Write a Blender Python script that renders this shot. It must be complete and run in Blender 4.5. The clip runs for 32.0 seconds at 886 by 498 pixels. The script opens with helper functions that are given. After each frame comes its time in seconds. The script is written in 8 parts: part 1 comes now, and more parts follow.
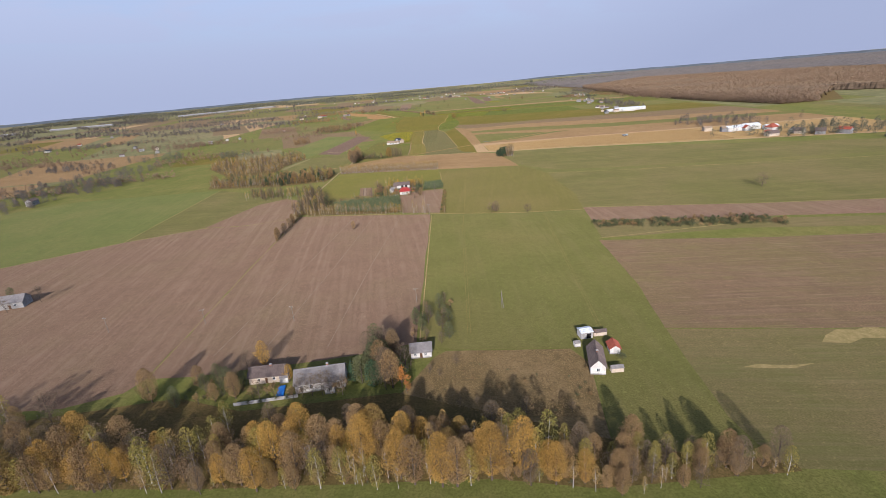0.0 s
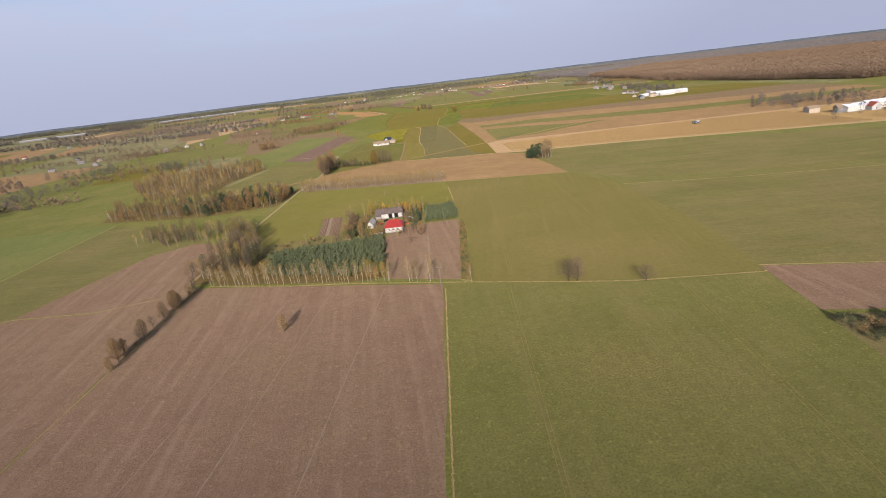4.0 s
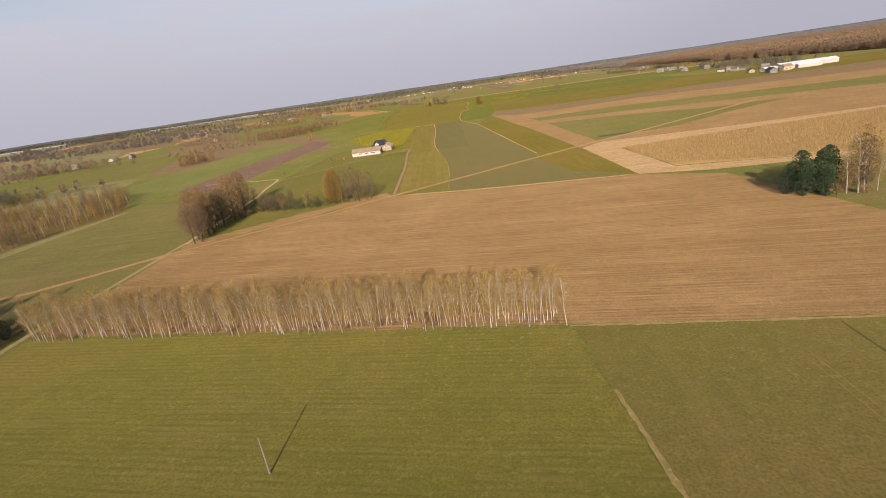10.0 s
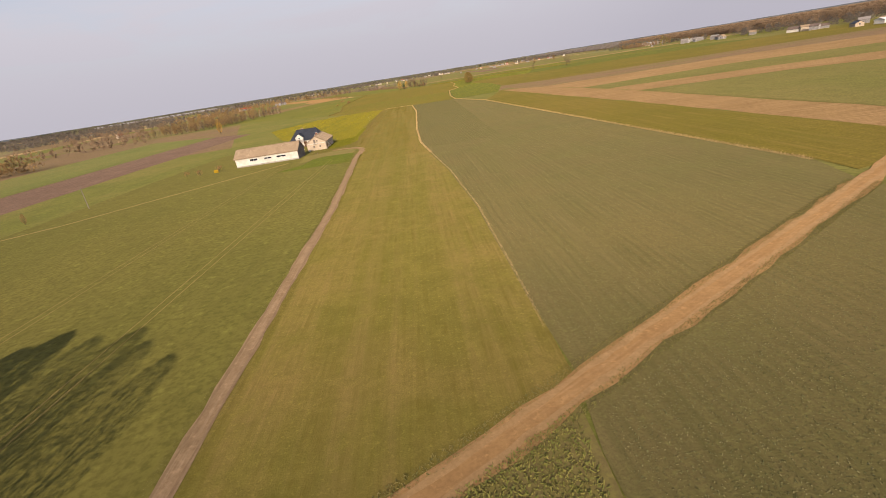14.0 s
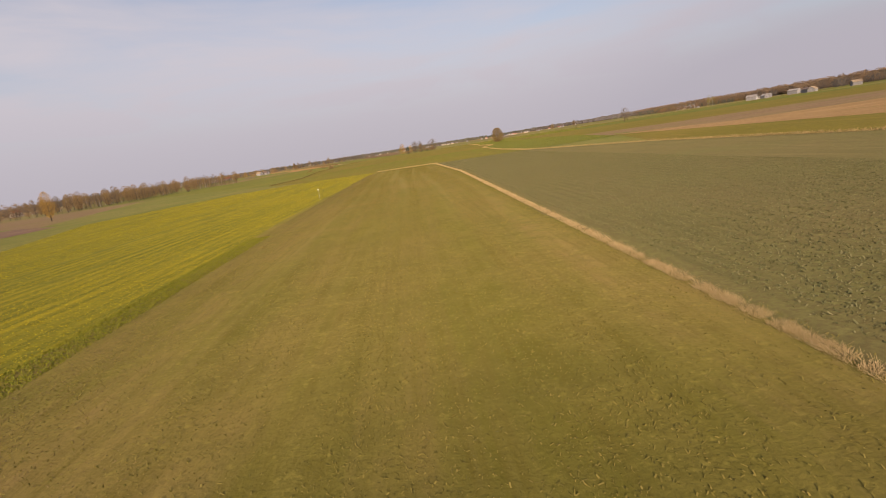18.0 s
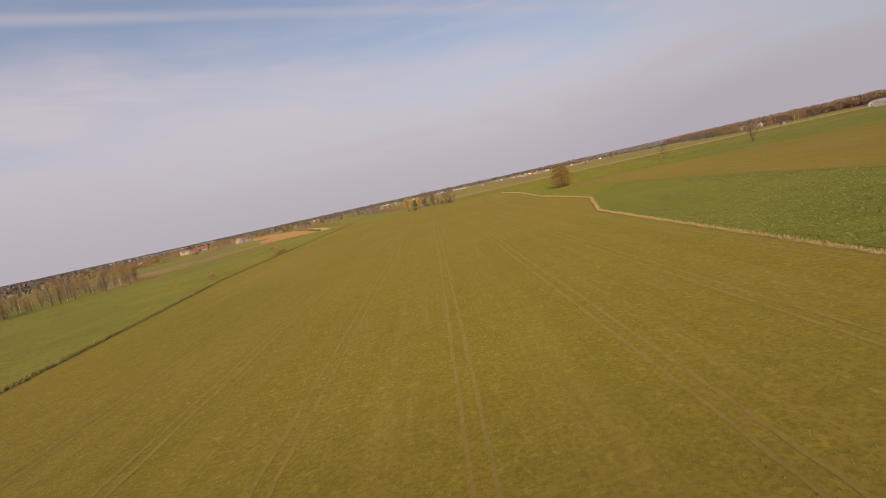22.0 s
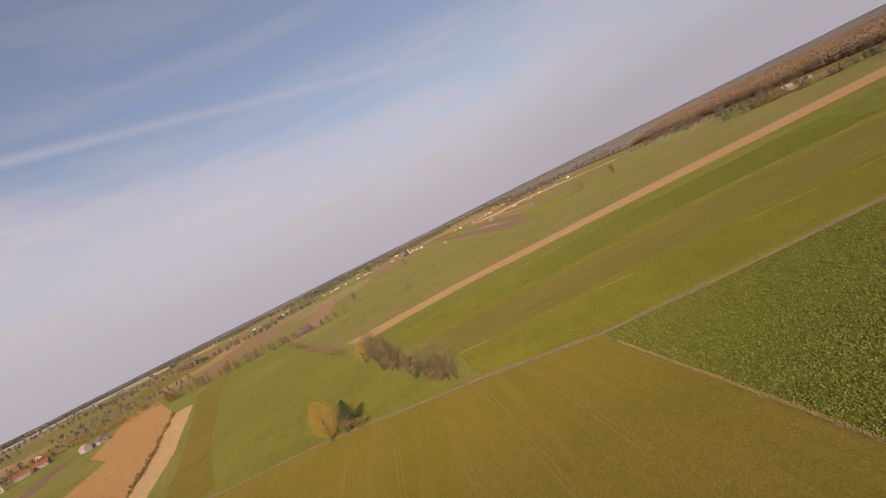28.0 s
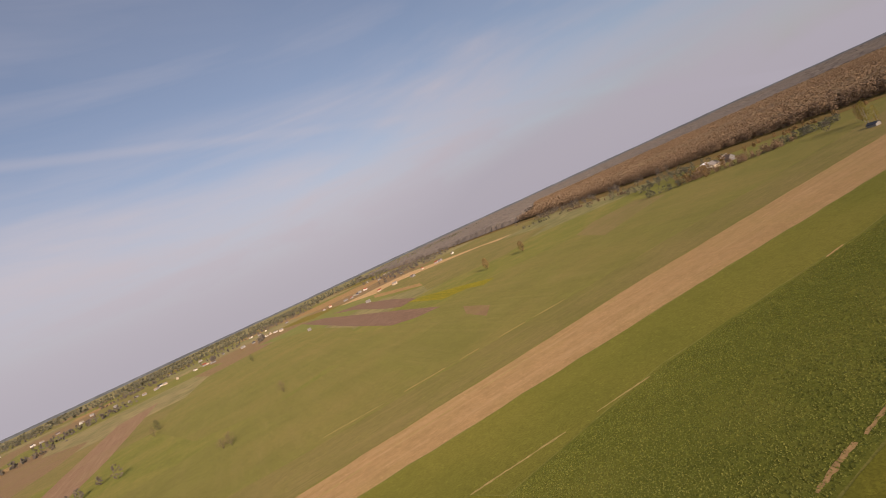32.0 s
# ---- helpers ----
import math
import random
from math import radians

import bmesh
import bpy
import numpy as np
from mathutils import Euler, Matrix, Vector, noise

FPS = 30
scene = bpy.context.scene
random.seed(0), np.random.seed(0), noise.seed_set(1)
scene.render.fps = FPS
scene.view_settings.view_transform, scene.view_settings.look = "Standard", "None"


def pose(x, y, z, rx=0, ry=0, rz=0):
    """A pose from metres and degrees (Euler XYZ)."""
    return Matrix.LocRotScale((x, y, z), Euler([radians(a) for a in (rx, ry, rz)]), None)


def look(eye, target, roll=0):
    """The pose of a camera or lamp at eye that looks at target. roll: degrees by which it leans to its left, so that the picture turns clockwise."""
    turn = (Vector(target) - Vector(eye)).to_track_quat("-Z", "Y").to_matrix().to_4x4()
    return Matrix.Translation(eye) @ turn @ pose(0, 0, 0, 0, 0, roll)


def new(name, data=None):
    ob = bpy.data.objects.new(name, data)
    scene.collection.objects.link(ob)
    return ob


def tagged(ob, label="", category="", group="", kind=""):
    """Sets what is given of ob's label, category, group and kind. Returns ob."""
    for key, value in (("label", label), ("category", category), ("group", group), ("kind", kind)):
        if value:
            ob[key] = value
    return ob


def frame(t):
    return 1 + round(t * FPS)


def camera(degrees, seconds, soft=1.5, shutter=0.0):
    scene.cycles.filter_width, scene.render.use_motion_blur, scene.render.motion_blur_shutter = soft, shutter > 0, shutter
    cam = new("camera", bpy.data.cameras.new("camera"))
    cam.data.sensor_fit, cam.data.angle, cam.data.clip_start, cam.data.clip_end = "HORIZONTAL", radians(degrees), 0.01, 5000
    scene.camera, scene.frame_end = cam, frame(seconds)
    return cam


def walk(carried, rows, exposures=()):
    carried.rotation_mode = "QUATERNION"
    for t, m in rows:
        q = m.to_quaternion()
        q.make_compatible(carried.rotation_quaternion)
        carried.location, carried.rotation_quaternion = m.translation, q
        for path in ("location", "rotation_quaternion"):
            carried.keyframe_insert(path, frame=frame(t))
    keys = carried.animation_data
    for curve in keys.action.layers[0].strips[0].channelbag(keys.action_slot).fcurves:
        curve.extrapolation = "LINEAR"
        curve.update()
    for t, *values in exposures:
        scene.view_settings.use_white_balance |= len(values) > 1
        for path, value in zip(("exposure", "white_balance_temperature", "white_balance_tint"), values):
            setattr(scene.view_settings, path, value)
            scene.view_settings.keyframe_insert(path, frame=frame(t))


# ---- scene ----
cam = camera(86.0, 32.0, soft=0.85)
# seconds, eye, tilt, lean, heading of the flight
PATH = [
    (0.0, 0.00, 0.00, 71.27, 70.38, 4.69, -0.01),
    (0.5, -0.73, 16.80, 69.34, 70.18, 4.96, -1.28),
    (1.0, -1.64, 33.39, 67.45, 70.14, 3.86, -0.91),
    (1.5, -2.62, 49.89, 65.61, 69.92, 3.37, 0.07),
    (2.0, -3.59, 66.34, 63.62, 70.12, 4.65, 0.18),
    (2.5, -4.48, 83.15, 61.84, 70.01, 6.26, -0.54),
    (3.0, -5.59, 100.26, 59.90, 70.06, 7.14, -0.75),
    (3.5, -6.91, 118.02, 57.83, 70.08, 7.12, -0.80),
    (4.0, -8.24, 135.98, 55.62, 70.09, 6.53, -0.77),
    (4.5, -9.34, 153.73, 53.25, 70.09, 5.71, -0.68),
    (5.0, -10.35, 171.11, 50.72, 70.20, 5.32, -0.79),
    (5.5, -11.19, 188.69, 48.32, 70.05, 4.07, -0.51),
    (6.0, -12.10, 206.17, 46.09, 70.42, 2.81, 0.33),
    (6.5, -13.40, 224.21, 44.14, 70.59, 2.70, 0.97),
    (7.0, -14.82, 241.86, 42.13, 70.41, 3.43, 1.20),
    (7.5, -16.02, 259.69, 40.20, 69.85, 3.67, 1.48),
    (8.0, -17.25, 277.96, 38.33, 70.13, 5.84, 1.15),
    (8.5, -18.14, 295.79, 36.30, 70.65, 2.58, 2.87),
    (9.0, -19.19, 313.57, 34.59, 71.11, 4.81, 2.88),
    (9.5, -20.38, 330.82, 33.11, 70.91, 7.14, 1.70),
    (10.0, -21.54, 348.30, 31.53, 70.61, 7.95, 0.27),
    (10.5, -22.72, 366.03, 29.68, 70.16, 7.94, -0.11),
    (11.0, -23.90, 383.62, 27.63, 69.78, 8.79, 0.00),
    (11.5, -24.95, 401.35, 25.67, 69.39, 9.09, -0.24),
    (12.0, -25.99, 418.72, 23.62, 69.31, 8.37, -0.77),
    (12.5, -26.96, 436.14, 21.49, 69.33, 7.82, -1.49),
    (13.0, -27.91, 453.73, 19.35, 69.16, 8.38, -2.10),
    (13.5, -28.90, 471.64, 17.19, 69.19, 8.04, -2.31),
    (14.0, -29.14, 489.01, 14.64, 69.32, 8.64, -2.75),
    (14.5, -30.08, 506.97, 12.04, 70.30, 7.46, -2.48),
    (15.0, -31.38, 525.55, 9.65, 71.19, 7.23, -2.51),
    (15.5, -33.54, 545.03, 7.70, 72.52, 7.18, -2.49),
    (16.0, -35.70, 563.95, 6.29, 73.91, 7.39, -2.46),
    (16.5, -37.00, 580.90, 5.50, 75.01, 7.94, -2.50),
    (17.0, -37.40, 596.83, 4.90, 75.94, 8.83, -2.42),
    (17.5, -38.20, 611.84, 4.61, 76.67, 9.45, -2.65),
    (18.0, -38.68, 626.82, 4.41, 77.52, 8.66, -2.93),
    (18.5, -39.09, 642.71, 4.51, 78.67, 8.53, -3.09),
    (19.0, -39.36, 659.66, 5.01, 80.62, 8.08, -2.65),
    (19.5, -40.07, 676.54, 5.61, 80.26, 8.03, -2.79),
    (20.0, -40.36, 693.21, 6.20, 80.53, 9.41, -3.12),
    (20.5, -40.95, 709.12, 6.68, 80.90, 9.37, -2.95),
    (21.0, -41.32, 724.74, 7.01, 80.36, 12.91, -3.05),
    (21.5, -40.09, 742.73, 8.05, 81.45, 13.95, -2.50),
    (22.0, -38.73, 761.45, 9.52, 82.89, 12.44, -1.85),
    (22.5, -37.79, 780.27, 11.18, 83.63, 10.92, -1.74),
    (23.0, -37.20, 798.79, 12.91, 84.11, 10.51, -1.64),
    (23.5, -36.88, 817.26, 14.91, 84.28, 11.85, -1.38),
    (24.0, -36.14, 835.40, 17.37, 84.15, 15.74, -1.12),
    (24.5, -35.16, 853.41, 19.72, 84.39, 21.11, -0.88),
    (25.0, -34.21, 871.21, 22.03, 84.94, 24.07, -0.63),
    (25.5, -33.10, 888.49, 24.16, 86.05, 24.62, -0.59),
    (26.0, -31.83, 905.24, 26.09, 87.07, 24.16, -1.07),
    (26.5, -30.44, 921.50, 27.81, 87.35, 24.08, -2.39),
    (27.0, -29.11, 937.64, 29.44, 87.01, 25.16, -3.87),
    (27.5, -27.52, 953.54, 31.02, 86.75, 25.24, -6.10),
    (28.0, -25.29, 969.69, 32.65, 86.72, 26.46, -8.26),
    (28.5, -22.51, 985.71, 34.23, 86.78, 26.80, -9.91),
    (29.0, -19.52, 1001.39, 35.59, 87.29, 28.31, -11.42),
    (29.5, -16.32, 1016.88, 36.81, 87.98, 27.20, -13.16),
    (30.0, -12.89, 1032.28, 38.08, 88.18, 27.15, -15.79),
    (30.5, -9.04, 1047.55, 39.38, 88.21, 27.23, -18.49),
    (31.0, -4.79, 1062.78, 40.71, 88.29, 26.49, -20.92),
    (31.5, -0.32, 1077.90, 42.01, 88.01, 25.42, -23.03),
    (32.0, 4.11, 1093.00, 43.25, 87.94, 24.77, -25.16),
]
EXPOSURES = [(0.0, 0.38, 5150, 13.5), (2.0, 0.39, 5250, 13.5), (6.0, 0.43, 5880, 14), (9.0, 0.42, 6220, 13.5), (13.0, 0.41, 6600, 14), (14.2, 0.50, 6560, 14.5), (17.0, 0.41, 6700, 16.5), (19.0, 0.31, 6750, 18), (23.0, 0.25, 6850, 19.5), (26.0, 0.26, 6850, 20), (32.0, 0.20, 6750, 19)]
walk(cam, [(t, pose(*p)) for t, *p in PATH], EXPOSURES)

# ---------------------------------------------------------------- sky and sun
SUN_EL, SUN_AZ = 22.4, 4.0   # light travels towards +y, turned a little to +x
sun = new("sun", bpy.data.lights.new("sun", "SUN"))
sun.data.energy, sun.data.angle, sun.data.color = 3.45, radians(0.6), (1.0, 0.85, 0.675)
to_sun = Vector((-math.sin(radians(SUN_AZ)) * math.cos(radians(SUN_EL)), -math.cos(radians(SUN_AZ)) * math.cos(radians(SUN_EL)), math.sin(radians(SUN_EL))))
sun.matrix_world = look(to_sun * 100, (0, 0, 0))


def make_world():
    w = bpy.data.worlds.new("sky")
    scene.world = w
    w.use_nodes = True
    nt = w.node_tree
    n, ln = nt.nodes, nt.links
    n.clear()
    out, bg = n.new("ShaderNodeOutputWorld"), n.new("ShaderNodeBackground")
    sky = n.new("ShaderNodeTexSky")
    sky.sky_type, sky.sun_disc = "NISHITA", False
    sky.sun_elevation, sky.sun_rotation = radians(SUN_EL), radians(180 + SUN_AZ)
    sky.dust_density, sky.air_density, sky.ozone_density = 2.0, 1.0, 1.2
    tc = n.new("ShaderNodeTexCoord")
    sep = n.new("ShaderNodeSeparateXYZ")
    ln.new(tc.outputs["Generated"], sep.inputs[0])
    # thin high cloud, streaked across the sky
    mp = n.new("ShaderNodeMapping")
    mp.inputs["Rotation"].default_value = (radians(8), radians(-4), radians(14))
    mp.inputs["Scale"].default_value = (0.8, 2.2, 7.0)
    ln.new(tc.outputs["Generated"], mp.inputs[0])
    nz = n.new("ShaderNodeTexNoise")
    nz.inputs["Scale"].default_value, nz.inputs["Detail"].default_value, nz.inputs["Distortion"].default_value = 1.6, 8, 0.35
    ln.new(mp.outputs[0], nz.inputs[0])
    cr = n.new("ShaderNodeValToRGB")
    cr.color_ramp.elements[0].position, cr.color_ramp.elements[0].color = 0.37, (0, 0, 0, 1)
    cr.color_ramp.elements[1].position, cr.color_ramp.elements[1].color = 0.72, (0.36, 0.36, 0.36, 1)
    ln.new(nz.outputs[0], cr.inputs[0])
    # ground haze and a veil of thin cloud lie low along the horizon, tilted a little
    def tilt(v, lo, hi, a, b, add=None):
        d = n.new("ShaderNodeVectorMath")
        d.operation = "DOT_PRODUCT"
        d.inputs[1].default_value = v
        ln.new(tc.outputs["Generated"], d.inputs[0])
        src = d.outputs["Value"]
        if add:
            k = n.new("ShaderNodeMath")
            k.operation = "MULTIPLY_ADD"
            k.inputs[1].default_value = add
            ln.new(nz.outputs[0], k.inputs[0])
            ln.new(src, k.inputs[2])
            src = k.outputs[0]
        r = n.new("ShaderNodeMapRange")
        r.interpolation_type = "SMOOTHSTEP"
        r.inputs[1].default_value, r.inputs[2].default_value, r.inputs[3].default_value, r.inputs[4].default_value = lo, hi, a, b
        ln.new(src, r.inputs[0])
        return r.outputs[0]

    def join(op, p, q):
        x = n.new("ShaderNodeMath")
        x.operation, x.use_clamp = op, True
        ln.new(p, x.inputs[0])
        ln.new(q, x.inputs[1])
        return x.outputs[0]

    veil = tilt((0.055, -0.10, 0.985), 0.23, 0.46, 0.97, 0.15, 0.36)
    # the veil is torn into long soft shreds
    mp2 = n.new("ShaderNodeMapping")
    mp2.inputs["Rotation"].default_value = (radians(-6), radians(11), radians(-20))
    mp2.inputs["Scale"].default_value = (1.5, 2.6, 9.0)
    ln.new(tc.outputs["Generated"], mp2.inputs[0])
    nz2 = n.new("ShaderNodeTexNoise")
    nz2.inputs["Scale"].default_value, nz2.inputs["Detail"].default_value, nz2.inputs["Roughness"].default_value, nz2.inputs["Distortion"].default_value = 1.5, 9, 0.58, 0.6
    ln.new(mp2.outputs[0], nz2.inputs[0])
    torn = n.new("ShaderNodeMapRange")
    torn.inputs[1].default_value, torn.inputs[2].default_value, torn.inputs[3].default_value, torn.inputs[4].default_value = 0.34, 0.60, 0.72, 1.0
    ln.new(nz2.outputs[0], torn.inputs[0])
    low = tilt((0.0, 0.0, 1.0), 0.06, 0.27, 1.0, 0.0)
    veil = join("MULTIPLY", veil, join("MAXIMUM", torn.outputs[0], low))
    # an old vapour trail, spread to a soft streak
    trail = join("MULTIPLY", tilt((0.173, -0.345, 0.923), -0.015, -0.001, 0.0, 1.0, 0.006), tilt((0.173, -0.345, 0.923), 0.003, 0.016, 1.0, 0.0, 0.012))
    trail = join("MULTIPLY", trail, tilt((1.0, 0.0, 0.0), -0.9, 0.62, 0.34, 0.06))
    mx = n.new("ShaderNodeMath")
    mx.operation, mx.use_clamp = "ADD", True
    ln.new(join("MAXIMUM", cr.outputs[0], veil), mx.inputs[0])
    ln.new(trail, mx.inputs[1])
    mul = n.new("ShaderNodeMixRGB")
    mul.blend_type = "MULTIPLY"
    mul.inputs[0].default_value = 1.0
    mul.inputs[2].default_value = (0.1, 0.1, 0.1, 1)
    ln.new(sky.outputs[0], mul.inputs[1])
    mix = n.new("ShaderNodeMixRGB")
    # the haze greys towards the ground and away from the sun's side
    cloud = n.new("ShaderNodeMixRGB")
    cloud.inputs[1].default_value, cloud.inputs[2].default_value = (0.470, 0.458, 0.489, 1), (0.352, 0.345, 0.390, 1)
    ln.new(join("ADD", tilt((0.0, 0.0, 1.0), 0.0, 0.24, 0.78, 0.0), tilt((1.0, 0.0, 0.0), 0.15, 0.95, 0.0, 0.75)), cloud.inputs[0])
    ln.new(cloud.outputs[0], mix.inputs[2])
    ln.new(mx.outputs[0], mix.inputs[0])
    ln.new(mul.outputs[0], mix.inputs[1])
    ln.new(mix.outputs[0], bg.inputs[0])
    bg.inputs[1].default_value = 1.0
    ln.new(bg.outputs[0], out.inputs[0])


make_world()

# ---------------------------------------------------------------- materials
MATS = {}


def mat(name, base, dark=None, big=12.0, fine=0.8, rough=0.9, rows=None, row_mix=0.35, bump=0.3, metal=0.0, per_object=0.0, spec=0.3, warm=None):
    """A worn surface: base colour broken by stains (big) and grain (fine), in metres; rows = (angle, spacing, colour) of drilled or ploughed lines;
    warm: a third colour in wide patches."""
    if name in MATS:
        return MATS[name]
    m = bpy.data.materials.new(name)
    MATS[name] = m
    m.use_nodes = True
    nt = m.node_tree
    n, ln = nt.nodes, nt.links
    bs = n["Principled BSDF"]
    bs.inputs["Roughness"].default_value, bs.inputs["Metallic"].default_value = rough, metal
    bs.inputs["Specular IOR Level"].default_value = spec if rough < 0.88 else min(spec, 0.06)
    bs.inputs["Diffuse Roughness"].default_value = 1.0 if rough > 0.8 else 0.3
    dark = dark or tuple(c * 0.6 for c in base)
    geo = n.new("ShaderNodeNewGeometry")

    def noise_at(size, detail=5):
        z = n.new("ShaderNodeTexNoise")
        z.inputs["Scale"].default_value, z.inputs["Detail"].default_value, z.inputs["Roughness"].default_value = 1.0 / size, detail, 0.62
        ln.new(geo.outputs["Position"], z.inputs["Vector"])
        return z

    def ramp(src, lo, hi):
        r = n.new("ShaderNodeMapRange")
        r.inputs[1].default_value, r.inputs[2].default_value = lo, hi
        ln.new(src, r.inputs[0])
        return r.outputs[0]

    def mixed(fac, a, b, amount=1.0):
        x = n.new("ShaderNodeMixRGB")
        if amount < 1.0:
            k = n.new("ShaderNodeMath")
            k.operation = "MULTIPLY"
            k.inputs[1].default_value = amount
            ln.new(fac, k.inputs[0])
            fac = k.outputs[0]
        ln.new(fac, x.inputs[0])
        for i, c in ((1, a), (2, b)):
            if isinstance(c, tuple):
                x.inputs[i].default_value = (*c, 1)
            else:
                ln.new(c, x.inputs[i])
        return x.outputs[0]

    z1, z2 = noise_at(big, 4), noise_at(fine, 6)
    col = mixed(ramp(z1.outputs[0], 0.35, 0.65), base, dark, 0.75)
    if warm:
        z3 = noise_at(big * 3.7, 3)
        col = mixed(ramp(z3.outputs[0], 0.45, 0.68), col, warm, 0.8)
    col = mixed(ramp(z2.outputs[0], 0.45, 0.60), col, tuple(c * 0.70 for c in dark), 0.62 if big > 2.4 else 0.28)
    col = mixed(ramp(noise_at(fine * 5.5, 6).outputs[0], 0.46, 0.60), col, tuple(c * 0.62 for c in dark), 0.22)
    col = mixed(ramp(noise_at(fine * 2.3, 4).outputs[0], 0.56, 0.70), col, tuple(min(1.0, c * 1.5) for c in base), 0.5 if big > 1.4 else 0.15)
    height = z2.outputs[0]
    if rows:
        for angle, spacing, tone, *drill in rows:
            mp = n.new("ShaderNodeMapping")
            mp.vector_type = "TEXTURE"
            mp.inputs["Rotation"].default_value = (0, 0, radians(angle))
            ln.new(geo.outputs["Position"], mp.inputs[0])
            f = n.new("ShaderNodeMath")
            f.operation = "MULTIPLY"
            if drill:
                wv = n.new("ShaderNodeTexWave")
                wv.bands_direction = "X"
                wv.inputs["Scale"].default_value = 2 * math.pi / 20.0 / spacing
                wv.inputs["Distortion"].default_value, wv.inputs["Detail"].default_value, wv.inputs["Detail Scale"].default_value = 3.0, 3, 0.3
                ln.new(mp.outputs[0], wv.inputs[0])
                ln.new(ramp(wv.outputs[1], 0.35, 1.0), f.inputs[0])
            else:
                mp.inputs["Scale"].default_value = (spacing, spacing * 34, 1.0)
                st = n.new("ShaderNodeTexNoise")
                st.inputs["Scale"].default_value, st.inputs["Detail"].default_value, st.inputs["Roughness"].default_value = 1.0, 5, 0.7
                ln.new(mp.outputs[0], st.inputs["Vector"])
                ln.new(ramp(st.outputs[0], 0.46, 0.64), f.inputs[0])
            ln.new(ramp(noise_at(big * 0.6, 5).outputs[0], 0.34, 0.62), f.inputs[1])
            col = mixed(f.outputs[0], col, tone, row_mix)
    if per_object:
        oi = n.new("ShaderNodeObjectInfo")
        hs = n.new("ShaderNodeHueSaturation")
        r = n.new("ShaderNodeMapRange")
        r.inputs[3].default_value, r.inputs[4].default_value = 1 - per_object, 1 + per_object
        ln.new(oi.outputs["Random"], r.inputs[0])
        ln.new(r.outputs[0], hs.inputs["Value"])
        ln.new(col, hs.inputs["Color"])
        col = hs.outputs[0]
    ln.new(col, bs.inputs["Base Color"])
    if bump:
        b = n.new("ShaderNodeBump")
        b.inputs["Strength"].default_value, b.inputs["Distance"].default_value = bump, fine * 0.25
        ln.new(height, b.inputs["Height"])
        ln.new(b.outputs[0], bs.inputs["Normal"])
    return m


def leafy(name, c1, c2, c3, through=0.0, values=0.25):
    """Foliage: each leaf clump takes its own tone."""
    if name in MATS:
        return MATS[name]
    m = bpy.data.materials.new(name)
    MATS[name] = m
    m.use_nodes = True
    n, ln = m.node_tree.nodes, m.node_tree.links
    bs = n["Principled BSDF"]
    bs.inputs["Roughness"].default_value = 0.75
    bs.inputs["Specular IOR Level"].default_value = 0.2
    bs.inputs["Diffuse Roughness"].default_value = 0.8
    geo, oi = n.new("ShaderNodeNewGeometry"), n.new("ShaderNodeObjectInfo")
    add = n.new("ShaderNodeMath")
    add.operation = "MULTIPLY_ADD"
    add.inputs[1].default_value, add.inputs[2].default_value = 0.65, 0.0
    half = n.new("ShaderNodeMath")
    half.operation = "MULTIPLY"
    half.inputs[1].default_value = 0.35
    ln.new(geo.outputs["Random Per Island"], add.inputs[0])
    ln.new(oi.outputs["Random"], half.inputs[0])
    ln.new(half.outputs[0], add.inputs[2])
    cr = n.new("ShaderNodeValToRGB")
    e = cr.color_ramp.elements
    e[0].position, e[0].color = 0.15, (*c1, 1)
    e[1].position, e[1].color = 0.85, (*c3, 1)
    k = e.new(0.5)
    k.color = (*c2, 1)
    ln.new(add.outputs[0], cr.inputs[0])
    ln.new(cr.outputs[0], bs.inputs["Base Color"])
    return m


# fields
GRASS = mat("grass_meadow", (0.145, 0.142, 0.032), (0.108, 0.114, 0.026), big=9, fine=0.5, warm=(0.198, 0.158, 0.052), rows=[(3, 4, (0.185, 0.15, 0.05))])

WINTER = mat("winter_wheat", (0.150, 0.139, 0.038), (0.118, 0.112, 0.030), big=20, fine=0.4, warm=(0.186, 0.146, 0.050), rows=[(2, 4.5, (0.196, 0.152, 0.062)), (2, 0.8, (0.106, 0.103, 0.028))], row_mix=0.3)
WINTER_B = mat("thin_winter_wheat", (0.153, 0.135, 0.041), (0.114, 0.106, 0.032), big=18, fine=0.4, warm=(0.194, 0.145, 0.061), rows=[(86, 4.0, (0.214, 0.154, 0.071)), (86, 0.8, (0.107, 0.095, 0.029))], row_mix=0.45)
RYE = mat("dull_green_rye", (0.130, 0.119, 0.040), (0.146, 0.114, 0.046), big=9, fine=0.16, rows=[(2, 0.72, (0.088, 0.080, 0.028), 1), (2, 2.0, (0.170, 0.131, 0.056)), (2, 0.4, (0.078, 0.076, 0.025))], row_mix=0.42, warm=(0.160, 0.126, 0.046), bump=0.9)
OLIVE = mat("olive_winter_field", (0.142, 0.115, 0.018), (0.112, 0.096, 0.015), big=18, fine=0.25, warm=(0.180, 0.126, 0.030), rows=[(0, 1.2, (0.204, 0.135, 0.042)), (0, 5.0, (0.103, 0.094, 0.014)), (0, 0.35, (0.095, 0.081, 0.012))], row_mix=0.5)
OLIVE_B = mat("grey_olive_field", (0.160, 0.133, 0.037), (0.130, 0.114, 0.030), big=26, fine=0.3, warm=(0.196, 0.145, 0.052), rows=[(-8, 4.0, (0.206, 0.150, 0.062)), (-8, 9.0, (0.122, 0.108, 0.028)), (-8, 0.5, (0.118, 0.100, 0.027))], row_mix=0.28)
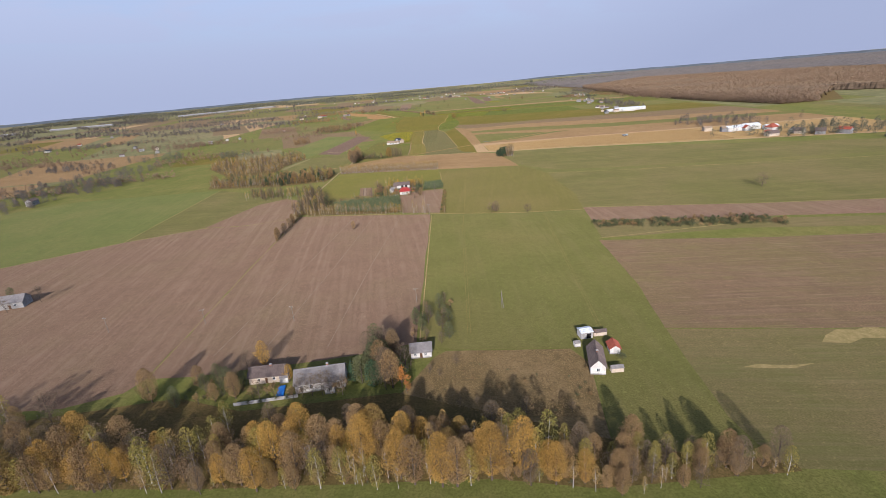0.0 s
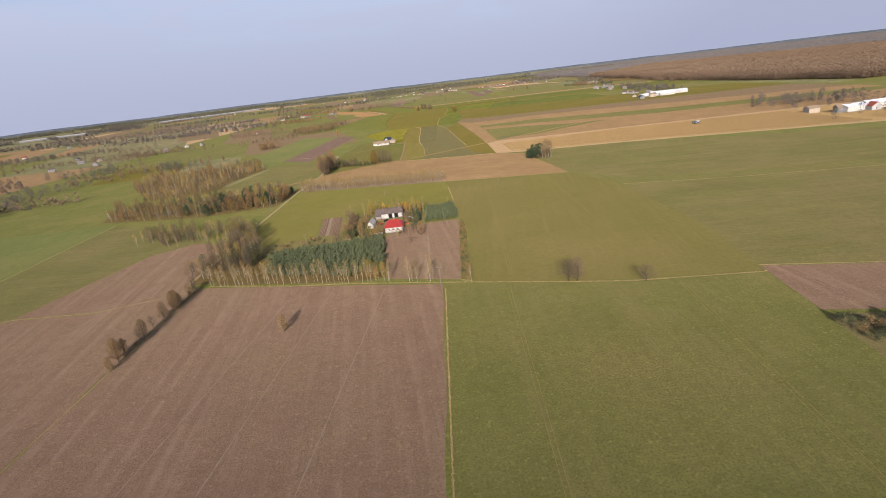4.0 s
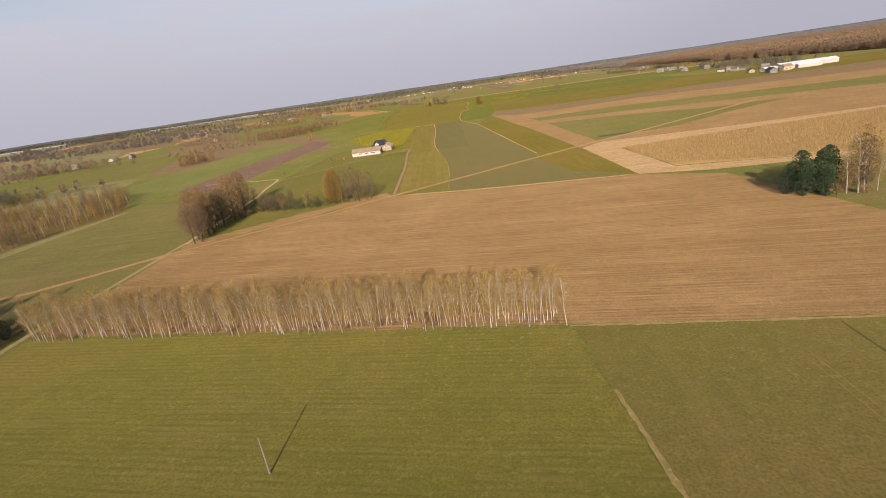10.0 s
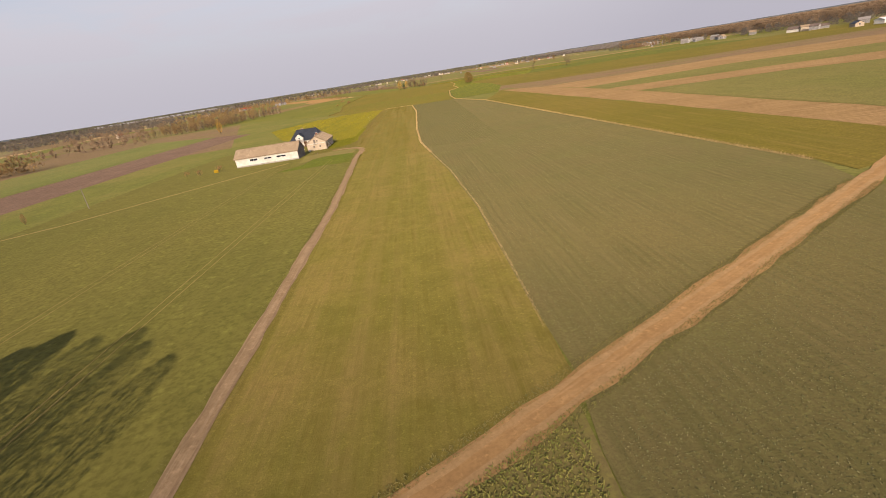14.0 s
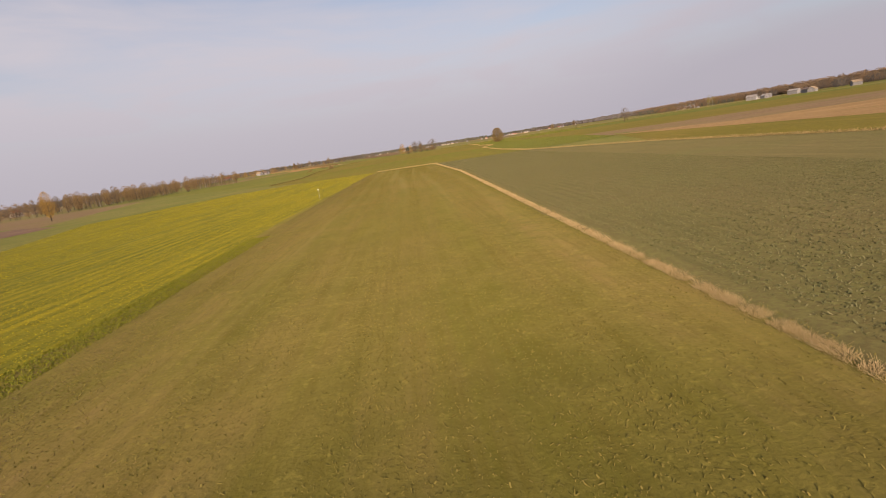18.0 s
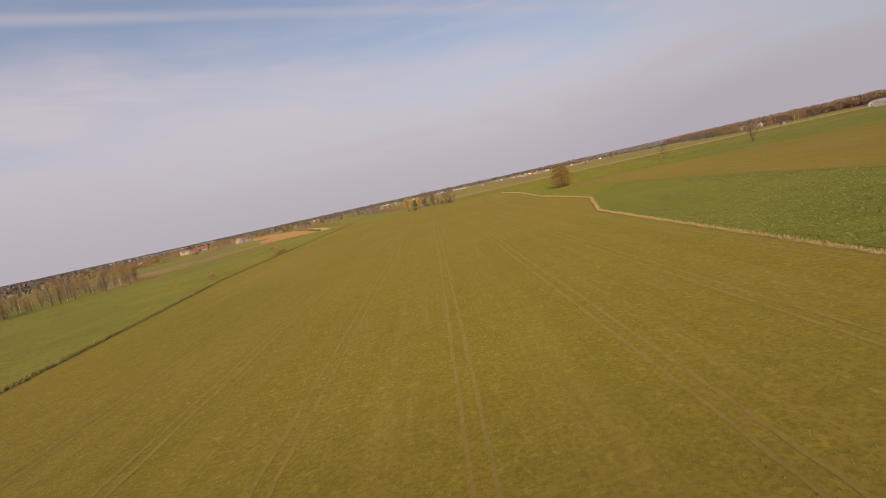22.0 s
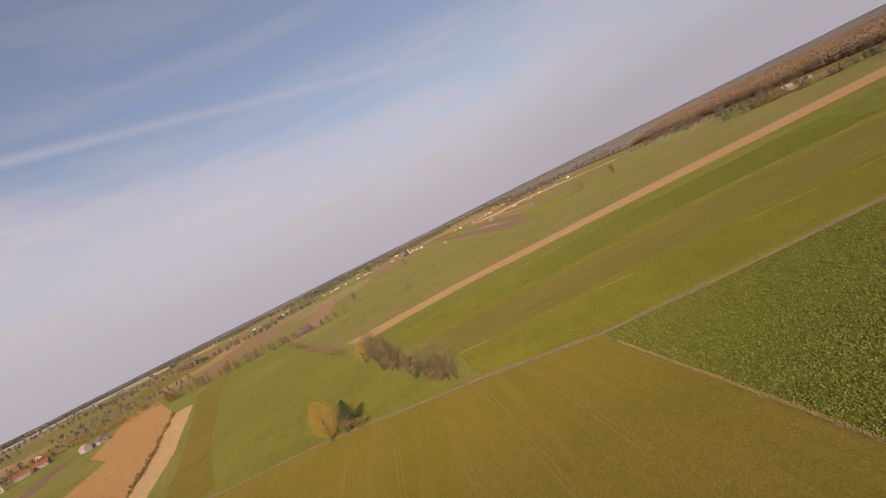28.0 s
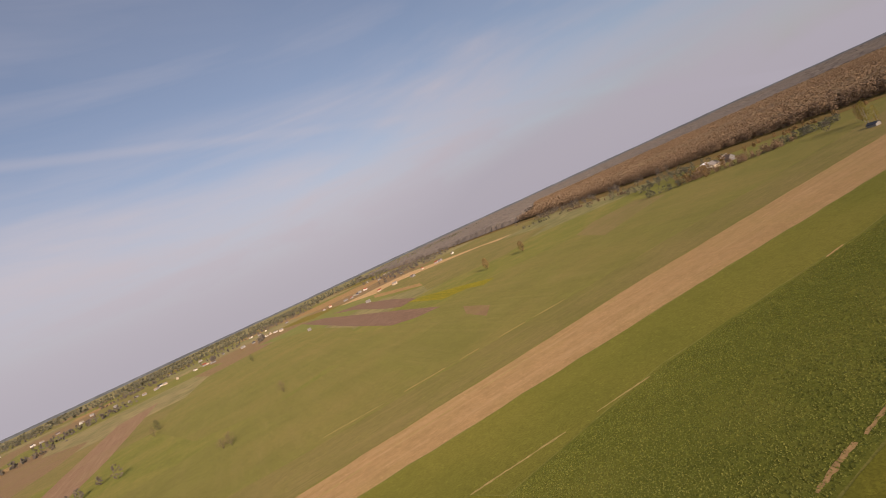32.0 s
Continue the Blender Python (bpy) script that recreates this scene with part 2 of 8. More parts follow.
BRIGHT = mat("young_green_field", (0.146, 0.152, 0.042), (0.116, 0.126, 0.034), big=14, fine=0.6, warm=(0.182, 0.160, 0.052), rows=[(8, 3, (0.18, 0.16, 0.055)), (8, 0.8, (0.105, 0.112, 0.03))], row_mix=0.4)
PLOUGH = mat("ploughed_brown_earth", (0.213, 0.136, 0.083), (0.171, 0.108, 0.066), big=11, fine=0.4, rows=[(8, 2.4, (0.298, 0.205, 0.134)), (8, 5.0, (0.158, 0.100, 0.060)), (8, 0.6, (0.158, 0.099, 0.061))], row_mix=0.45, warm=(0.197, 0.140, 0.075), bump=0.8)
PLOUGH_R = mat("harrowed_brown_earth", (0.191, 0.124, 0.069), (0.149, 0.099, 0.054), big=10, fine=0.4, rows=[(84, 3.0, (0.153, 0.128, 0.042)), (85, 1.2, (0.237, 0.167, 0.099)), (85, 0.5, (0.126, 0.081, 0.046))], row_mix=0.55, warm=(0.160, 0.128, 0.045))
PLOUGH_D = mat("dark_turned_earth", (0.165, 0.105, 0.072), (0.125, 0.08, 0.055), big=10, fine=0.6, rows=[(6, 1.2, (0.22, 0.15, 0.105))], row_mix=0.5, bump=0.7)
STUBBLE = mat("mown_maize_stubble", (0.262, 0.166, 0.075), (0.205, 0.128, 0.055), big=7, fine=0.25, rows=[(79, 0.85, (0.13, 0.078, 0.032), 1), (79, 0.8, (0.41, 0.275, 0.13)), (79, 0.25, (0.15, 0.09, 0.036)), (79, 3.4, (0.19, 0.115, 0.046))], row_mix=0.6, warm=(0.31, 0.198, 0.09), bump=0.6)
PALE = mat("pale_straw_stubble", (0.365, 0.246, 0.125), (0.30, 0.198, 0.095), big=8, fine=0.6, rows=[(84, 2.0, (0.44, 0.305, 0.165))], row_mix=0.5)
BARE = mat("orange_brown_bare_soil", (0.318, 0.180, 0.068), (0.255, 0.145, 0.054), big=9, fine=0.4, rows=[(80, 1.5, (0.370, 0.225, 0.098)), (80, 0.5, (0.220, 0.132, 0.056))], row_mix=0.55)
CORN = mat("ripe_standing_maize", (0.36, 0.235, 0.09), (0.27, 0.175, 0.065), big=4, fine=0.4, rows=[(76, 0.8, (0.44, 0.30, 0.13))], row_mix=0.5, bump=0.8)
AIRSTRIP = mat("mown_airstrip_grass", (0.172, 0.140, 0.031), (0.122, 0.106, 0.022), big=2.4, fine=0.10, warm=(0.206, 0.147, 0.044), rows=[(1.5, 2.6, (0.228, 0.152, 0.058)), (1.5, 5.0, (0.110, 0.104, 0.014)), (1.5, 0.4, (0.105, 0.084, 0.014))], row_mix=0.58, bump=1.0)
DRILLED = mat("drilled_green_field", (0.172, 0.149, 0.031), (0.134, 0.124, 0.026), big=10, fine=0.3, warm=(0.194, 0.152, 0.044), rows=[(80, 0.9, (0.076, 0.077, 0.016), 1), (80, 0.55, (0.206, 0.160, 0.055)), (80, 2.0, (0.112, 0.108, 0.022))], row_mix=0.42)
CATCH = mat("yellowing_leafy_ground", (0.140, 0.134, 0.020), (0.102, 0.104, 0.016), big=6, fine=0.4, warm=(0.180, 0.155, 0.022), rows=[(84, 0.9, (0.095, 0.090, 0.016))], row_mix=0.5)
SEAM = mat("pale_wheel_marks", (0.205, 0.155, 0.052), (0.165, 0.130, 0.038), big=1.2, fine=0.2, bump=0.4)
TANLINE = mat("pale_straw_line", (0.345, 0.225, 0.105), (0.29, 0.185, 0.082), big=1.2, fine=0.2, bump=0.4)
FURROW = mat("dry_crumbled_furrow", (0.245, 0.178, 0.118), (0.20, 0.145, 0.095), big=1.2, fine=0.2, bump=0.5)
OLIVE_D = mat("dark_olive_brown_field", (0.132, 0.112, 0.025), (0.105, 0.093, 0.019), big=14, fine=0.4, warm=(0.153, 0.122, 0.031), rows=[(86, 1.2, (0.157, 0.125, 0.036)), (86, 4.5, (0.087, 0.076, 0.017))], row_mix=0.5)
TRAM = mat("faint_wheel_line", (0.168, 0.128, 0.034), (0.138, 0.110, 0.026), big=1.0, fine=0.2, bump=0.4)
MARK = mat("straw_wheel_mark", (0.295, 0.192, 0.090), (0.235, 0.148, 0.065), big=1.0, fine=0.2, bump=0.5)
TRODDEN = mat("trodden_stubble_mark", (0.215, 0.136, 0.060), (0.255, 0.165, 0.075), big=1.0, fine=0.2, bump=0.5)
STRIP_TAN = mat("tan_harrowed_strip", (0.300, 0.192, 0.092), (0.238, 0.156, 0.072), big=7, fine=0.4, warm=(0.262, 0.182, 0.076), rows=[(84, 3.4, (0.350, 0.238, 0.128)), (84, 1.2, (0.205, 0.142, 0.062))], row_mix=0.5)
GREEN_N = mat("grass_green_strip", (0.131, 0.128, 0.024), (0.106, 0.107, 0.020), big=16, fine=0.4, warm=(0.156, 0.138, 0.028), rows=[(84, 4.0, (0.152, 0.138, 0.032)), (84, 1.0, (0.098, 0.099, 0.018))], row_mix=0.3)
DULL_GREEN = mat("dull_green_field", (0.132, 0.120, 0.028), (0.106, 0.099, 0.023), big=14, fine=0.5, warm=(0.160, 0.132, 0.034), rows=[(4, 3, (0.156, 0.128, 0.038)), (4, 0.8, (0.095, 0.088, 0.02))], row_mix=0.3)
LUSH_G = mat("lush_green_grass", (0.100, 0.118, 0.017), (0.080, 0.096, 0.014), big=3, fine=0.3, warm=(0.130, 0.132, 0.022))
GREYDIRT = mat("churned_grey_sand", (0.251, 0.167, 0.092), (0.176, 0.115, 0.058), big=0.9, fine=0.12, warm=(0.308, 0.211, 0.123), bump=0.7)
GREYDIRT_L = mat("pale_dry_sand", (0.36, 0.262, 0.165), (0.29, 0.205, 0.12), big=0.8, fine=0.12, bump=0.5)
RUT = mat("packed_sandy_rut", (0.335, 0.212, 0.10), (0.27, 0.165, 0.075), big=0.9, fine=0.16, bump=0.5)
CROWN = mat("grassy_track_crown", (0.215, 0.165, 0.06), (0.28, 0.19, 0.09), big=1.2, fine=0.2, bump=0.6)
DIRT = mat("sandy_dirt_track", (0.315, 0.185, 0.078), (0.245, 0.142, 0.060), big=1.8, fine=0.2, rows=[(-57, 0.3, (0.37, 0.235, 0.115))], row_mix=0.6, bump=0.6)
DIRT_B = mat("brown_wheel_track", (0.245, 0.165, 0.095), (0.185, 0.125, 0.068), big=1.5, fine=0.16, rows=[(2, 0.22, (0.30, 0.215, 0.135))], row_mix=0.6, bump=0.6)
RUT_D = mat("dark_brown_rut", (0.175, 0.115, 0.066), (0.22, 0.155, 0.09), big=0.8, fine=0.12, bump=0.6)
VERGE = mat("dry_grass_verge", (0.30, 0.225, 0.095), (0.195, 0.155, 0.055), big=1.6, fine=0.2, bump=0.7)
SCRUB = mat("rough_dry_scrub_ground", (0.215, 0.145, 0.065), (0.13, 0.095, 0.038), big=5, fine=0.5, warm=(0.27, 0.185, 0.09), bump=0.8)
YARD = mat("trodden_yard_grass", (0.150, 0.134, 0.034), (0.182, 0.138, 0.058), big=3, fine=0.3)
FLOOR = mat("leaf_litter", (0.16, 0.105, 0.038), (0.10, 0.078, 0.026), big=4, fine=0.5, bump=0.8)
MUSTARD_G = mat("mustard_field_ground", (0.150, 0.136, 0.015), (0.112, 0.108, 0.013), big=5, fine=0.2, rows=[(-3, 1.15, (0.275, 0.215, 0.012), 1), (-3, 2.6, (0.240, 0.190, 0.013)), (-3, 0.4, (0.075, 0.078, 0.010))], row_mix=0.8, warm=(0.205, 0.168, 0.015), bump=0.7)
WHEAT = mat("olive_winter_wheat", (0.150, 0.120, 0.019), (0.122, 0.104, 0.016), big=22, fine=0.25, warm=(0.182, 0.130, 0.029), rows=[(0, 3.0, (0.192, 0.136, 0.038)), (0, 8.0, (0.116, 0.102, 0.015)), (0, 0.4, (0.104, 0.086, 0.013))], row_mix=0.38)
GREEN_D = mat("deep_green_grass", (0.134, 0.133, 0.024), (0.106, 0.110, 0.019), big=14, fine=0.5, warm=(0.168, 0.150, 0.030), rows=[(6, 3, (0.16, 0.142, 0.034)), (6, 0.8, (0.095, 0.096, 0.018))], row_mix=0.35)
REGROWTH = mat("green_regrowth_on_brown_soil", (0.166, 0.128, 0.052), (0.128, 0.118, 0.036), big=13, fine=0.4, warm=(0.196, 0.138, 0.066), rows=[(84, 5.0, (0.114, 0.118, 0.032)), (84, 1.6, (0.215, 0.155, 0.08)), (84, 0.6, (0.126, 0.092, 0.042))], row_mix=0.45)
PATH_W = mat("grassy_trodden_path", (0.215, 0.182, 0.082), (0.170, 0.150, 0.060), big=1.2, fine=0.16, bump=0.5)
BEET_G = mat("beet_field_soil", (0.112, 0.122, 0.021), (0.080, 0.090, 0.016), big=5, fine=0.4, warm=(0.140, 0.136, 0.027))
# far meadow colours lightened and greyed to stand for distance haze
FAR_G = mat("hazed_meadow_mosaic", (0.175, 0.158, 0.066), (0.14, 0.132, 0.056), big=130, fine=14, warm=(0.25, 0.185, 0.10), bump=0)
ASPHALT = mat("worn_grey_lane", (0.142, 0.112, 0.082), (0.105, 0.083, 0.058), big=2, fine=0.2, rows=[(-70, 0.4, (0.21, 0.17, 0.125))], row_mix=0.5)
WATER = mat("dark_pond_water", (0.02, 0.022, 0.024), big=3, fine=1, rough=0.35, bump=0, spec=0.03)
# grey cast on these far whites stands in for distance haze
FARWALL = mat("far_pale_wall", (0.36, 0.335, 0.315), (0.28, 0.26, 0.245), big=3, fine=0.6)
FARROOF = mat("far_pale_roof", (0.40, 0.395, 0.40), (0.33, 0.325, 0.33), big=6, fine=1)

# building surfaces
PLASTER = mat("white_house_plaster", (0.74, 0.70, 0.63), (0.60, 0.55, 0.48), big=1.8, fine=0.25, rough=0.85, bump=0.15)
CREAM = mat("cream_block_wall", (0.64, 0.53, 0.40), (0.53, 0.43, 0.315), big=1.2, fine=0.2, rough=0.9)
GREYWALL = mat("grey_rendered_wall", (0.42, 0.39, 0.35), (0.33, 0.30, 0.27), big=1.5, fine=0.2)
OLDWOOD = mat("weathered_boards", (0.28, 0.235, 0.20), (0.17, 0.14, 0.12), big=1.0, fine=0.15)
RED_TIN = mat("red_sheet_roof", (0.45, 0.05, 0.035), (0.34, 0.04, 0.03), big=2.0, fine=0.25, rough=0.5, spec=0.4, bump=0.2)
RED_TILE = mat("brick_red_roof", (0.34, 0.10, 0.06), (0.25, 0.07, 0.045), big=1.5, fine=0.2)
GREY_ROOF = mat("grey_fibre_cement_roof", (0.30, 0.27, 0.25), (0.22, 0.195, 0.18), big=1.8, fine=0.25)
BROWN_ROOF = mat("brown_grey_sheet_roof", (0.185, 0.140, 0.118), (0.135, 0.102, 0.088), big=2.5, fine=0.3)
TAN_ROOF = mat("tan_fibre_cement_roof", (0.34, 0.255, 0.17), (0.26, 0.19, 0.125), big=1.6, fine=0.2)
DARK_ROOF = mat("dark_slate_tile_roof", (0.045, 0.05, 0.065), (0.03, 0.033, 0.043), big=1.5, fine=0.2, rough=0.55)
WHITE_ROOF = mat("white_sheet_roof", (0.80, 0.80, 0.79), (0.68, 0.68, 0.67), big=5, fine=0.8, rough=0.5, bump=0.05)
GLASS = mat("window_glass", (0.035, 0.04, 0.048), (0.02, 0.024, 0.03), big=1, fine=0.4, rough=0.08, spec=0.6, bump=0)
FRAME = mat("white_painted_frame", (0.78, 0.77, 0.74), (0.7, 0.69, 0.66), big=1, fine=0.2, rough=0.5, bump=0)
# near-black: painted shade of open doorways, also plain black parts
DARK_IN = mat("doorway_shade_black", (0.03, 0.027, 0.024), big=1, fine=0.3, bump=0)
DOOR_BROWN = mat("brown_wooden_door", (0.16, 0.085, 0.045), big=0.8, fine=0.12)
BRICK_CH = mat("chimney_brick", (0.36, 0.17, 0.11), (0.26, 0.12, 0.08), big=0.6, fine=0.1)
CONCRETE = mat("pale_concrete", (0.42, 0.39, 0.35), (0.33, 0.30, 0.27), big=1.5, fine=0.2)
WOODPOLE = mat("grey_timber_pole", (0.27, 0.235, 0.195), (0.19, 0.162, 0.132), big=1, fine=0.12)

BARK = mat("dark_bark", (0.13, 0.10, 0.075), (0.075, 0.058, 0.043), big=0.6, fine=0.1)
BIRCH_BARK = mat("white_birch_bark", (0.62, 0.57, 0.51), (0.22, 0.19, 0.17), big=0.9, fine=0.14)
GOLD = leafy("golden_oak_leaves", (0.235, 0.132, 0.030), (0.37, 0.212, 0.040), (0.52, 0.31, 0.058))
RUST = leafy("rust_brown_leaves", (0.165, 0.104, 0.046), (0.242, 0.152, 0.062), (0.335, 0.214, 0.086))
YELLOW = leafy("yellow_green_leaves", (0.140, 0.122, 0.029), (0.232, 0.189, 0.039), (0.366, 0.268, 0.051))
GREENL = leafy("late_green_leaves", (0.066, 0.074, 0.032), (0.098, 0.102, 0.042), (0.145, 0.138, 0.056))
COLUMN = leafy("brown_green_leaves", (0.150, 0.095, 0.031), (0.222, 0.142, 0.040), (0.30, 0.20, 0.050))
TWIG = leafy("grey_brown_twigs", (0.108, 0.078, 0.047), (0.158, 0.112, 0.065), (0.228, 0.162, 0.090))
BIRCH_LEAF = leafy("last_golden_birch_leaves", (0.205, 0.138, 0.046), (0.298, 0.200, 0.060), (0.40, 0.272, 0.084))
GOLD_BIRCH = leafy("golden_birch_leaves", (0.22, 0.142, 0.050), (0.33, 0.212, 0.066), (0.45, 0.292, 0.090))
ORANGE = leafy("orange_red_leaves", (0.26, 0.105, 0.024), (0.38, 0.155, 0.034), (0.46, 0.21, 0.045))
PINE = leafy("dark_pine_needles", (0.025, 0.046, 0.023), (0.044, 0.071, 0.032), (0.075, 0.106, 0.044))
PINE_Y = leafy("young_pine_needles", (0.086, 0.104, 0.048), (0.140, 0.158, 0.072), (0.215, 0.225, 0.105))
# far crowns: distance haze is muted into these three leaf colours
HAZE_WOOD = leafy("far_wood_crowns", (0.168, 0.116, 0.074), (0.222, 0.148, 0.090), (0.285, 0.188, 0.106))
FAR_TREES = leafy("haze_greyed_far_trees", (0.112, 0.096, 0.080), (0.145, 0.121, 0.098), (0.190, 0.150, 0.108))
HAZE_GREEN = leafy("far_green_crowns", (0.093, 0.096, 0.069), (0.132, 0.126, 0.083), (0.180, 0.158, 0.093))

# ---------------------------------------------------------------- mesh helpers


def mesh_of(name, verts, faces, material):
    me = bpy.data.meshes.new(name)
    me.from_pydata([tuple(v) for v in verts], [], faces)
    me.materials.append(material)
    me.update()
    return me


def quads(name, corners, material):
    """corners: n x 4 x 3, each quad an island of its own."""
    n = len(corners)
    me = bpy.data.meshes.new(name)
    me.vertices.add(4 * n)
    me.vertices.foreach_set("co", np.asarray(corners, np.float32).ravel())
    me.loops.add(4 * n)
    me.loops.foreach_set("vertex_index", np.arange(4 * n, dtype=np.int32))
    me.polygons.add(n)
    me.polygons.foreach_set("loop_start", np.arange(0, 4 * n, 4, dtype=np.int32))
    me.materials.append(material)
    me.update(calc_edges=True)
    return me


def part(name, bm, material, parent, label=""):
    if isinstance(bm, bmesh.types.BMesh):
        me = bpy.data.meshes.new(name)
        bm.to_mesh(me)
        bm.free()
        me.materials.append(material)
    else:
        me = bm
    ob = new(name, me)
    if parent is not None:
        ob.parent = parent
    if label:
        ob["label"] = label
    return ob


def thing(name, m, label, category, group="", kind=""):
    ob = new(name)
    ob.empty_display_size = 0.2
    ob.matrix_world = m
    return tagged(ob, label, category, group, kind)


def box(bm, x0, x1, y0, y1, z0, z1):
    v = [bm.verts.new((x, y, z)) for z in (z0, z1) for x, y in ((x0, y0), (x1, y0), (x1, y1), (x0, y1))]
    for f in ((0, 3, 2, 1), (4, 5, 6, 7), (0, 1, 5, 4), (1, 2, 6, 5), (2, 3, 7, 6), (3, 0, 4, 7)):
        bm.faces.new([v[i] for i in f])
    return v


def boxes(*dims):
    bm = bmesh.new()
    for d in dims:
        box(bm, *d)
    return bm


def solid(points, faces, bm=None):
    bm = bm or bmesh.new()
    v = [bm.verts.new(p) for p in points]
    for f in faces:
        bm.faces.new([v[i] for i in f])
    return bm


def tubes(segs, sides=5):
    """Tapered limbs: list of (p0, p1, r0, r1)."""
    V, F = [], []
    for p0, p1, r0, r1 in segs:
        p0, p1 = Vector(p0), Vector(p1)
        d = (p1 - p0).normalized()
        a = d.orthogonal().normalized()
        b = d.cross(a)
        base = len(V)
        for p, r in ((p0, r0), (p1, r1)):
            for k in range(sides):
                t = 2 * math.pi * k / sides
                V.append(p + (a * math.cos(t) + b * math.sin(t)) * r)
        for k in range(sides):
            j = (k + 1) % sides
            F.append((base + k, base + j, base + sides + j, base + sides + k))
        F.append(tuple(base + sides + k for k in range(sides)))
    return V, F


def in_poly(x, y, poly):
    odd = False
    for (x0, y0), (x1, y1) in zip(poly, poly[1:] + poly[:1]):
        if (y0 > y) != (y1 > y) and x < (x1 - x0) * (y - y0) / (y1 - y0) + x0:
            odd = not odd
    return odd


def scatter(poly, count, rnd, gap=0.0):
    xs, ys = [p[0] for p in poly], [p[1] for p in poly]
    out, tries = [], 0
    while len(out) < count and tries < count * 60:
        tries += 1
        x, y = rnd.uniform(min(xs), max(xs)), rnd.uniform(min(ys), max(ys))
        if in_poly(x, y, poly) and (not gap or all((x - a) ** 2 + (y - b) ** 2 > gap * gap for a, b in out)):
            out.append((x, y))
    return out


# ---------------------------------------------------------------- ground
def sheet(name, poly, material, z, label, category="field"):
    """A level piece of ground with slightly wavering edges."""
    pts = []
    r = random.Random(name)
    for (x0, y0), (x1, y1) in zip(poly, poly[1:] + poly[:1]):
        length = math.hypot(x1 - x0, y1 - y0)
        k = max(1, min(40, int(length / 6)))
        for i in range(k):
            t = i / k
            w = 0.0 if i == 0 else min(0.35, length * 0.004)
            pts.append((x0 + (x1 - x0) * t + r.uniform(-w, w), y0 + (y1 - y0) * t + r.uniform(-w, w), z))
    bm = bmesh.new()
    f = bm.faces.new([bm.verts.new(p) for p in pts])
    if f.normal.z == 0:
        f.normal_update()
    if f.normal.z < 0:
        f.normal_flip()
    bmesh.ops.triangulate(bm, faces=[f])
    return tagged(part(name, bm, material, None), label, category, kind="structure")


def lane(name, points, width, material, z, label, category="track"):
    """A ribbon of ground along a line."""
    L, R = [], []
    r = random.Random(name)
    P = [Vector((*p, 0)) for p in points]
    dense = []
    for a, b in zip(P, P[1:]):
        k = max(1, min(160, int((b - a).length / (1.0 if width < 0.7 else 2.0))))
        dense += [a.lerp(b, i / k) for i in range(k)]
    dense.append(P[-1])
    for i, p in enumerate(dense):
        d = (dense[min(i + 1, len(dense) - 1)] - dense[max(i - 1, 0)]).normalized()
        s = Vector((-d.y, d.x, 0)) * width / 2
        worn = 0.5 if width < 0.7 else 0.22
        slow = 1 + worn * noise.noise(Vector((p.x * 0.11, p.y * 0.11, width * 7)))
        L.append(p + s * slow * r.uniform(1 - worn, 1 + worn))
        R.append(p - s * slow * r.uniform(1 - worn, 1 + worn))
    bm = bmesh.new()
    va, vb = [bm.verts.new((p.x, p.y, z)) for p in L], [bm.verts.new((p.x, p.y, z)) for p in R]
    for i in range(len(va) - 1):
        bm.faces.new((vb[i], vb[i + 1], va[i + 1], va[i]))
    return tagged(part(name, bm, material, None), label, category, kind="structure")


def ground():
    bm = bmesh.new()
    bmesh.ops.create_grid(bm, x_segments=24, y_segments=24, size=4950)
    for v in bm.verts:
        v.co.z = -0.1
        v.co.y += 900
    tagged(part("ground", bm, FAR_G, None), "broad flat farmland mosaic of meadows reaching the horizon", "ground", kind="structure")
    sheet("field_home", [(-420, -300), (520, -300), (520, 1300), (300, 1500), (-420, 1500)], GRASS, -0.03, "grassy meadow around the ploughed and sown strips", "meadow")


ground()

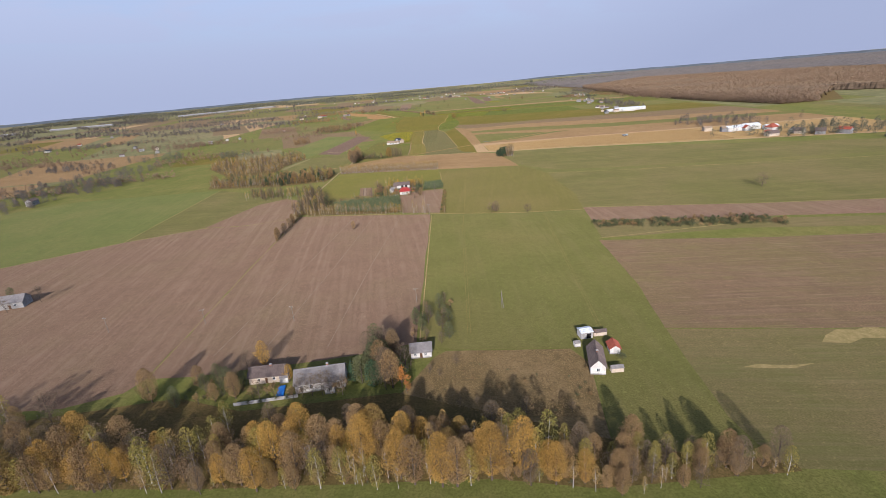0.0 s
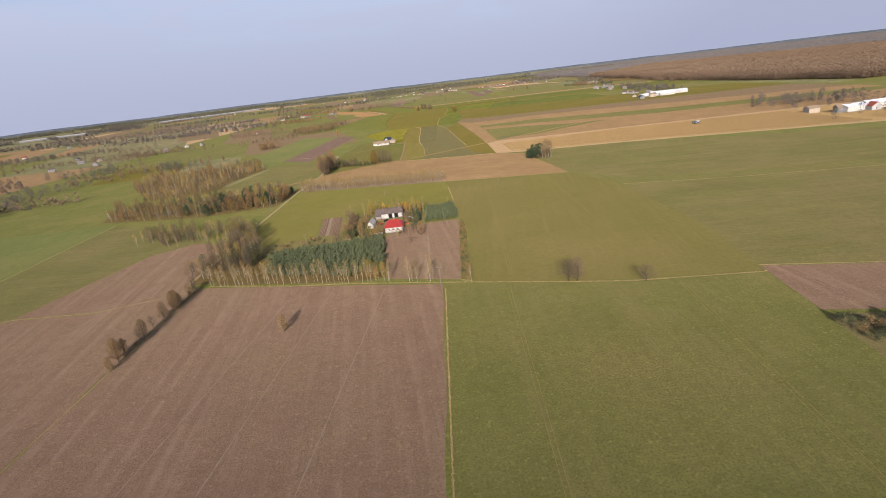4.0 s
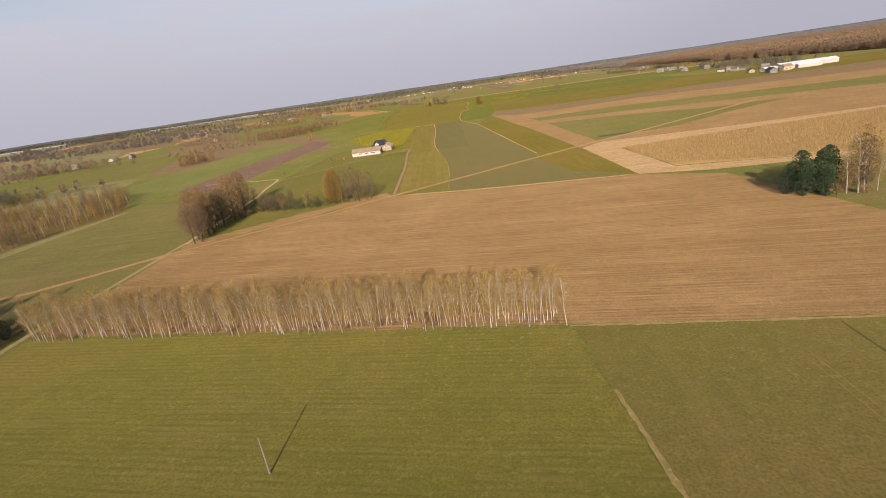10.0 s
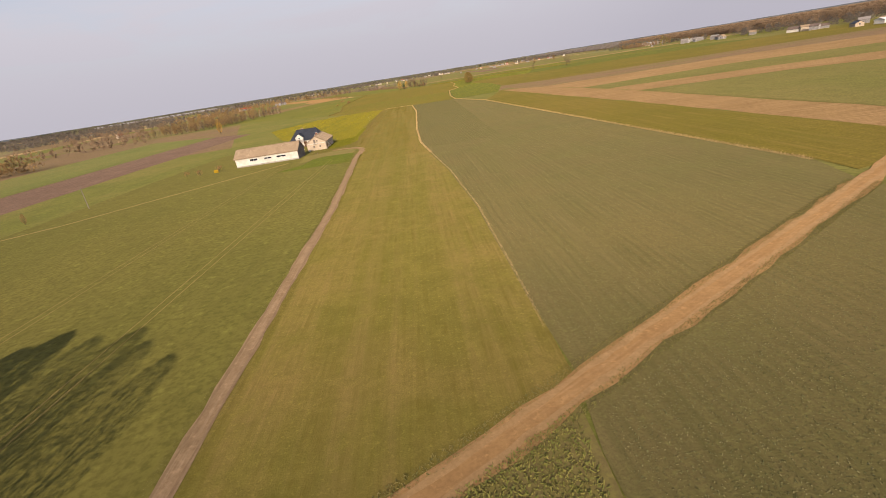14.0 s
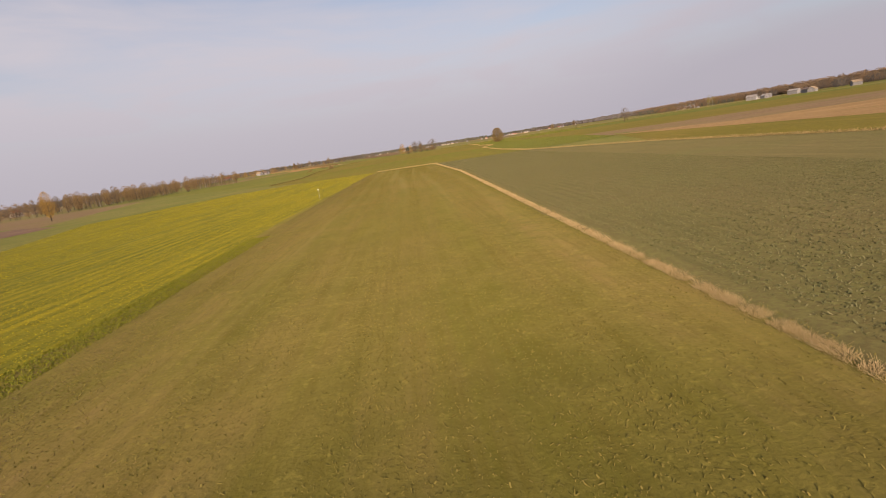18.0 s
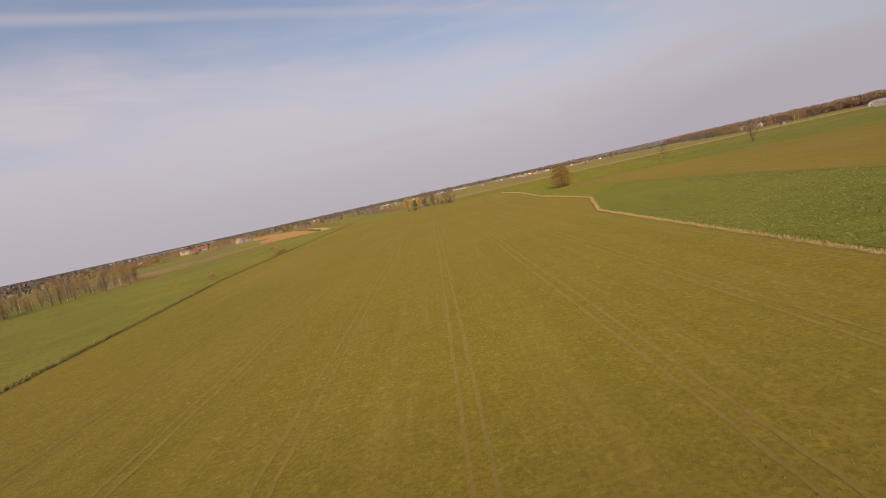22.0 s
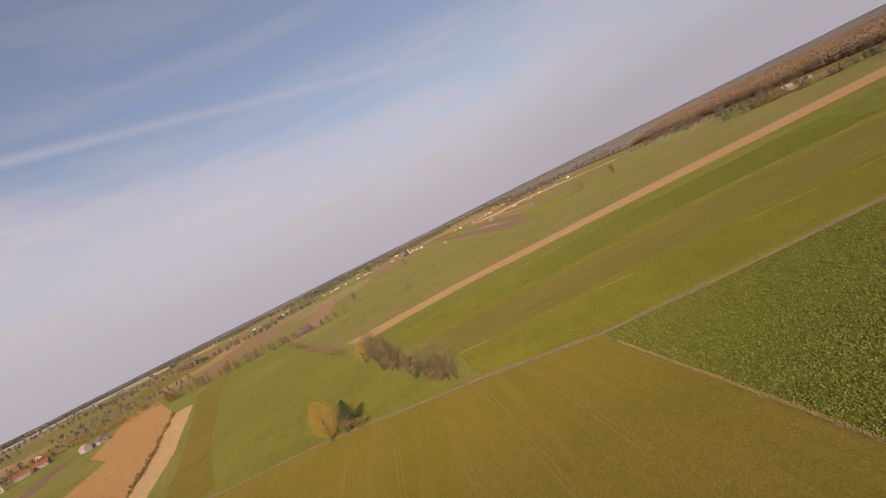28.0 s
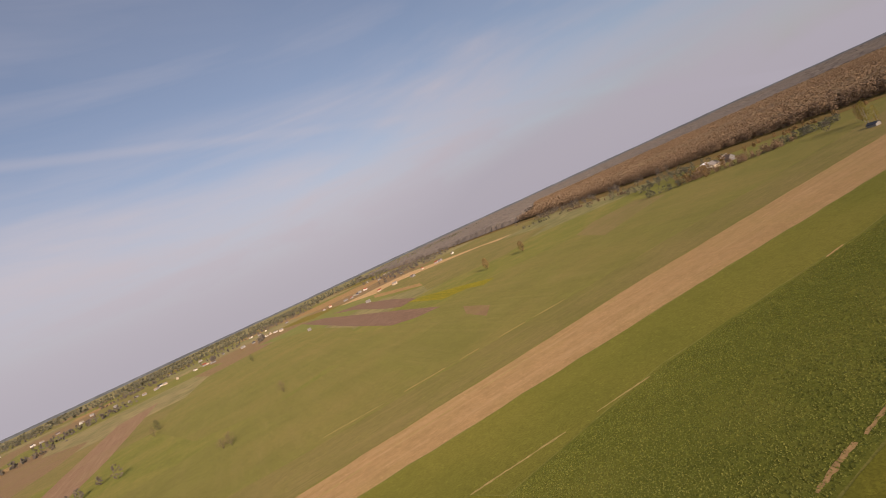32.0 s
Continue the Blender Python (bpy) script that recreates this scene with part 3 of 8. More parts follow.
# fields, flown over in order
FIELDS = [
    ("wood_floor", [(-150, 78), (-97, 75), (-59, 72), (-25, 70.6), (4, 69.6), (22, 66), (59, 67), (59, 69), (28, 78), (4, 89), (-17, 98), (-55, 95), (-74, 102), (-118, 96), (-150, 96)], FLOOR, "brown leaf litter under the autumn wood"),
    ("scrub_field", [(-5, 115.5), (28.9, 112.3), (32, 105), (29.2, 84), (28.2, 76), (4, 87), (-17, 96), (-8, 113)], SCRUB, "overgrown brown scrub plot of dry weeds"),
    ("plough_west", [(-13.6, 121), (-12.8, 261), (-21.7, 263), (-39.7, 267.2), (-60, 271.8), (-81, 276.6), (-92.7, 278.6), (-91, 200), (-88, 112), (-75, 111.5), (-60.5, 113.2), (-41, 115), (-29, 116.9)], PLOUGH, "freshly ploughed brown field with pale lines"),
    ("plough_far_side", [(-93.2, 278.6), (-121, 267.6), (-148, 269), (-185, 252), (-230, 222), (-300, 170), (-300, 90), (-150, 96), (-128, 101), (-104, 101), (-91, 106), (-88.4, 112), (-91.6, 200)], PLOUGH, "second ploughed brown field beyond a grassy balk"),
    ("wheat_middle", [(-13, 121), (-12, 262), (21.8, 253.5), (70, 247), (67, 225), (61.8, 160), (57, 114), (54, 82), (55.6, 70), (28.5, 76), (29.4, 84), (32.4, 105), (29, 112.5), (-3, 116)], WINTER, "long strip of green winter wheat"),
    ("plough_east", [(62.5, 196.6), (124, 185), (170, 179.5), (420, 140), (420, 70), (112, 111.6), (57.4, 119.4), (61.3, 150)], PLOUGH_R, "brown harrowed field streaked with green regrowth"),
    ("east_corner", [(57.2, 119), (112, 111.2), (420, 69.6), (420, 40), (73, 65.8), (58.6, 67.6), (56, 70), (54.2, 82)], REGROWTH, "thin green regrowth on brown soil with pale sandy spots"),
    ("sandy_spot", [(92, 107), (95, 110), (100, 112.6), (104, 111.6), (109, 113), (114, 108.6), (109, 106.4), (103, 107.6), (98, 105.6)], VERGE, "pale sandy blotch in the field"),
    ("sandy_streak", [(67, 98.8), (71, 99.6), (77, 98.2), (84, 98.4), (78, 96.9), (71, 97.8)], VERGE, "thin pale sandy streak in the field"),
    ("hedge_margin", [(67.5, 224), (137, 214), (152, 207), (420, 160), (420, 142), (124, 198), (64, 199)], REGROWTH, "strip of dry grass round a hedge"),
    ("plough_strip", [(70.5, 250.5), (153, 233), (420, 190), (420, 162), (150, 211), (68, 226)], PLOUGH, "narrow ploughed strip behind a hedge"),
    ("meadow_east", [(70.5, 251.5), (153, 234), (420, 191), (420, 300), (117, 341), (78, 350), (72, 351.6), (72.4, 327), (74.8, 283)], WINTER_B, "dull green winter field"),
    ("meadow_east_far", [(72, 352), (118, 341.5), (420, 300.5), (420, 350), (107, 466), (48, 468), (55, 400), (59, 394)], WINTER_B, "dull green winter field with a lighter seam"),
    ("light_seam", [(59, 393), (72, 352), (420, 301), (420, 318), (120, 352), (80, 362)], WINTER, "lighter green seam between the fields"),
    ("olive_field", [(-4.2, 260.5), (-3.1, 310), (-5.2, 323), (-6.6, 357), (-9.5, 403), (49, 391.7), (59, 390), (72, 351), (72.4, 327), (74.5, 283), (70.5, 247), (37, 250), (21.8, 253.5)], OLIVE_B, "wide olive green winter field"),
    ("orchard_meadow", [(-98, 322), (-97.5, 419.5), (-9.9, 402), (-6.8, 357), (-6.8, 350), (-20, 349), (-58.6, 350), (-69, 350), (-64.5, 321), (-87, 318)], DRILLED, "smooth green field with fine drill rows behind the farmyard"),
    ("vegetable_plot", [(-30.1, 269.5), (-34.8, 312), (-27.6, 322), (-20, 324.6), (-5.5, 325.2), (-7.6, 263)], PLOUGH, "brown dug garden plot"),
    ("garden_verge", [(-7.5, 262.5), (-5.3, 324), (-4, 323), (-3.2, 310), (-4.4, 260.6)], VERGE, "weedy grass balk between plot and field"),
    ("farm_yard", [(-88, 303), (-86, 318), (-64.2, 320.5), (-58.5, 349), (-20.6, 348.5), (-19.6, 326), (-27.6, 322.3), (-35, 312)], YARD, "worn grass farmyard and orchard"),
    ("potato_bed", [(-64, 322.5), (-67.9, 350.3), (-58.8, 349.6), (-54.9, 322)], PLOUGH_D, "narrow dug bed with dark furrows"),
    ("plantation_floor", [(-77.7, 304), (-34.4, 309.8), (-30.4, 271), (-39.9, 270), (-89, 280)], FLOOR, "dark ground under young pines"),
    ("belt_floor", [(-99, 283), (-78, 281), (-80, 304), (-88, 320), (-98, 345), (-106, 330)], FLOOR, "leaf litter under a mixed belt of trees"),
    ("plough_by_belt", [(-134, 322), (-118.7, 333), (-101, 322), (-99.5, 283), (-93, 277), (-121, 268.5), (-148, 270)], PLOUGH, "brown ploughed corner beside the tree belt"),
    ("meadow_west", [(-148.5, 270), (-135, 322), (-119, 334), (-114, 336), (-190, 386), (-185, 253)], WINTER_B, "olive meadow with a straight headland"),
    ("green_west_far", [(-186, 252.5), (-191, 387), (-196, 388), (-311, 387), (-420, 312), (-420, 180), (-300, 172), (-230, 222.7)], BRIGHT, "bright green sown field bounded by a path"),
    ("stubble", [(-97.5, 420), (-9.9, 403), (49, 392.5), (57, 391), (46, 469), (27, 480.5), (-24.8, 489.7), (-38, 494), (-62, 483.5), (-96.5, 465)], STUBBLE, "mown tan maize stubble with curved rows"),
    ("green_corner", [(-40, 496.6), (-38, 494.3), (-24.6, 490), (-24.4, 506.8), (-30, 503)], YARD, "small weedy green corner beside the track"),
    ("rye_corner", [(-24.4, 490.2), (3.4, 484.4), (27, 481), (14, 496), (8.2, 528.4), (-11.8, 515.2), (-24, 507.2), (-24.4, 503.2)], RYE, "dull green rye field with thin rows"),
    ("olive_corner", [(14.4, 496), (28.2, 480.9), (27.6, 518), (27.4, 536), (8.6, 526.5)], OLIVE, "small olive green field by the track"),
    ("green_barn_side", [(-42.6, 500), (-60, 489), (-96, 470), (-101, 520), (-101, 560), (-92, 640), (-62, 640), (-58, 600), (-45.6, 607)], DULL_GREEN, "green field beside the barn"),
    ("green_west_mid", [(-98, 468), (-100, 421), (-150, 440), (-182, 499), (-161, 540), (-125, 551), (-102, 548)], WINTER_B, "green field between wood and track"),
    ("plough_far_west", [(-155, 569), (-125.3, 551), (-112.7, 724.8), (-137.4, 744)], PLOUGH_D, "long dark ploughed strip"),
    ("green_beyond_plough", [(-156, 570), (-138, 745), (-190, 780), (-215, 545), (-165, 540)], BRIGHT, "green strip beyond the ploughed land"),
    ("airstrip", [(-42.2, 495.6), (-30, 503.3), (-24, 507.4), (-24.2, 517), (-24.9, 540), (-26.6, 562), (-29.2, 583), (-31.2, 600), (-32.2, 628), (-32.8, 700), (-35.2, 745.8), (-50.1, 748.4), (-51.3, 690), (-50.8, 622), (-48.4, 614), (-44.9, 606.6), (-43.2, 550)], AIRSTRIP, "mown brownish grass airstrip"),
    ("rye_strip", [(-23.8, 507.6), (-11.8, 515.4), (8.2, 528.6), (10.5, 537), (-3, 699), (-12.5, 741), (-23, 743), (-35.4, 745.8), (-33.0, 700), (-32.4, 628), (-31.4, 600), (-29.4, 583), (-26.8, 562), (-25.1, 540), (-24.4, 517)], RYE, "dull green sown strip with fine drill rows"),
    ("olive_strip", [(10.6, 532), (27.2, 536.6), (23.2, 609.6), (12.1, 752), (9.6, 742), (-2.8, 700), (10.9, 537)], OLIVE, "narrow olive green strip"),
    ("straw_strip", [(27.8, 536), (28.6, 480.5), (45.4, 474.4), (107, 466), (420, 395), (420, 402), (110, 471), (66, 477.2), (40.5, 484), (38.8, 524.4), (47.8, 526.1), (71.3, 528.1), (139, 532.8), (420, 516), (420, 524), (144, 539), (77.7, 540.7), (37.6, 545)], PALE, "pale straw headland round the maize"),
    ("tan_headland", [(27.4, 536.4), (37.4, 545.6), (37.3, 557.6), (35.1, 654), (26.6, 737), (20, 742), (12.5, 753), (23.6, 609.6)], STUBBLE, "brownish tan stubble headland"),
    ("brown_stubble", [(38, 545.6), (77.7, 541.2), (144, 539.5), (420, 524.5), (420, 560), (300, 575), (170, 585), (150, 601), (112, 582.7), (75.4, 559.8), (55, 556.9), (42, 552)], STUBBLE, "tan stubble behind the maize"),
    ("green_wedge", [(37.5, 558), (42, 552.5), (55, 557.3), (75.4, 560.2), (112, 583.1), (150, 601.4), (114, 605), (75, 627), (36, 637)], WINTER, "green wedge of young corn"),
    ("straw_band", [(35.9, 637.4), (75, 627.4), (114, 605.4), (150, 601.8), (170, 585.4), (300, 575.4), (420, 560.4), (420, 585), (300, 596), (200, 606), (132, 630), (81, 648), (35, 660)], STUBBLE, "tan stubble band"),
    ("green_band", [(34.8, 660.4), (81, 648.4), (132, 630.4), (200, 606.4), (300, 596.4), (420, 585.4), (420, 612), (230, 640), (154, 662), (94, 683), (33.2, 681)], WINTER, "green band between stubbles"),
    ("straw_band_far", [(33, 681.4), (94, 683.4), (154, 662.4), (230, 640.4), (420, 612.4), (420, 650), (250, 690), (186, 708), (120, 727), (61, 722), (27.6, 726)], STUBBLE, "second tan stubble band"),
    ("brown_band_far", [(27.4, 726.4), (61, 722.4), (120, 727.4), (186, 708.4), (250, 690.4), (420, 650.4), (420, 735), (312, 746), (16, 761), (20, 743)], PLOUGH_R, "brown band of harrowed land"),
    ("mustard_field", [(-50.4, 622), (-50.9, 690), (-50.2, 748.2), (-69, 753.4), (-86, 746), (-100, 715), (-80, 660), (-64, 640), (-57, 640), (-56, 629), (-55.9, 619), (-53, 617)], MUSTARD_G, "flowering yellow mustard field"),
    ("wheat_far", [(-83, 768), (-69.3, 754), (-50, 748.8), (-35.4, 746.2), (-23, 743.4), (-12.9, 741.6), (-13.2, 777), (-10, 846), (-1, 875), (-1, 930), (4.3, 985), (4.6, 1013), (4.8, 1055.4), (-19, 1066.4), (-58, 1079.9), (-92, 1086), (-93, 1010), (-91, 875), (-80, 795)], WHEAT, "great olive green winter wheat field with tractor tracks"),
    ("ditch_side", [(-83.4, 769), (-80.4, 795), (-91.6, 875), (-93.6, 1010), (-94, 1084), (-150, 1100), (-160, 950), (-183, 882), (-110, 800)], GREEN_D, "bright green grass beyond a ditch"),
    ("beet_field", [(-13, 743), (9, 742), (20, 800), (22.7, 861), (18.6, 907), (15, 950), (28.5, 974), (97.6, 937), (250, 895), (250, 1008), (94, 1045.9), (62, 1046.2), (5.2, 1055.2), (5.0, 1049.5), (4.9, 1013), (4.6, 985), (-0.7, 930), (-0.7, 875), (-9.7, 845)], BEET_G, "leafy green beet crop"),
    ("beet_south", [(-12.9, 743.2), (8.9, 742.2), (19.8, 800), (22.5, 861), (18.4, 905), (-0.6, 876), (-9.6, 845)], GREEN_D, "thin yellowish green leafy crop"),
    ("olive_east", [(20.4, 800), (46, 779), (420, 745), (420, 860), (98, 936), (28.7, 973), (16, 950), (19, 907), (23, 861)], OLIVE, "olive green strip beside the beet"),
    ("brown_east", [(9.5, 743), (16, 762), (312, 747), (420, 736), (420, 744), (46, 778.5), (20.2, 799)], PLOUGH_R, "brown tilled strip beside the beet"),
    ("lane_meadow", [(250.5, 895), (420, 860), (420, 955), (250.5, 1000)], WINTER, "green meadow along the lane"),
    ("green_north", [(-92.4, 1083.6), (-67.9, 1081.6), (-38, 1076.6), (-21, 1070), (-24, 1075), (-46.6, 1141), (-58, 1178), (-120, 1352), (-179, 1384), (-152.4, 1287), (-149.4, 1272), (-101.5, 1130), (-85.8, 1090)], GREEN_D, "smooth bright green field past the lane"),
    ("bare_north", [(-162, 1102), (-143, 1096.6), (-120.4, 1101), (-145.4, 1176), (-176.6, 1258), (-187, 1290), (-270, 1443), (-284, 1466), (-300, 1440), (-232, 1275), (-197, 1232), (-185, 1159)], BARE, "orange brown bare soil"),
    ("olive_north", [(-100.6, 1091), (-92.6, 1084), (-86.2, 1090.4), (-101.9, 1130), (-149.8, 1272), (-152.8, 1287), (-180, 1384), (-190, 1336), (-161, 1262.5), (-120.3, 1150)], OLIVE, "drab grass strip by the bare soil"),
    ("pale_headland_north", [(-118.6, 1099.4), (-110.4, 1094.8), (-127.4, 1158), (-172.9, 1287), (-179, 1291), (-185.6, 1290), (-175.4, 1258), (-144, 1175)], PALE, "pale stubble headland beside a hedge bottom"),
    ("weedy_strip_north", [(-110.2, 1094.6), (-101, 1091.2), (-120.5, 1150), (-161.2, 1262), (-189, 1334), (-178.6, 1290.6), (-172.6, 1286.6), (-127.2, 1158)], GRASS, "weedy green strip with dark reeds"),
    ("brown_strip_west", [(-214, 1139), (-229, 1147), (-291, 1331), (-277, 1334)], PLOUGH_D, "narrow brown tilled strip"),
    ("mustard_north", [(-18, 1069), (5, 1057.5), (62, 1048.5), (94, 1048.5), (420, 975), (420, 1010), (75, 1076), (36, 1085), (-19.5, 1092.5)], CATCH, "yellowing catch crop along the lane"),
    ("olive_lane_strip", [(-19.8, 1093), (36.5, 1085.5), (75, 1076.5), (420, 1010.5), (420, 1046), (155, 1097), (97.4, 1112.6), (44.8, 1119.6), (24.6, 1119.2), (2.5, 1121.6), (-28, 1127.6)], OLIVE_D, "dull olive winter corn strip"),
    ("yellow_strip_north", [(-28.2, 1128), (2.5, 1122), (24.6, 1119.6), (44.8, 1120), (97.4, 1113), (155, 1097.5), (420, 1046.5), (420, 1052), (155, 1107), (110, 1119), (59.4, 1126.2), (22, 1127), (11, 1134.4), (17, 1150), (28.5, 1165), (25, 1172), (-40, 1160)], CATCH, "yellowish grass and self sown corn"),
    ("beet_north", [(11.2, 1134.6), (22, 1127.4), (59.4, 1126.6), (110, 1119.4), (155, 1107.4), (420, 1052.4), (420, 1095), (190, 1157.5), (137, 1159), (71.4, 1167.6), (28.7, 1165), (17.2, 1150)], BEET_G, "long strip of leafy green crop"),
    ("green_strip_north", [(-40.2, 1160.5), (25, 1172.5), (28.7, 1165.4), (71.4, 1168), (137, 1159.4), (190, 1158), (420, 1096), (420, 1122), (224, 1173.4), (107, 1188.4), (10, 1198.4), (-27, 1193), (-50, 1186)], GREEN_N, "grass green strip"),
    ("tan_strip_north", [(-50.4, 1186.6), (-27, 1193.6), (10, 1199), (107, 1189), (202, 1177), (232, 1172.4), (420, 1128), (420, 1152), (280, 1202.4), (125, 1216), (-1, 1220), (-62, 1209.6)], STRIP_TAN, "long tan strip of bare soil"),
    ("meadow_north", [(-62.5, 1210), (-1, 1220.4), (125, 1216.4), (280, 1202.8), (420, 1152.6), (420, 1230), (110, 1244), (1, 1249), (-80, 1260)], WINTER_B, "meadow strip with pale seams"),
    ("meadow_north_far", [(-80.5, 1261), (1, 1250), (110, 1245), (420, 1231), (430, 1330), (150, 1390), (110, 1386), (-40, 1340), (-105, 1330)], WINTER, "wide rough green meadow"),
    ("brown_north", [(91, 1989), (86, 1518), (88, 1408), (100, 1387), (115, 1380), (115, 1455), (113, 1599), (111, 1830)], PLOUGH_D, "dark crescent of ploughed land"),
    ("dark_crescent", [(123, 1842), (131, 1700), (122, 1530), (123, 1485), (141, 1493), (150, 1595), (154, 1756)], PLOUGH_D, "dark grey crescent of damp ploughed land"),
    ("mustard_far", [(132, 1493), (128, 1405), (145, 1395), (146, 1372), (160, 1380), (153, 1430), (143, 1480)], MUSTARD_G, "far yellow mustard patch"),
    ("tan_patch_north", [(208, 1318), (232, 1372), (270, 1392), (316, 1388), (297, 1341), (253, 1331)], REGROWTH, "tan bare patch beside the far farm"),
    ("pale_far_strip", [(187, 1804), (196, 1620), (182, 1575), (170, 1736)], STUBBLE, "far pale stubble sliver"),
    ("brown_hollow", [(112, 1340), (111, 1306), (98, 1288), (101, 1315)], PLOUGH_R, "brown hollow in the meadow"),
    ("bright_wedge", [(54, 1694), (75, 1452), (94, 1375), (50, 1330), (8, 1498)], WINTER, "smooth green wedge of young corn"),
    ("green_cover_far", [(-84, 1520), (-38, 1372), (-4, 1350), (60, 1396), (84, 1520), (80, 1720), (40, 1860), (-60, 1800)], WINTER, "smooth green field by the far village"),
    ("brown_strip_far", [(-116, 1778), (-150, 1732), (-136, 1490), (-129, 1384), (-110, 1339), (-104, 1382), (-102, 1472)], PLOUGH, "narrow brown tilled strip"),
    ("brown_plain_far", [(-174, 1715), (-285, 1859), (-285, 1687), (-271, 1515), (-210, 1421), (-206, 1490), (-186, 1530), (-170, 1619)], PLOUGH_R, "brown tilled plain"),
    ("tan_line_far", [(-320, 1936), (-331, 1757), (-361, 1682), (-360, 1609), (-316, 1543), (-308, 1588), (-290, 1640), (-300, 1860)], STUBBLE, "tan stubble strip on the plain"),
    ("green_slope_far", [(160, 1510), (230, 1470), (340, 1540), (345, 1720), (250, 1850), (198, 1830), (198, 1620)], WINTER_B, "dull green slope before the far village"),
    ("maize_field", [(39.2, 524.2), (40.7, 484.4), (66, 477.6), (110, 471.4), (420, 402.4), (420, 515.6), (139, 532.4), (71.3, 527.8), (47.8, 525.8)], CORN, "ripe standing maize field"),
    ("weedy_ditch_bank", [(-93.8, 872), (-95.6, 960), (-96, 1076), (-106, 1076), (-104, 985), (-108, 930), (-112, 880), (-106, 850)], CATCH, "yellowish weedy grass beside a ditch"),
    ("far_ditch_field", [(-119, 1010), (-122, 955), (-125, 915), (-150, 900), (-162, 958), (-158, 1000), (-152, 1046), (-136, 1074), (-117, 1070)], GREEN_N, "deep green sown strip"),
    ("brown_weed_strip", [(-162.4, 940), (-163.4, 981), (-158.4, 1000), (-153, 1045), (-146, 1096), (-165, 1096), (-173, 1078), (-190, 1046), (-200, 1024), (-200, 985)], SCRUB, "strip of brown dry weeds"),
    ("green_past_weeds", [(-200.6, 985), (-200.6, 1025), (-190.6, 1047), (-173.6, 1079), (-165.4, 1098), (-186, 1156), (-224, 1099), (-300, 1130), (-320, 1010), (-240, 960)], WINTER, "green strip on the plain"),
]
OVER = [f[0] for f in FIELDS].index("bright_wedge")
for i, (name, poly, m, label) in enumerate(FIELDS):
    sheet(name, poly, m, 0.004 * (i % 6) + (0.03 if name in ("brown_north", "dark_crescent", "mustard_far", "tan_patch_north", "pale_far_strip", "brown_hollow", "bright_wedge") or i > OVER else 0.006 if name in ("belt_floor", "brown_band_far", "wood_floor") else 0), label)

sheet("forest_floor", [(408, 1420), (442, 1180), (445, 880), (472, 697), (560, 700), (660, 850), (720, 785), (1250, 630), (3300, 500), (3600, 3000), (1500, 4300), (500, 3200), (482, 1850)], FLOOR, 0.03, "brown leaf litter under the wide forest", "forest floor")
sheet("sandy_wood_edge", [(-167, 470), (-162.6, 472), (-159, 500), (-153.6, 532), (-156, 533), (-163, 505), (-167.6, 486)], PATH_W, 0.03, "pale sandy verge before the wood", "verge")
sheet("green_patch", [(-62, 588), (-57, 594), (-56.4, 600), (-54.4, 601.8), (-48.2, 600.9), (-46.9, 600.1), (-46.5, 596.1), (-46.3, 588)], LUSH_G, 0.029, "bright green patch of young grass by the barn", "field")
sheet("worn_ground", [(-59, 597), (-47.2, 600), (-46.9, 604), (-48.6, 608), (-53, 609), (-59.6, 608)], YARD, 0.025, "trodden brown ground beside the barn", "yard")


def far_mosaic():
    """Long narrow holdings out to the horizon, each a flat field of its own tone."""
    r = random.Random(5)
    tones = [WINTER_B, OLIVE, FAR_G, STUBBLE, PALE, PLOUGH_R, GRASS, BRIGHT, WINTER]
    says = {"thin_winter_wheat": "far green holding", "olive_winter_field": "far olive holding", "hazed_meadow_mosaic": "far rough meadow", "mown_maize_stubble": "far tan stubble",
            "pale_straw_stubble": "far pale stubble", "harrowed_brown_earth": "far brown tilled strip", "grass_meadow": "far pasture", "young_green_field": "far bright green strip", "winter_wheat": "far wheat strip"}
    k = 0
    for layer, (x0, x1, y0, y1, turn) in enumerate(((-1500, -330, 330, 1450, 24), (-1300, 430, 1400, 3000, 12), (430, 520, 350, 700, 0), (-330, -200, 560, 1100, 18))):
        y = y0
        while y < y1:
            dy = r.uniform(90, 240) * (1 + (y - 300) / 2500)
            x = x0
            while x < x1:
                dx = r.uniform(22, 110) * (1 + (y - 300) / 1500)
                if r.random() < 0.8:
                    m = r.choices(tones, (3, 2, 2.4, 3.4, 1.5, 4.2, 1.6, 1.2, 1.8))[0]
                    s = (y - y0) * math.tan(radians(turn)) * 0.0
                    sh = dy * math.tan(radians(turn))
                    sheet("far_field", [(x + s, y), (x + dx - 2, y + r.uniform(0, 6)), (x + dx - 2 - sh, y + dy - 3), (x - sh, y + dy - 6)], m, (-0.09, -0.07, -0.024, -0.024)[layer] + 0.004 * (k % 4), says[m.name])
                    k += 1
                x += dx
            y += dy


far_mosaic()

lane("dirt_track", [(-150, 437), (-120, 445), (-97, 462), (-61.6, 482.5), (-49.8, 491.2), (-40, 497.0), (-30, 503.3), (-23, 508.0), (-11.8, 515.4), (8.2, 528.6), (34.5, 545.6), (60, 560), (140, 612)], 2.0, DIRT, 0.03, "rutted orange dirt track")
lane("airstrip_track", [(-42.4, 498), (-43.1, 550), (-45.2, 590), (-45.4, 598)], 1.15, DIRT_B, 0.034, "sandy wheel track beside the airstrip")
lane("west_path", [(-97.5, 470), (-99.5, 422), (-99.6, 359), (-99, 320), (-98.5, 283), (-94, 277)], 1.3, PATH_W, 0.034, "pale two wheel field path")
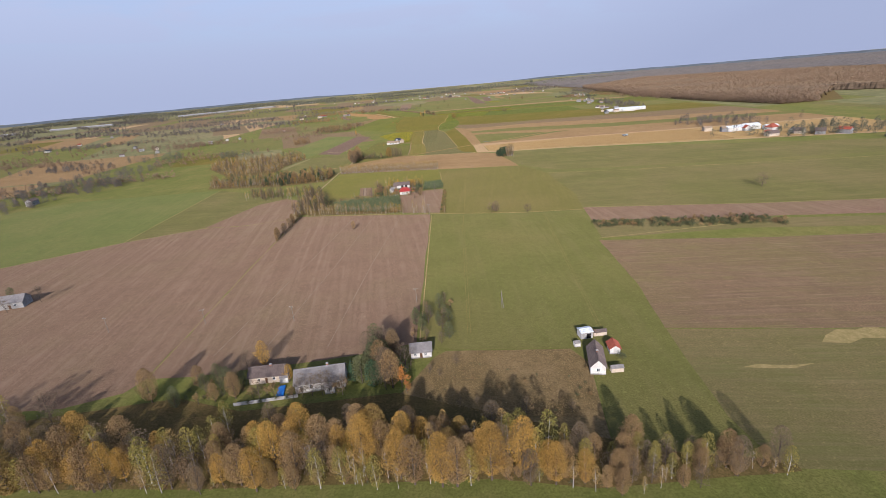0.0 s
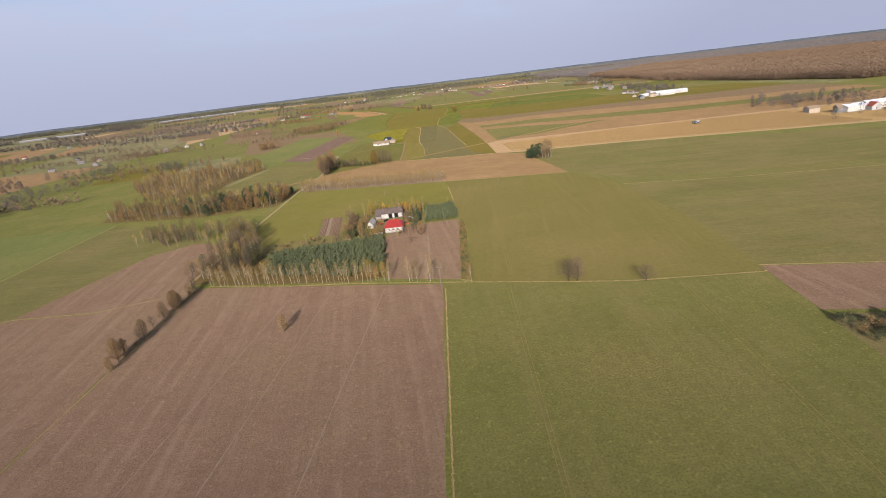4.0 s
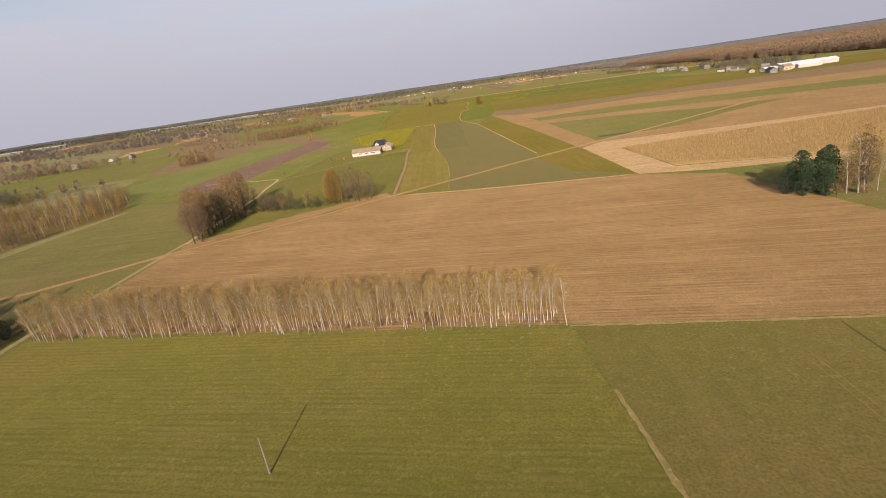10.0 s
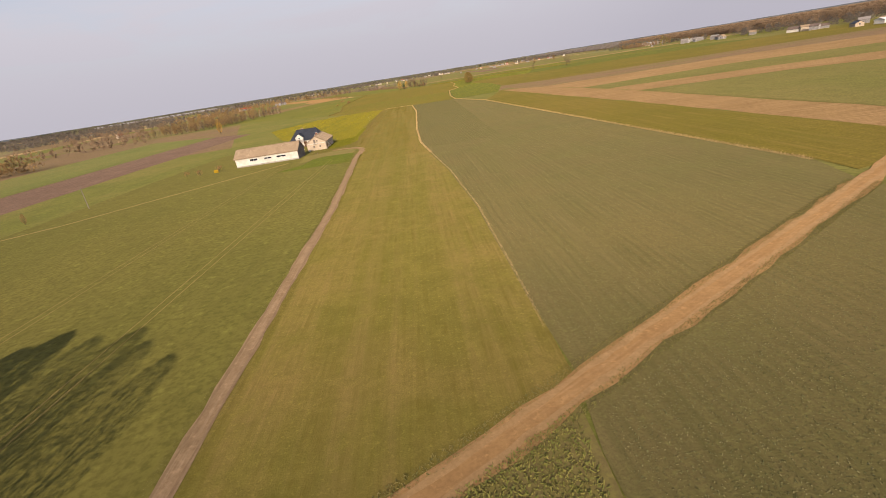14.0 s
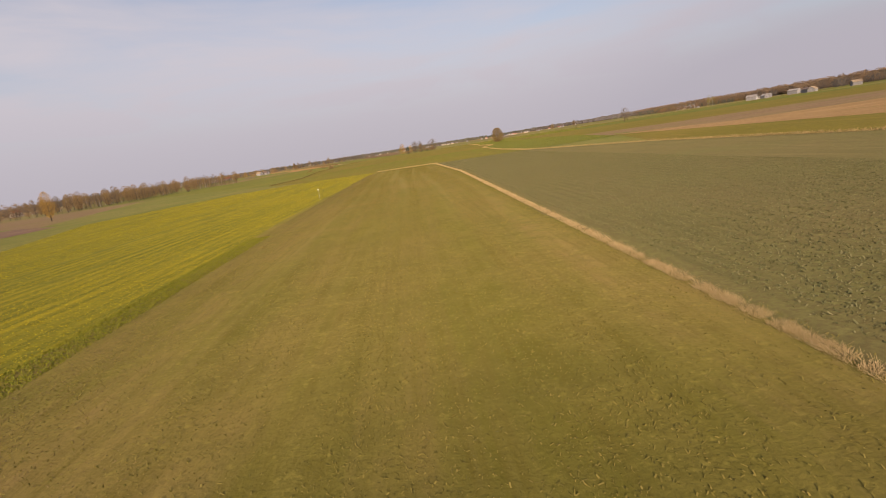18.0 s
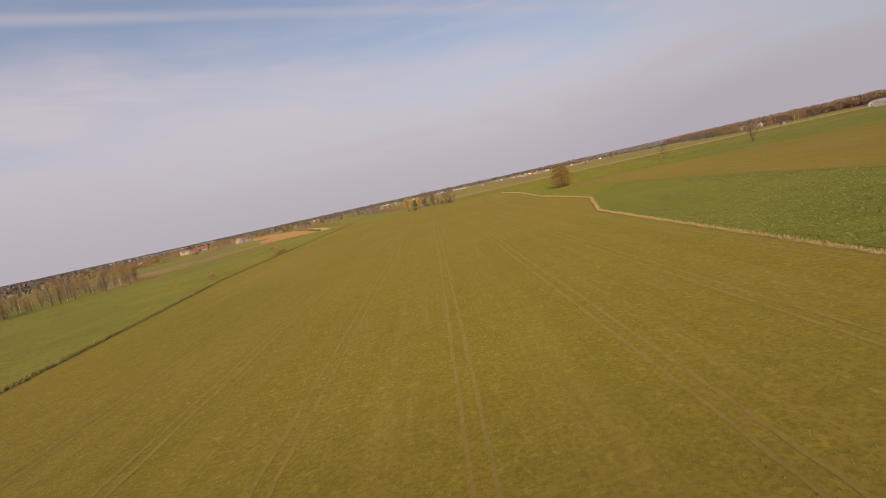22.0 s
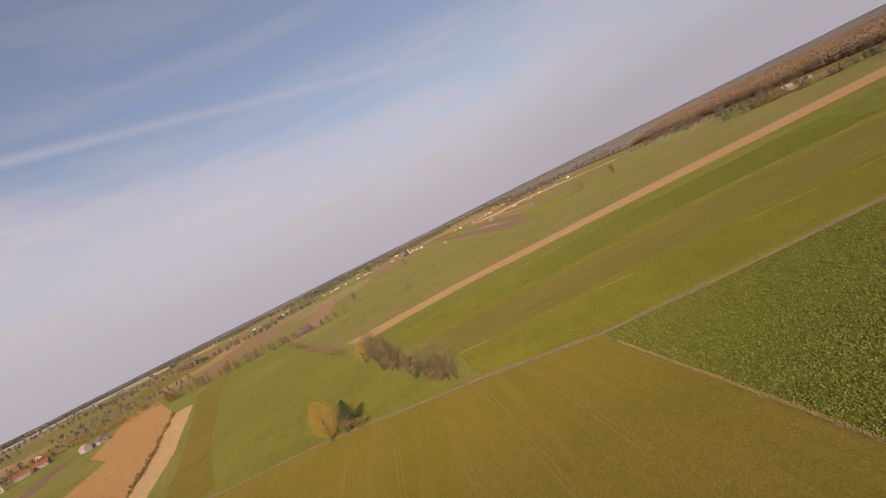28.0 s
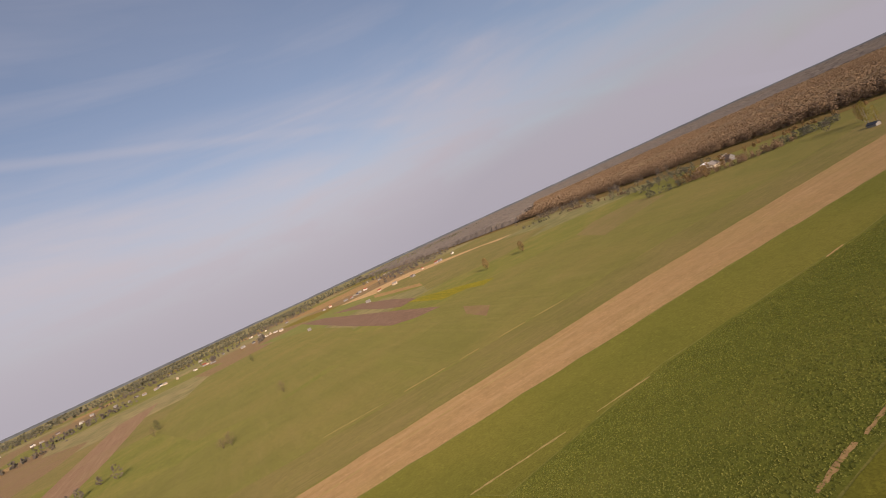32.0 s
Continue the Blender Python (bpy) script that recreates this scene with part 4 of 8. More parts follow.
lane("loop_track", [(-97, 470), (-98.6, 525), (-101, 540), (-102.3, 558), (-103.2, 563.6), (-105.4, 566), (-110.4, 567), (-145, 579)], 1.3, GREYDIRT_L, 0.03, "pale looping farm track")
lane("faint_track", [(-102, 556), (-99.5, 563), (-92, 568), (-62, 600)], 0.7, CROWN, 0.034, "faint grassy wheel track to the barn")
lane("track_verge", [(-97, 458), (-61, 478.5), (-48, 488.4), (-39, 494.6)], 5.4, STUBBLE, 0.024, "worn brown strip between track and stubble")
lane("track_verge", [(-97, 467.5), (-63.6, 487.5), (-51.6, 494.4), (-44, 498.4)], 6.5, STUBBLE, 0.027, "dry brown verge along the track")
lane("field_lane", [(-140, 1098), (-82, 1084), (-58, 1080.4), (-18.8, 1067), (5.4, 1056), (32, 1051), (62, 1046.8), (94, 1046.5), (200, 1024), (420, 968)], 1.15, ASPHALT, 0.03, "grey gravel lane between the fields")
for k, pts in enumerate([[(-12.6, 122), (-12.2, 258)], [(-92.6, 276), (-91.2, 200), (-88.2, 113)], [(-230, 222.5), (-185, 252.3), (-148, 269.4), (-121, 268), (-93, 276.6)], [(-185.6, 253), (-190.8, 387)],
                         [(-89.5, 279.6), (-59, 271.8), (-39, 268.4), (-15.8, 262.8), (-4.7, 260.2), (21.8, 253.2), (37, 249.8), (70, 246.8)], [(-9.7, 402.6), (49, 392), (59, 389.8)], [(-8.5, 389), (-6.6, 357)],
                         [(70.5, 251), (153, 233.4), (420, 190.5)], [(72.2, 351.8), (118, 341.3), (420, 300)], [(10.5, 537.4), (-3, 699.3)], [(-3, 699.5), (-12.8, 742), (-13.2, 777), (-9.8, 845), (-0.8, 875)],
                         [(-0.8, 875), (-0.8, 930), (4.4, 985), (4.8, 1013), (4.6, 1049)], [(63, 199), (152, 207.5)]]):
    lane("balk", pts, 0.3 if k in (0, 1, 4) else 0.5, CROWN if k in (0, 1, 4) else VERGE, 0.036, "narrow balk of dry grass between fields")


def beside(points, d):
    """The line moved sideways by d metres."""
    P = [Vector((*p, 0)) for p in points]
    out = []
    for i, p in enumerate(P):
        t = (P[min(i + 1, len(P) - 1)] - P[max(i - 1, 0)]).normalized()
        out.append((p.x - t.y * d, p.y + t.x * d))
    return out


TRACK = [(-150, 437), (-120, 445), (-97, 462), (-61.6, 482.5), (-49.8, 491.2), (-40, 497.0), (-30, 503.3), (-23, 508.0), (-11.8, 515.4), (8.2, 528.6), (34.5, 545.6), (60, 560), (140, 612)]
STRIP_TRACK = [(-42.4, 498), (-43.1, 550), (-45.2, 590), (-45.4, 598)]
WEST = [(-97.5, 470), (-99.5, 422), (-99.6, 359), (-99, 320), (-98.5, 283), (-94, 277)]
LANE = [(-140, 1098), (-82, 1084), (-58, 1080.4), (-18.8, 1067), (5.4, 1056), (32, 1051), (62, 1046.8), (94, 1046.5), (200, 1024)]
for s in (-1, 1):
    lane("wheel_rut", beside(LANE, s * 0.36), 0.22, GREYDIRT, 0.036, "pale packed wheel rut of the lane")
for line, gauge, w in ((TRACK, 0.55, 0.4), (STRIP_TRACK, 0.42, 0.2), (WEST, 0.4, 0.28)):
    for s in (-1, 1):
        lane("wheel_rut", beside(line, s * gauge), w, RUT_D if line is STRIP_TRACK else GREYDIRT_L if line is WEST else RUT, 0.042, "pale packed wheel rut of a farm track")
for line, w in ((WEST, 0.4),):
    lane("track_crown", line, w, CROWN, 0.046, "grassy crown between the wheel ruts")
# tractor lines in the winter corn
for x0, x1 in ((-13.6, -8.8), (-22.1, -18.2), (-29.9, -27.4), (-38.7, -37.4), (-47, -48), (-55, -57), (-62.5, -66)):
    for s in (-0.42, 0.42):
        lane("tramline", beside([(x0 - 0.4, 760), (x0, 830), (x0, 925), ((x0 * 0.25 + x1 * 0.75), 980), (x1, 1015), (x1 - 1.4, 1060)], s), 0.24, TRAM, 0.03, "pale tractor wheel line in the winter corn")
for x0, y0, x1, y1 in ((7, 262, 12, 392), (46, 254, 44, 390), (2, 124, 5, 254), (40, 122, 48, 246), (-66, 502, -62, 598), (-54, 500, -51, 594)):
    for s in (-0.42, 0.42):
        lane("tramline", beside([(x0, y0), (x1, y1)], s), 0.13, SEAM, 0.03, "pale tractor wheel line in the winter corn")
# pale ploughed seams and headland turns
for pts in ([(-74, 122), (-66, 190), (-58, 262)], [(-40, 122), (-36, 190), (-30, 262)], [(-60, 116), (-52, 190), (-46, 264)]):
    lane("furrow_line", pts, 0.2, FURROW, 0.03, "pale trodden line in the ploughed land")
# rows that the harvester bent round at the headland
OUTER = [(-22, 482.6), (-31, 483.8), (-39.2, 484.5), (-46, 484.0), (-49.8, 482.2), (-51.2, 479.7), (-50.8, 477.4), (-48.2, 475.3), (-45, 473.5), (-40, 471)]
INNER = [(-20, 477.4), (-28, 478.0), (-34.9, 478.2), (-40.2, 478.0), (-42.6, 477.4), (-43.6, 476.4), (-43.4, 475.2), (-42.0, 474.0), (-39.5, 472.8), (-36, 471.0)]


def bent(t):
    """A smooth line between the outer and the inner bend."""
    P = [Vector((a + (c - a) * t, b + (d - b) * t, 0)) for (a, b), (c, d) in zip(OUTER, INNER)]
    out = []
    for i in range(len(P) - 1):
        p0, p1, p2, p3 = P[max(i - 1, 0)], P[i], P[i + 1], P[min(i + 2, len(P) - 1)]
        for j in range(6):
            u = j / 6
            q = 0.5 * (2 * p1 + (p2 - p0) * u + (2 * p0 - 5 * p1 + 4 * p2 - p3) * u * u + (3 * p1 - p0 - 3 * p2 + p3) * u ** 3)
            out.append((q.x, q.y))
    return out


for k in range(11):
    lane("headland_mark", bent(k / 10), 0.15 if k % 3 else 0.24, MARK if k % 2 else TRODDEN, 0.022 + 0.001 * k, "curved row where the harvester turned")
# broken pale balks between the northern strips
bk = random.Random(4)
for a, b in (((-19.5, 1092.5), (155, 1052)), ((-28, 1128.4), (67, 1129)), ((67, 1129), (155, 1101)), ((-40, 1160.3), (25, 1172)), ((25, 1172), (215, 1150)), ((-80, 1260.5), (110, 1244.6)), ((-62, 1209.5), (125, 1214.6))):
    t = 0.0
    while t < 0.97:
        e = min(1.0, t + bk.uniform(0.03, 0.12))
        if bk.random() < 0.6:
            lane("balk", [(a[0] + (b[0] - a[0]) * q, a[1] + (b[1] - a[1]) * q + bk.uniform(-0.4, 0.4)) for q in (t, e)], 0.5, TANLINE if bk.random() < 0.5 else VERGE, 0.036, "broken balk of dry grass between strips")
        t = e + bk.uniform(0.0, 0.05)
TURNING = [(-53.5, 610.4), (-52, 610.6), (-50.2, 610.3), (-48.6, 609.6), (-47.2, 608.6), (-46.2, 607.2), (-45.6, 605.6), (-45.3, 604), (-45.2, 601), (-45, 596)]


def sandy_turning():
    """Churned sand pressed into ruts, sinking unevenly into the turf at both sides."""
    P = [Vector((*p, 0)) for p in TURNING]
    line = []
    for i in range(len(P) - 1):
        p0, p1, p2, p3 = P[max(i - 1, 0)], P[i], P[i + 1], P[min(i + 2, len(P) - 1)]
        k = max(4, int((p2 - p1).length / 0.09))
        for j in range(k):
            t = j / k
            line.append(0.5 * (2 * p1 + (p2 - p0) * t + (2 * p0 - 5 * p1 + 4 * p2 - p3) * t * t + (3 * p1 - p0 - 3 * p2 + p3) * t ** 3))
    r = random.Random(17)
    ruts = [(r.uniform(-0.9, 0.95), r.uniform(0.05, 0.11), r.uniform(0.012, 0.03), r.uniform(0, 50)) for _ in range(11)]
    bm = bmesh.new()
    rows, n = [], 52
    for i, p in enumerate(line):
        d = (line[min(i + 1, len(line) - 1)] - line[max(i - 1, 0)]).normalized()
        side = Vector((-d.y, d.x, 0))
        row = []
        for j in range(n + 1):
            u = -1.25 + 2.5 * j / n
            q = p + side * u
            edge = 0.52 + 0.34 * noise.noise(q * 0.6) + 0.3 * noise.noise(q * 2.1) + 0.14 * noise.noise(q * 6.0)
            fall = max(0.0, min(1.0, (abs(u) - edge) / 0.5))
            z = 0.05 - 0.13 * fall * fall * (3 - 2 * fall) + 0.012 * noise.noise(q * 3.5) + 0.006 * noise.noise(q * 11)
            for u0, w, depth, ph in ruts:
                c = u0 + 0.22 * math.sin(i * 0.02 + ph) + 0.05 * math.sin(i * 0.07 + ph)
                z -= depth * math.exp(-((u - c) / w) ** 2) * (0.55 + 0.45 * math.sin(i * 0.045 + ph * 3))
            row.append(bm.verts.new((q.x, q.y, z)))
        rows.append(row)
    for ra, rb in zip(rows, rows[1:]):
        for j in range(n):
            f = bm.faces.new((ra[j], rb[j], rb[j + 1], ra[j + 1]))
            f.smooth = True
    bmesh.ops.recalc_face_normals(bm, faces=bm.faces)
    tagged(part("sandy_turning", bm, GREYDIRT, None), "churned sandy turning place by the barn", "track", kind="structure")


sandy_turning()
lane("plot_balk", [(-18.2, 310), (-17.4, 290), (-16.4, 268)], 0.45, FURROW, 0.034, "grassy balk through the dug plot")


def ridges(name, x0, x1, y0, slant, length, gap, height, material, label):
    """Earthed-up ridges lying side by side: one ridge, furrow, ridge after another across the bed."""
    bm = bmesh.new()
    r = random.Random(name)
    steps, n = 28, int((x1 - x0) / gap)
    for i in range(n):
        for j in range(steps):
            pair = []
            for k in (j, j + 1):
                y, cx = y0 + length * k / steps, x0 + gap * (i + 0.5) + slant * k / steps
                h = height * (0.8 + 0.4 * noise.noise(Vector((i * 3.1, y * 0.7, 0.5))))
                pair.append([bm.verts.new((cx - gap * 0.42, y, 0.02)), bm.verts.new((cx - gap * 0.12, y, 0.02 + h)), bm.verts.new((cx + gap * 0.12, y, 0.02 + h)), bm.verts.new((cx + gap * 0.42, y, 0.02))])
            for q in range(3):
                bm.faces.new((pair[0][q], pair[0][q + 1], pair[1][q + 1], pair[1][q]))
    return tagged(part(name, bm, material, None), label, "field", kind="structure")


ridges("potato_ridges", -63.9, -60.9, 322.6, -3.9, 27.4, 0.62, 0.15, PLOUGH, "earthed up ridges of a dug potato bed")
ridges("potato_ridges", -59.1, -55.3, 322.4, -3.9, 27.0, 0.66, 0.15, PLOUGH, "earthed up ridges of a dug potato bed")
lane("bed_furrow", [(-60.1, 322.4), (-64.0, 350.2)], 1.5, FURROW, 0.034, "lighter dug strip in the potato bed")
ridges("plot_ridges", -26.4, -23.2, 300, -0.6, 20, 0.8, 0.2, PLOUGH, "low ridges of a dug vegetable bed")
lane("bare_seam", [(-119.4, 1100), (-144.8, 1176), (-176.2, 1258), (-188, 1294)], 1.3, FLOOR, 0.04, "dark hedge bottom between the bare fields")

# ---------------------------------------------------------------- trees
def limbs(rnd, height, trunk_r, first, spread, count, lean=0.04, up=0.5, bend=3, twigs=0, twig_len=0.0):
    """Trunk and limbs as tapered segments, and the tips that carry leaves."""
    segs, tips = [], []
    p, top = Vector((0, 0, -0.1)), []
    d = Vector((rnd.uniform(-lean, lean), rnd.uniform(-lean, lean), 1)).normalized()
    k = 5
    for i in range(k):
        q = p + (d + Vector((rnd.uniform(-0.06, 0.06), rnd.uniform(-0.06, 0.06), 0))) * height * 0.9 / k
        r0, r1 = trunk_r * (1 - i / k * 0.85), trunk_r * (1 - (i + 1) / k * 0.85)
        segs.append((p, q, r0, r1))
        top.append((p, q, r0))
        p = q
    tips.append(p)
    for i in range(count):
        f = first + (0.97 - first) * (i + rnd.random()) / count
        j = min(k - 1, int(f * k / 1.0))
        a, b, r = top[j]
        s = a.lerp(b, min(1, f * k - j))
        ang = rnd.uniform(0, 2 * math.pi)
        out = spread * (1.15 - f) * rnd.uniform(0.7, 1.2) / (1.15 - first)
        way = Vector((math.cos(ang), math.sin(ang), up * rnd.uniform(0.6, 1.5)))
        m = s + way * out * 0.55
        e = m + (way + Vector((rnd.uniform(-0.4, 0.4), rnd.uniform(-0.4, 0.4), rnd.uniform(0, 0.5)))) * out * 0.5
        segs.append((s, m, r * 0.45, r * 0.28))
        segs.append((m, e, r * 0.28, r * 0.1))
        tips += [m.lerp(e, 0.3), e]
        for _ in range(twigs):
            u = m.lerp(e, rnd.random())
            w = Vector((rnd.uniform(-1, 1), rnd.uniform(-1, 1), rnd.uniform(-0.1, 1))).normalized() * twig_len * rnd.uniform(0.5, 1)
            segs.append((u, u + w, r * 0.12 + 0.008, 0.006))
            tips.append(u + w)
    return segs, tips


def leaves(rnd, tips, per_tip, radius, size, flat=1.0, long=1.0):
    """Small leaf clumps round the tips."""
    n = len(tips) * per_tip
    g = np.random.RandomState(rnd.randrange(1 << 30))
    c = np.repeat(np.array([tuple(t) for t in tips]), per_tip, 0)
    off = g.normal(0, 1, (n, 3))
    off /= np.linalg.norm(off, axis=1)[:, None] + 1e-9
    c = c + off * (radius * g.uniform(0.15, 1.0, (n, 1)) ** 0.6) * np.array([1, 1, flat])
    c[:, 2] = np.maximum(c[:, 2], 0.15)
    a = g.normal(0, 1, (n, 3))
    a /= np.linalg.norm(a, axis=1)[:, None]
    b = np.cross(a, g.normal(0, 1, (n, 3)))
    b /= np.linalg.norm(b, axis=1)[:, None] + 1e-9
    s = size * g.uniform(0.55, 1.25, (n, 1))
    a, b = a * s * long, b * s
    j = g.uniform(0.6, 1.0, (4, n, 1))
    return np.stack([c - a * j[0], c - b * j[1], c + a * j[2], c + b * j[3]], 1)


def dome(rnd, count, z0, z1, wide, size, long=1.0, top=0.45):
    """Leaf clumps filling an egg-shaped crown from z0 to z1, thin at the heart, lobed outside."""
    g = np.random.RandomState(rnd.randrange(1 << 30))
    lobes = [(g.uniform(0, 6.28), g.uniform(0.15, 0.9), g.uniform(0.75, 1.15)) for _ in range(13)]
    u = g.uniform(0, 1, count)
    prof = np.where(u < top, np.sqrt(np.maximum(0.12, 1 - ((top - u) / top) ** 2)), np.sqrt(np.maximum(0.02, 1 - ((u - top) / (1 - top)) ** 2)))
    a = g.uniform(0, 2 * math.pi, count)
    k = np.ones(count)
    for la, lu, ls in lobes:
        near = np.exp(-((np.angle(np.exp(1j * (a - la)))) / 0.5) ** 2 - ((u - lu) / 0.16) ** 2)
        k = k * (1 - near) + ls * near
    r = wide * prof * k * g.uniform(0.25, 1.05, count) ** 0.55
    c = np.stack([np.cos(a) * r, np.sin(a) * r, z0 + (z1 - z0) * u], 1)
    p = g.normal(0, 1, c.shape)
    p /= np.linalg.norm(p, axis=1)[:, None]
    q = np.cross(p, g.normal(0, 1, c.shape))
    q /= np.linalg.norm(q, axis=1)[:, None] + 1e-9
    s = size * g.uniform(0.5, 1.3, (count, 1))
    return np.stack([c - p * s * long, c - q * s, c + p * s * long * 0.9, c + q * s * 0.8], 1)


def conifer_quads(rnd, height, base_r, layers, per, size):
    """Whorls of drooping needle sprays on a cone."""
    out = []
    for i in range(layers):
        f = (i + 0.5) / layers
        z, r = height * (0.08 + 0.9 * f), base_r * (1 - f) ** 0.8 + 0.08
        for k in range(max(4, int(per * (1 - 0.6 * f)))):
            a = rnd.uniform(0, 2 * math.pi)
            rr = r * rnd.uniform(0.45, 1.1)
            dx, dy = math.cos(a), math.sin(a)
            w = size * rnd.uniform(0.6, 1.2)
            zi = z + rnd.uniform(-0.5, 0.5) * height / layers
            out.append(((dx * rr * 0.2, dy * rr * 0.2, zi + 0.16 * rr), (dx * rr * 0.7 - dy * w, dy * rr * 0.7 + dx * w, zi - 0.05 * rr),
                        (dx * rr, dy * rr, zi + rnd.uniform(-0.15, 0.1) * rr), (dx * rr * 0.7 + dy * w, dy * rr * 0.7 - dx * w, zi + 0.02 * rr)))
    return np.array(out)


def tree_meshes(kind, seed):
    """Trunk and crown meshes of one tree of that kind, of its natural height."""
    r = random.Random(seed * 31 + len(kind))
    if kind == "oak":
        segs, tips = limbs(r, 11, 0.24, 0.2, 3.4, 15, up=0.6)
        return (*tubes(segs), BARK), np.concatenate([leaves(r, tips, 46, 1.2, 0.115), dome(r, 2900, 1.6, 12.4, 2.7, 0.10)]), GOLD
    if kind == "rust":
        segs, tips = limbs(r, 10, 0.22, 0.2, 3.2, 14, up=0.7, twigs=2, twig_len=1.0)
        return (*tubes(segs, 4), BARK), np.concatenate([leaves(r, tips, 12, 1.0, 0.13, long=1.5), dome(r, 2100, 1.2, 10.8, 2.6, 0.11, 1.5)]), RUST
    if kind == "yellow":
        segs, tips = limbs(r, 10, 0.12, 0.22, 1.8, 15, up=0.9)
        return (*tubes(segs, 4), BIRCH_BARK), np.concatenate([leaves(r, tips, 10, 0.9, 0.15), dome(r, 650, 1.0, 10.4, 2.0, 0.15)]), YELLOW
    if kind == "column":
        segs, tips = limbs(r, 10, 0.2, 0.15, 2.2, 14, up=0.9, twigs=2, twig_len=0.8)
        return (*tubes(segs, 4), BARK), dome(r, 5200, 0.3, 10.8, 2.7, 0.125, 1.3, 0.38), COLUMN
    if kind == "twiggy":
        segs, tips = limbs(r, 10, 0.18, 0.2, 2.4, 16, up=1.0, twigs=6, twig_len=1.0)
        return (*tubes(segs, 4), BARK), dome(r, 3300, 1.6, 10.8, 2.3, 0.038, 5.0, 0.5), TWIG
    if kind == "gold_birch":
        segs, tips = limbs(r, 8.6, 0.085, 0.36, 1.0, 12, up=1.2, twigs=2, twig_len=0.6, lean=0.1)
        return (*tubes(segs, 4), BIRCH_BARK), dome(r, 520, 2.8, 9.1, 1.2, 0.075, 1.7, 0.45), GOLD_BIRCH
    if kind == "larch":
        segs, tips = limbs(r, 7, 0.12, 0.12, 1.5, 16, up=0.35)
        return (*tubes(segs), BARK), np.concatenate([leaves(r, tips, 10, 0.5, 0.1, long=1.6), dome(r, 520, 0.5, 7.3, 1.35, 0.1, 1.7, 0.22)]), GOLD
    if kind == "birch":
        segs, tips = limbs(r, 8, 0.062, 0.42, 1.0, 12, up=1.3, twigs=3, twig_len=0.7, lean=0.09)
        return (*tubes(segs, 4), BIRCH_BARK), np.concatenate([leaves(r, tips, 5, 0.45, 0.036, long=2.6), dome(r, 640, 1.8, 8.3, 0.95, 0.045, 2.3, 0.5)]), BIRCH_LEAF
    if kind == "bare":
        segs, tips = limbs(r, 8.5, 0.17, 0.2, 2.9, 15, up=0.8, twigs=5, twig_len=1.1)
        return (*tubes(segs, 4), BARK), np.concatenate([leaves(r, tips, 4, 0.65, 0.07, long=3.2), dome(r, 520, 1.6, 9.2, 2.9, 0.07, 3.0, 0.55)]), TWIG
    if kind == "fruit":
        segs, tips = limbs(r, 4.2, 0.11, 0.25, 2.0, 12, up=0.6, twigs=3, twig_len=0.6)
        return (*tubes(segs, 4), BARK), leaves(r, tips, 5, 0.5, 0.16), RUST
    if kind == "green":
        segs, tips = limbs(r, 8, 0.18, 0.15, 2.6, 14, up=0.6)
        return (*tubes(segs), BARK), np.concatenate([leaves(r, tips, 12, 0.95, 0.17), dome(r, 650, 0.4, 8.6, 2.5, 0.18)]), GREENL
    if kind == "orange":
        segs, tips = limbs(r, 5, 0.1, 0.2, 1.4, 9, up=0.8)
        return (*tubes(segs), BARK), leaves(r, tips, 16, 0.7, 0.2), ORANGE
    if kind == "shrub":
        segs, tips = limbs(r, 2.0, 0.05, 0.05, 1.4, 9, up=0.7, twigs=2, twig_len=0.5)
        return (*tubes(segs, 3), BARK), leaves(r, tips, 9, 0.45, 0.085, long=1.7), RUST
    if kind == "green_shrub":
        segs, tips = limbs(r, 1.8, 0.05, 0.05, 1.2, 8, up=0.7)
        return (*tubes(segs, 3), BARK), leaves(r, tips, 20, 0.5, 0.11), GREENL
    if kind == "spruce":
        return (*tubes([((0, 0, -0.1), (0, 0, 7.5), 0.13, 0.02)]), BARK), conifer_quads(r, 8, 1.9, 17, 15, 0.28), PINE
    if kind == "pine":
        segs, tips = limbs(r, 8.5, 0.2, 0.28, 2.4, 14, up=0.45)
        return (*tubes(segs), BARK), np.concatenate([leaves(r, tips, 20, 0.9, 0.16, flat=0.7, long=1.5), dome(r, 1100, 0.3, 8.9, 2.5, 0.16, 1.5, 0.35)]), PINE
    segs, tips = limbs(r, 2.7, 0.06, 0.1, 0.75, 9, up=0.9)       # young plantation pine
    return (*tubes(segs, 3), BARK), leaves(r, tips, 5, 0.36, 0.17, long=1.4), PINE_Y


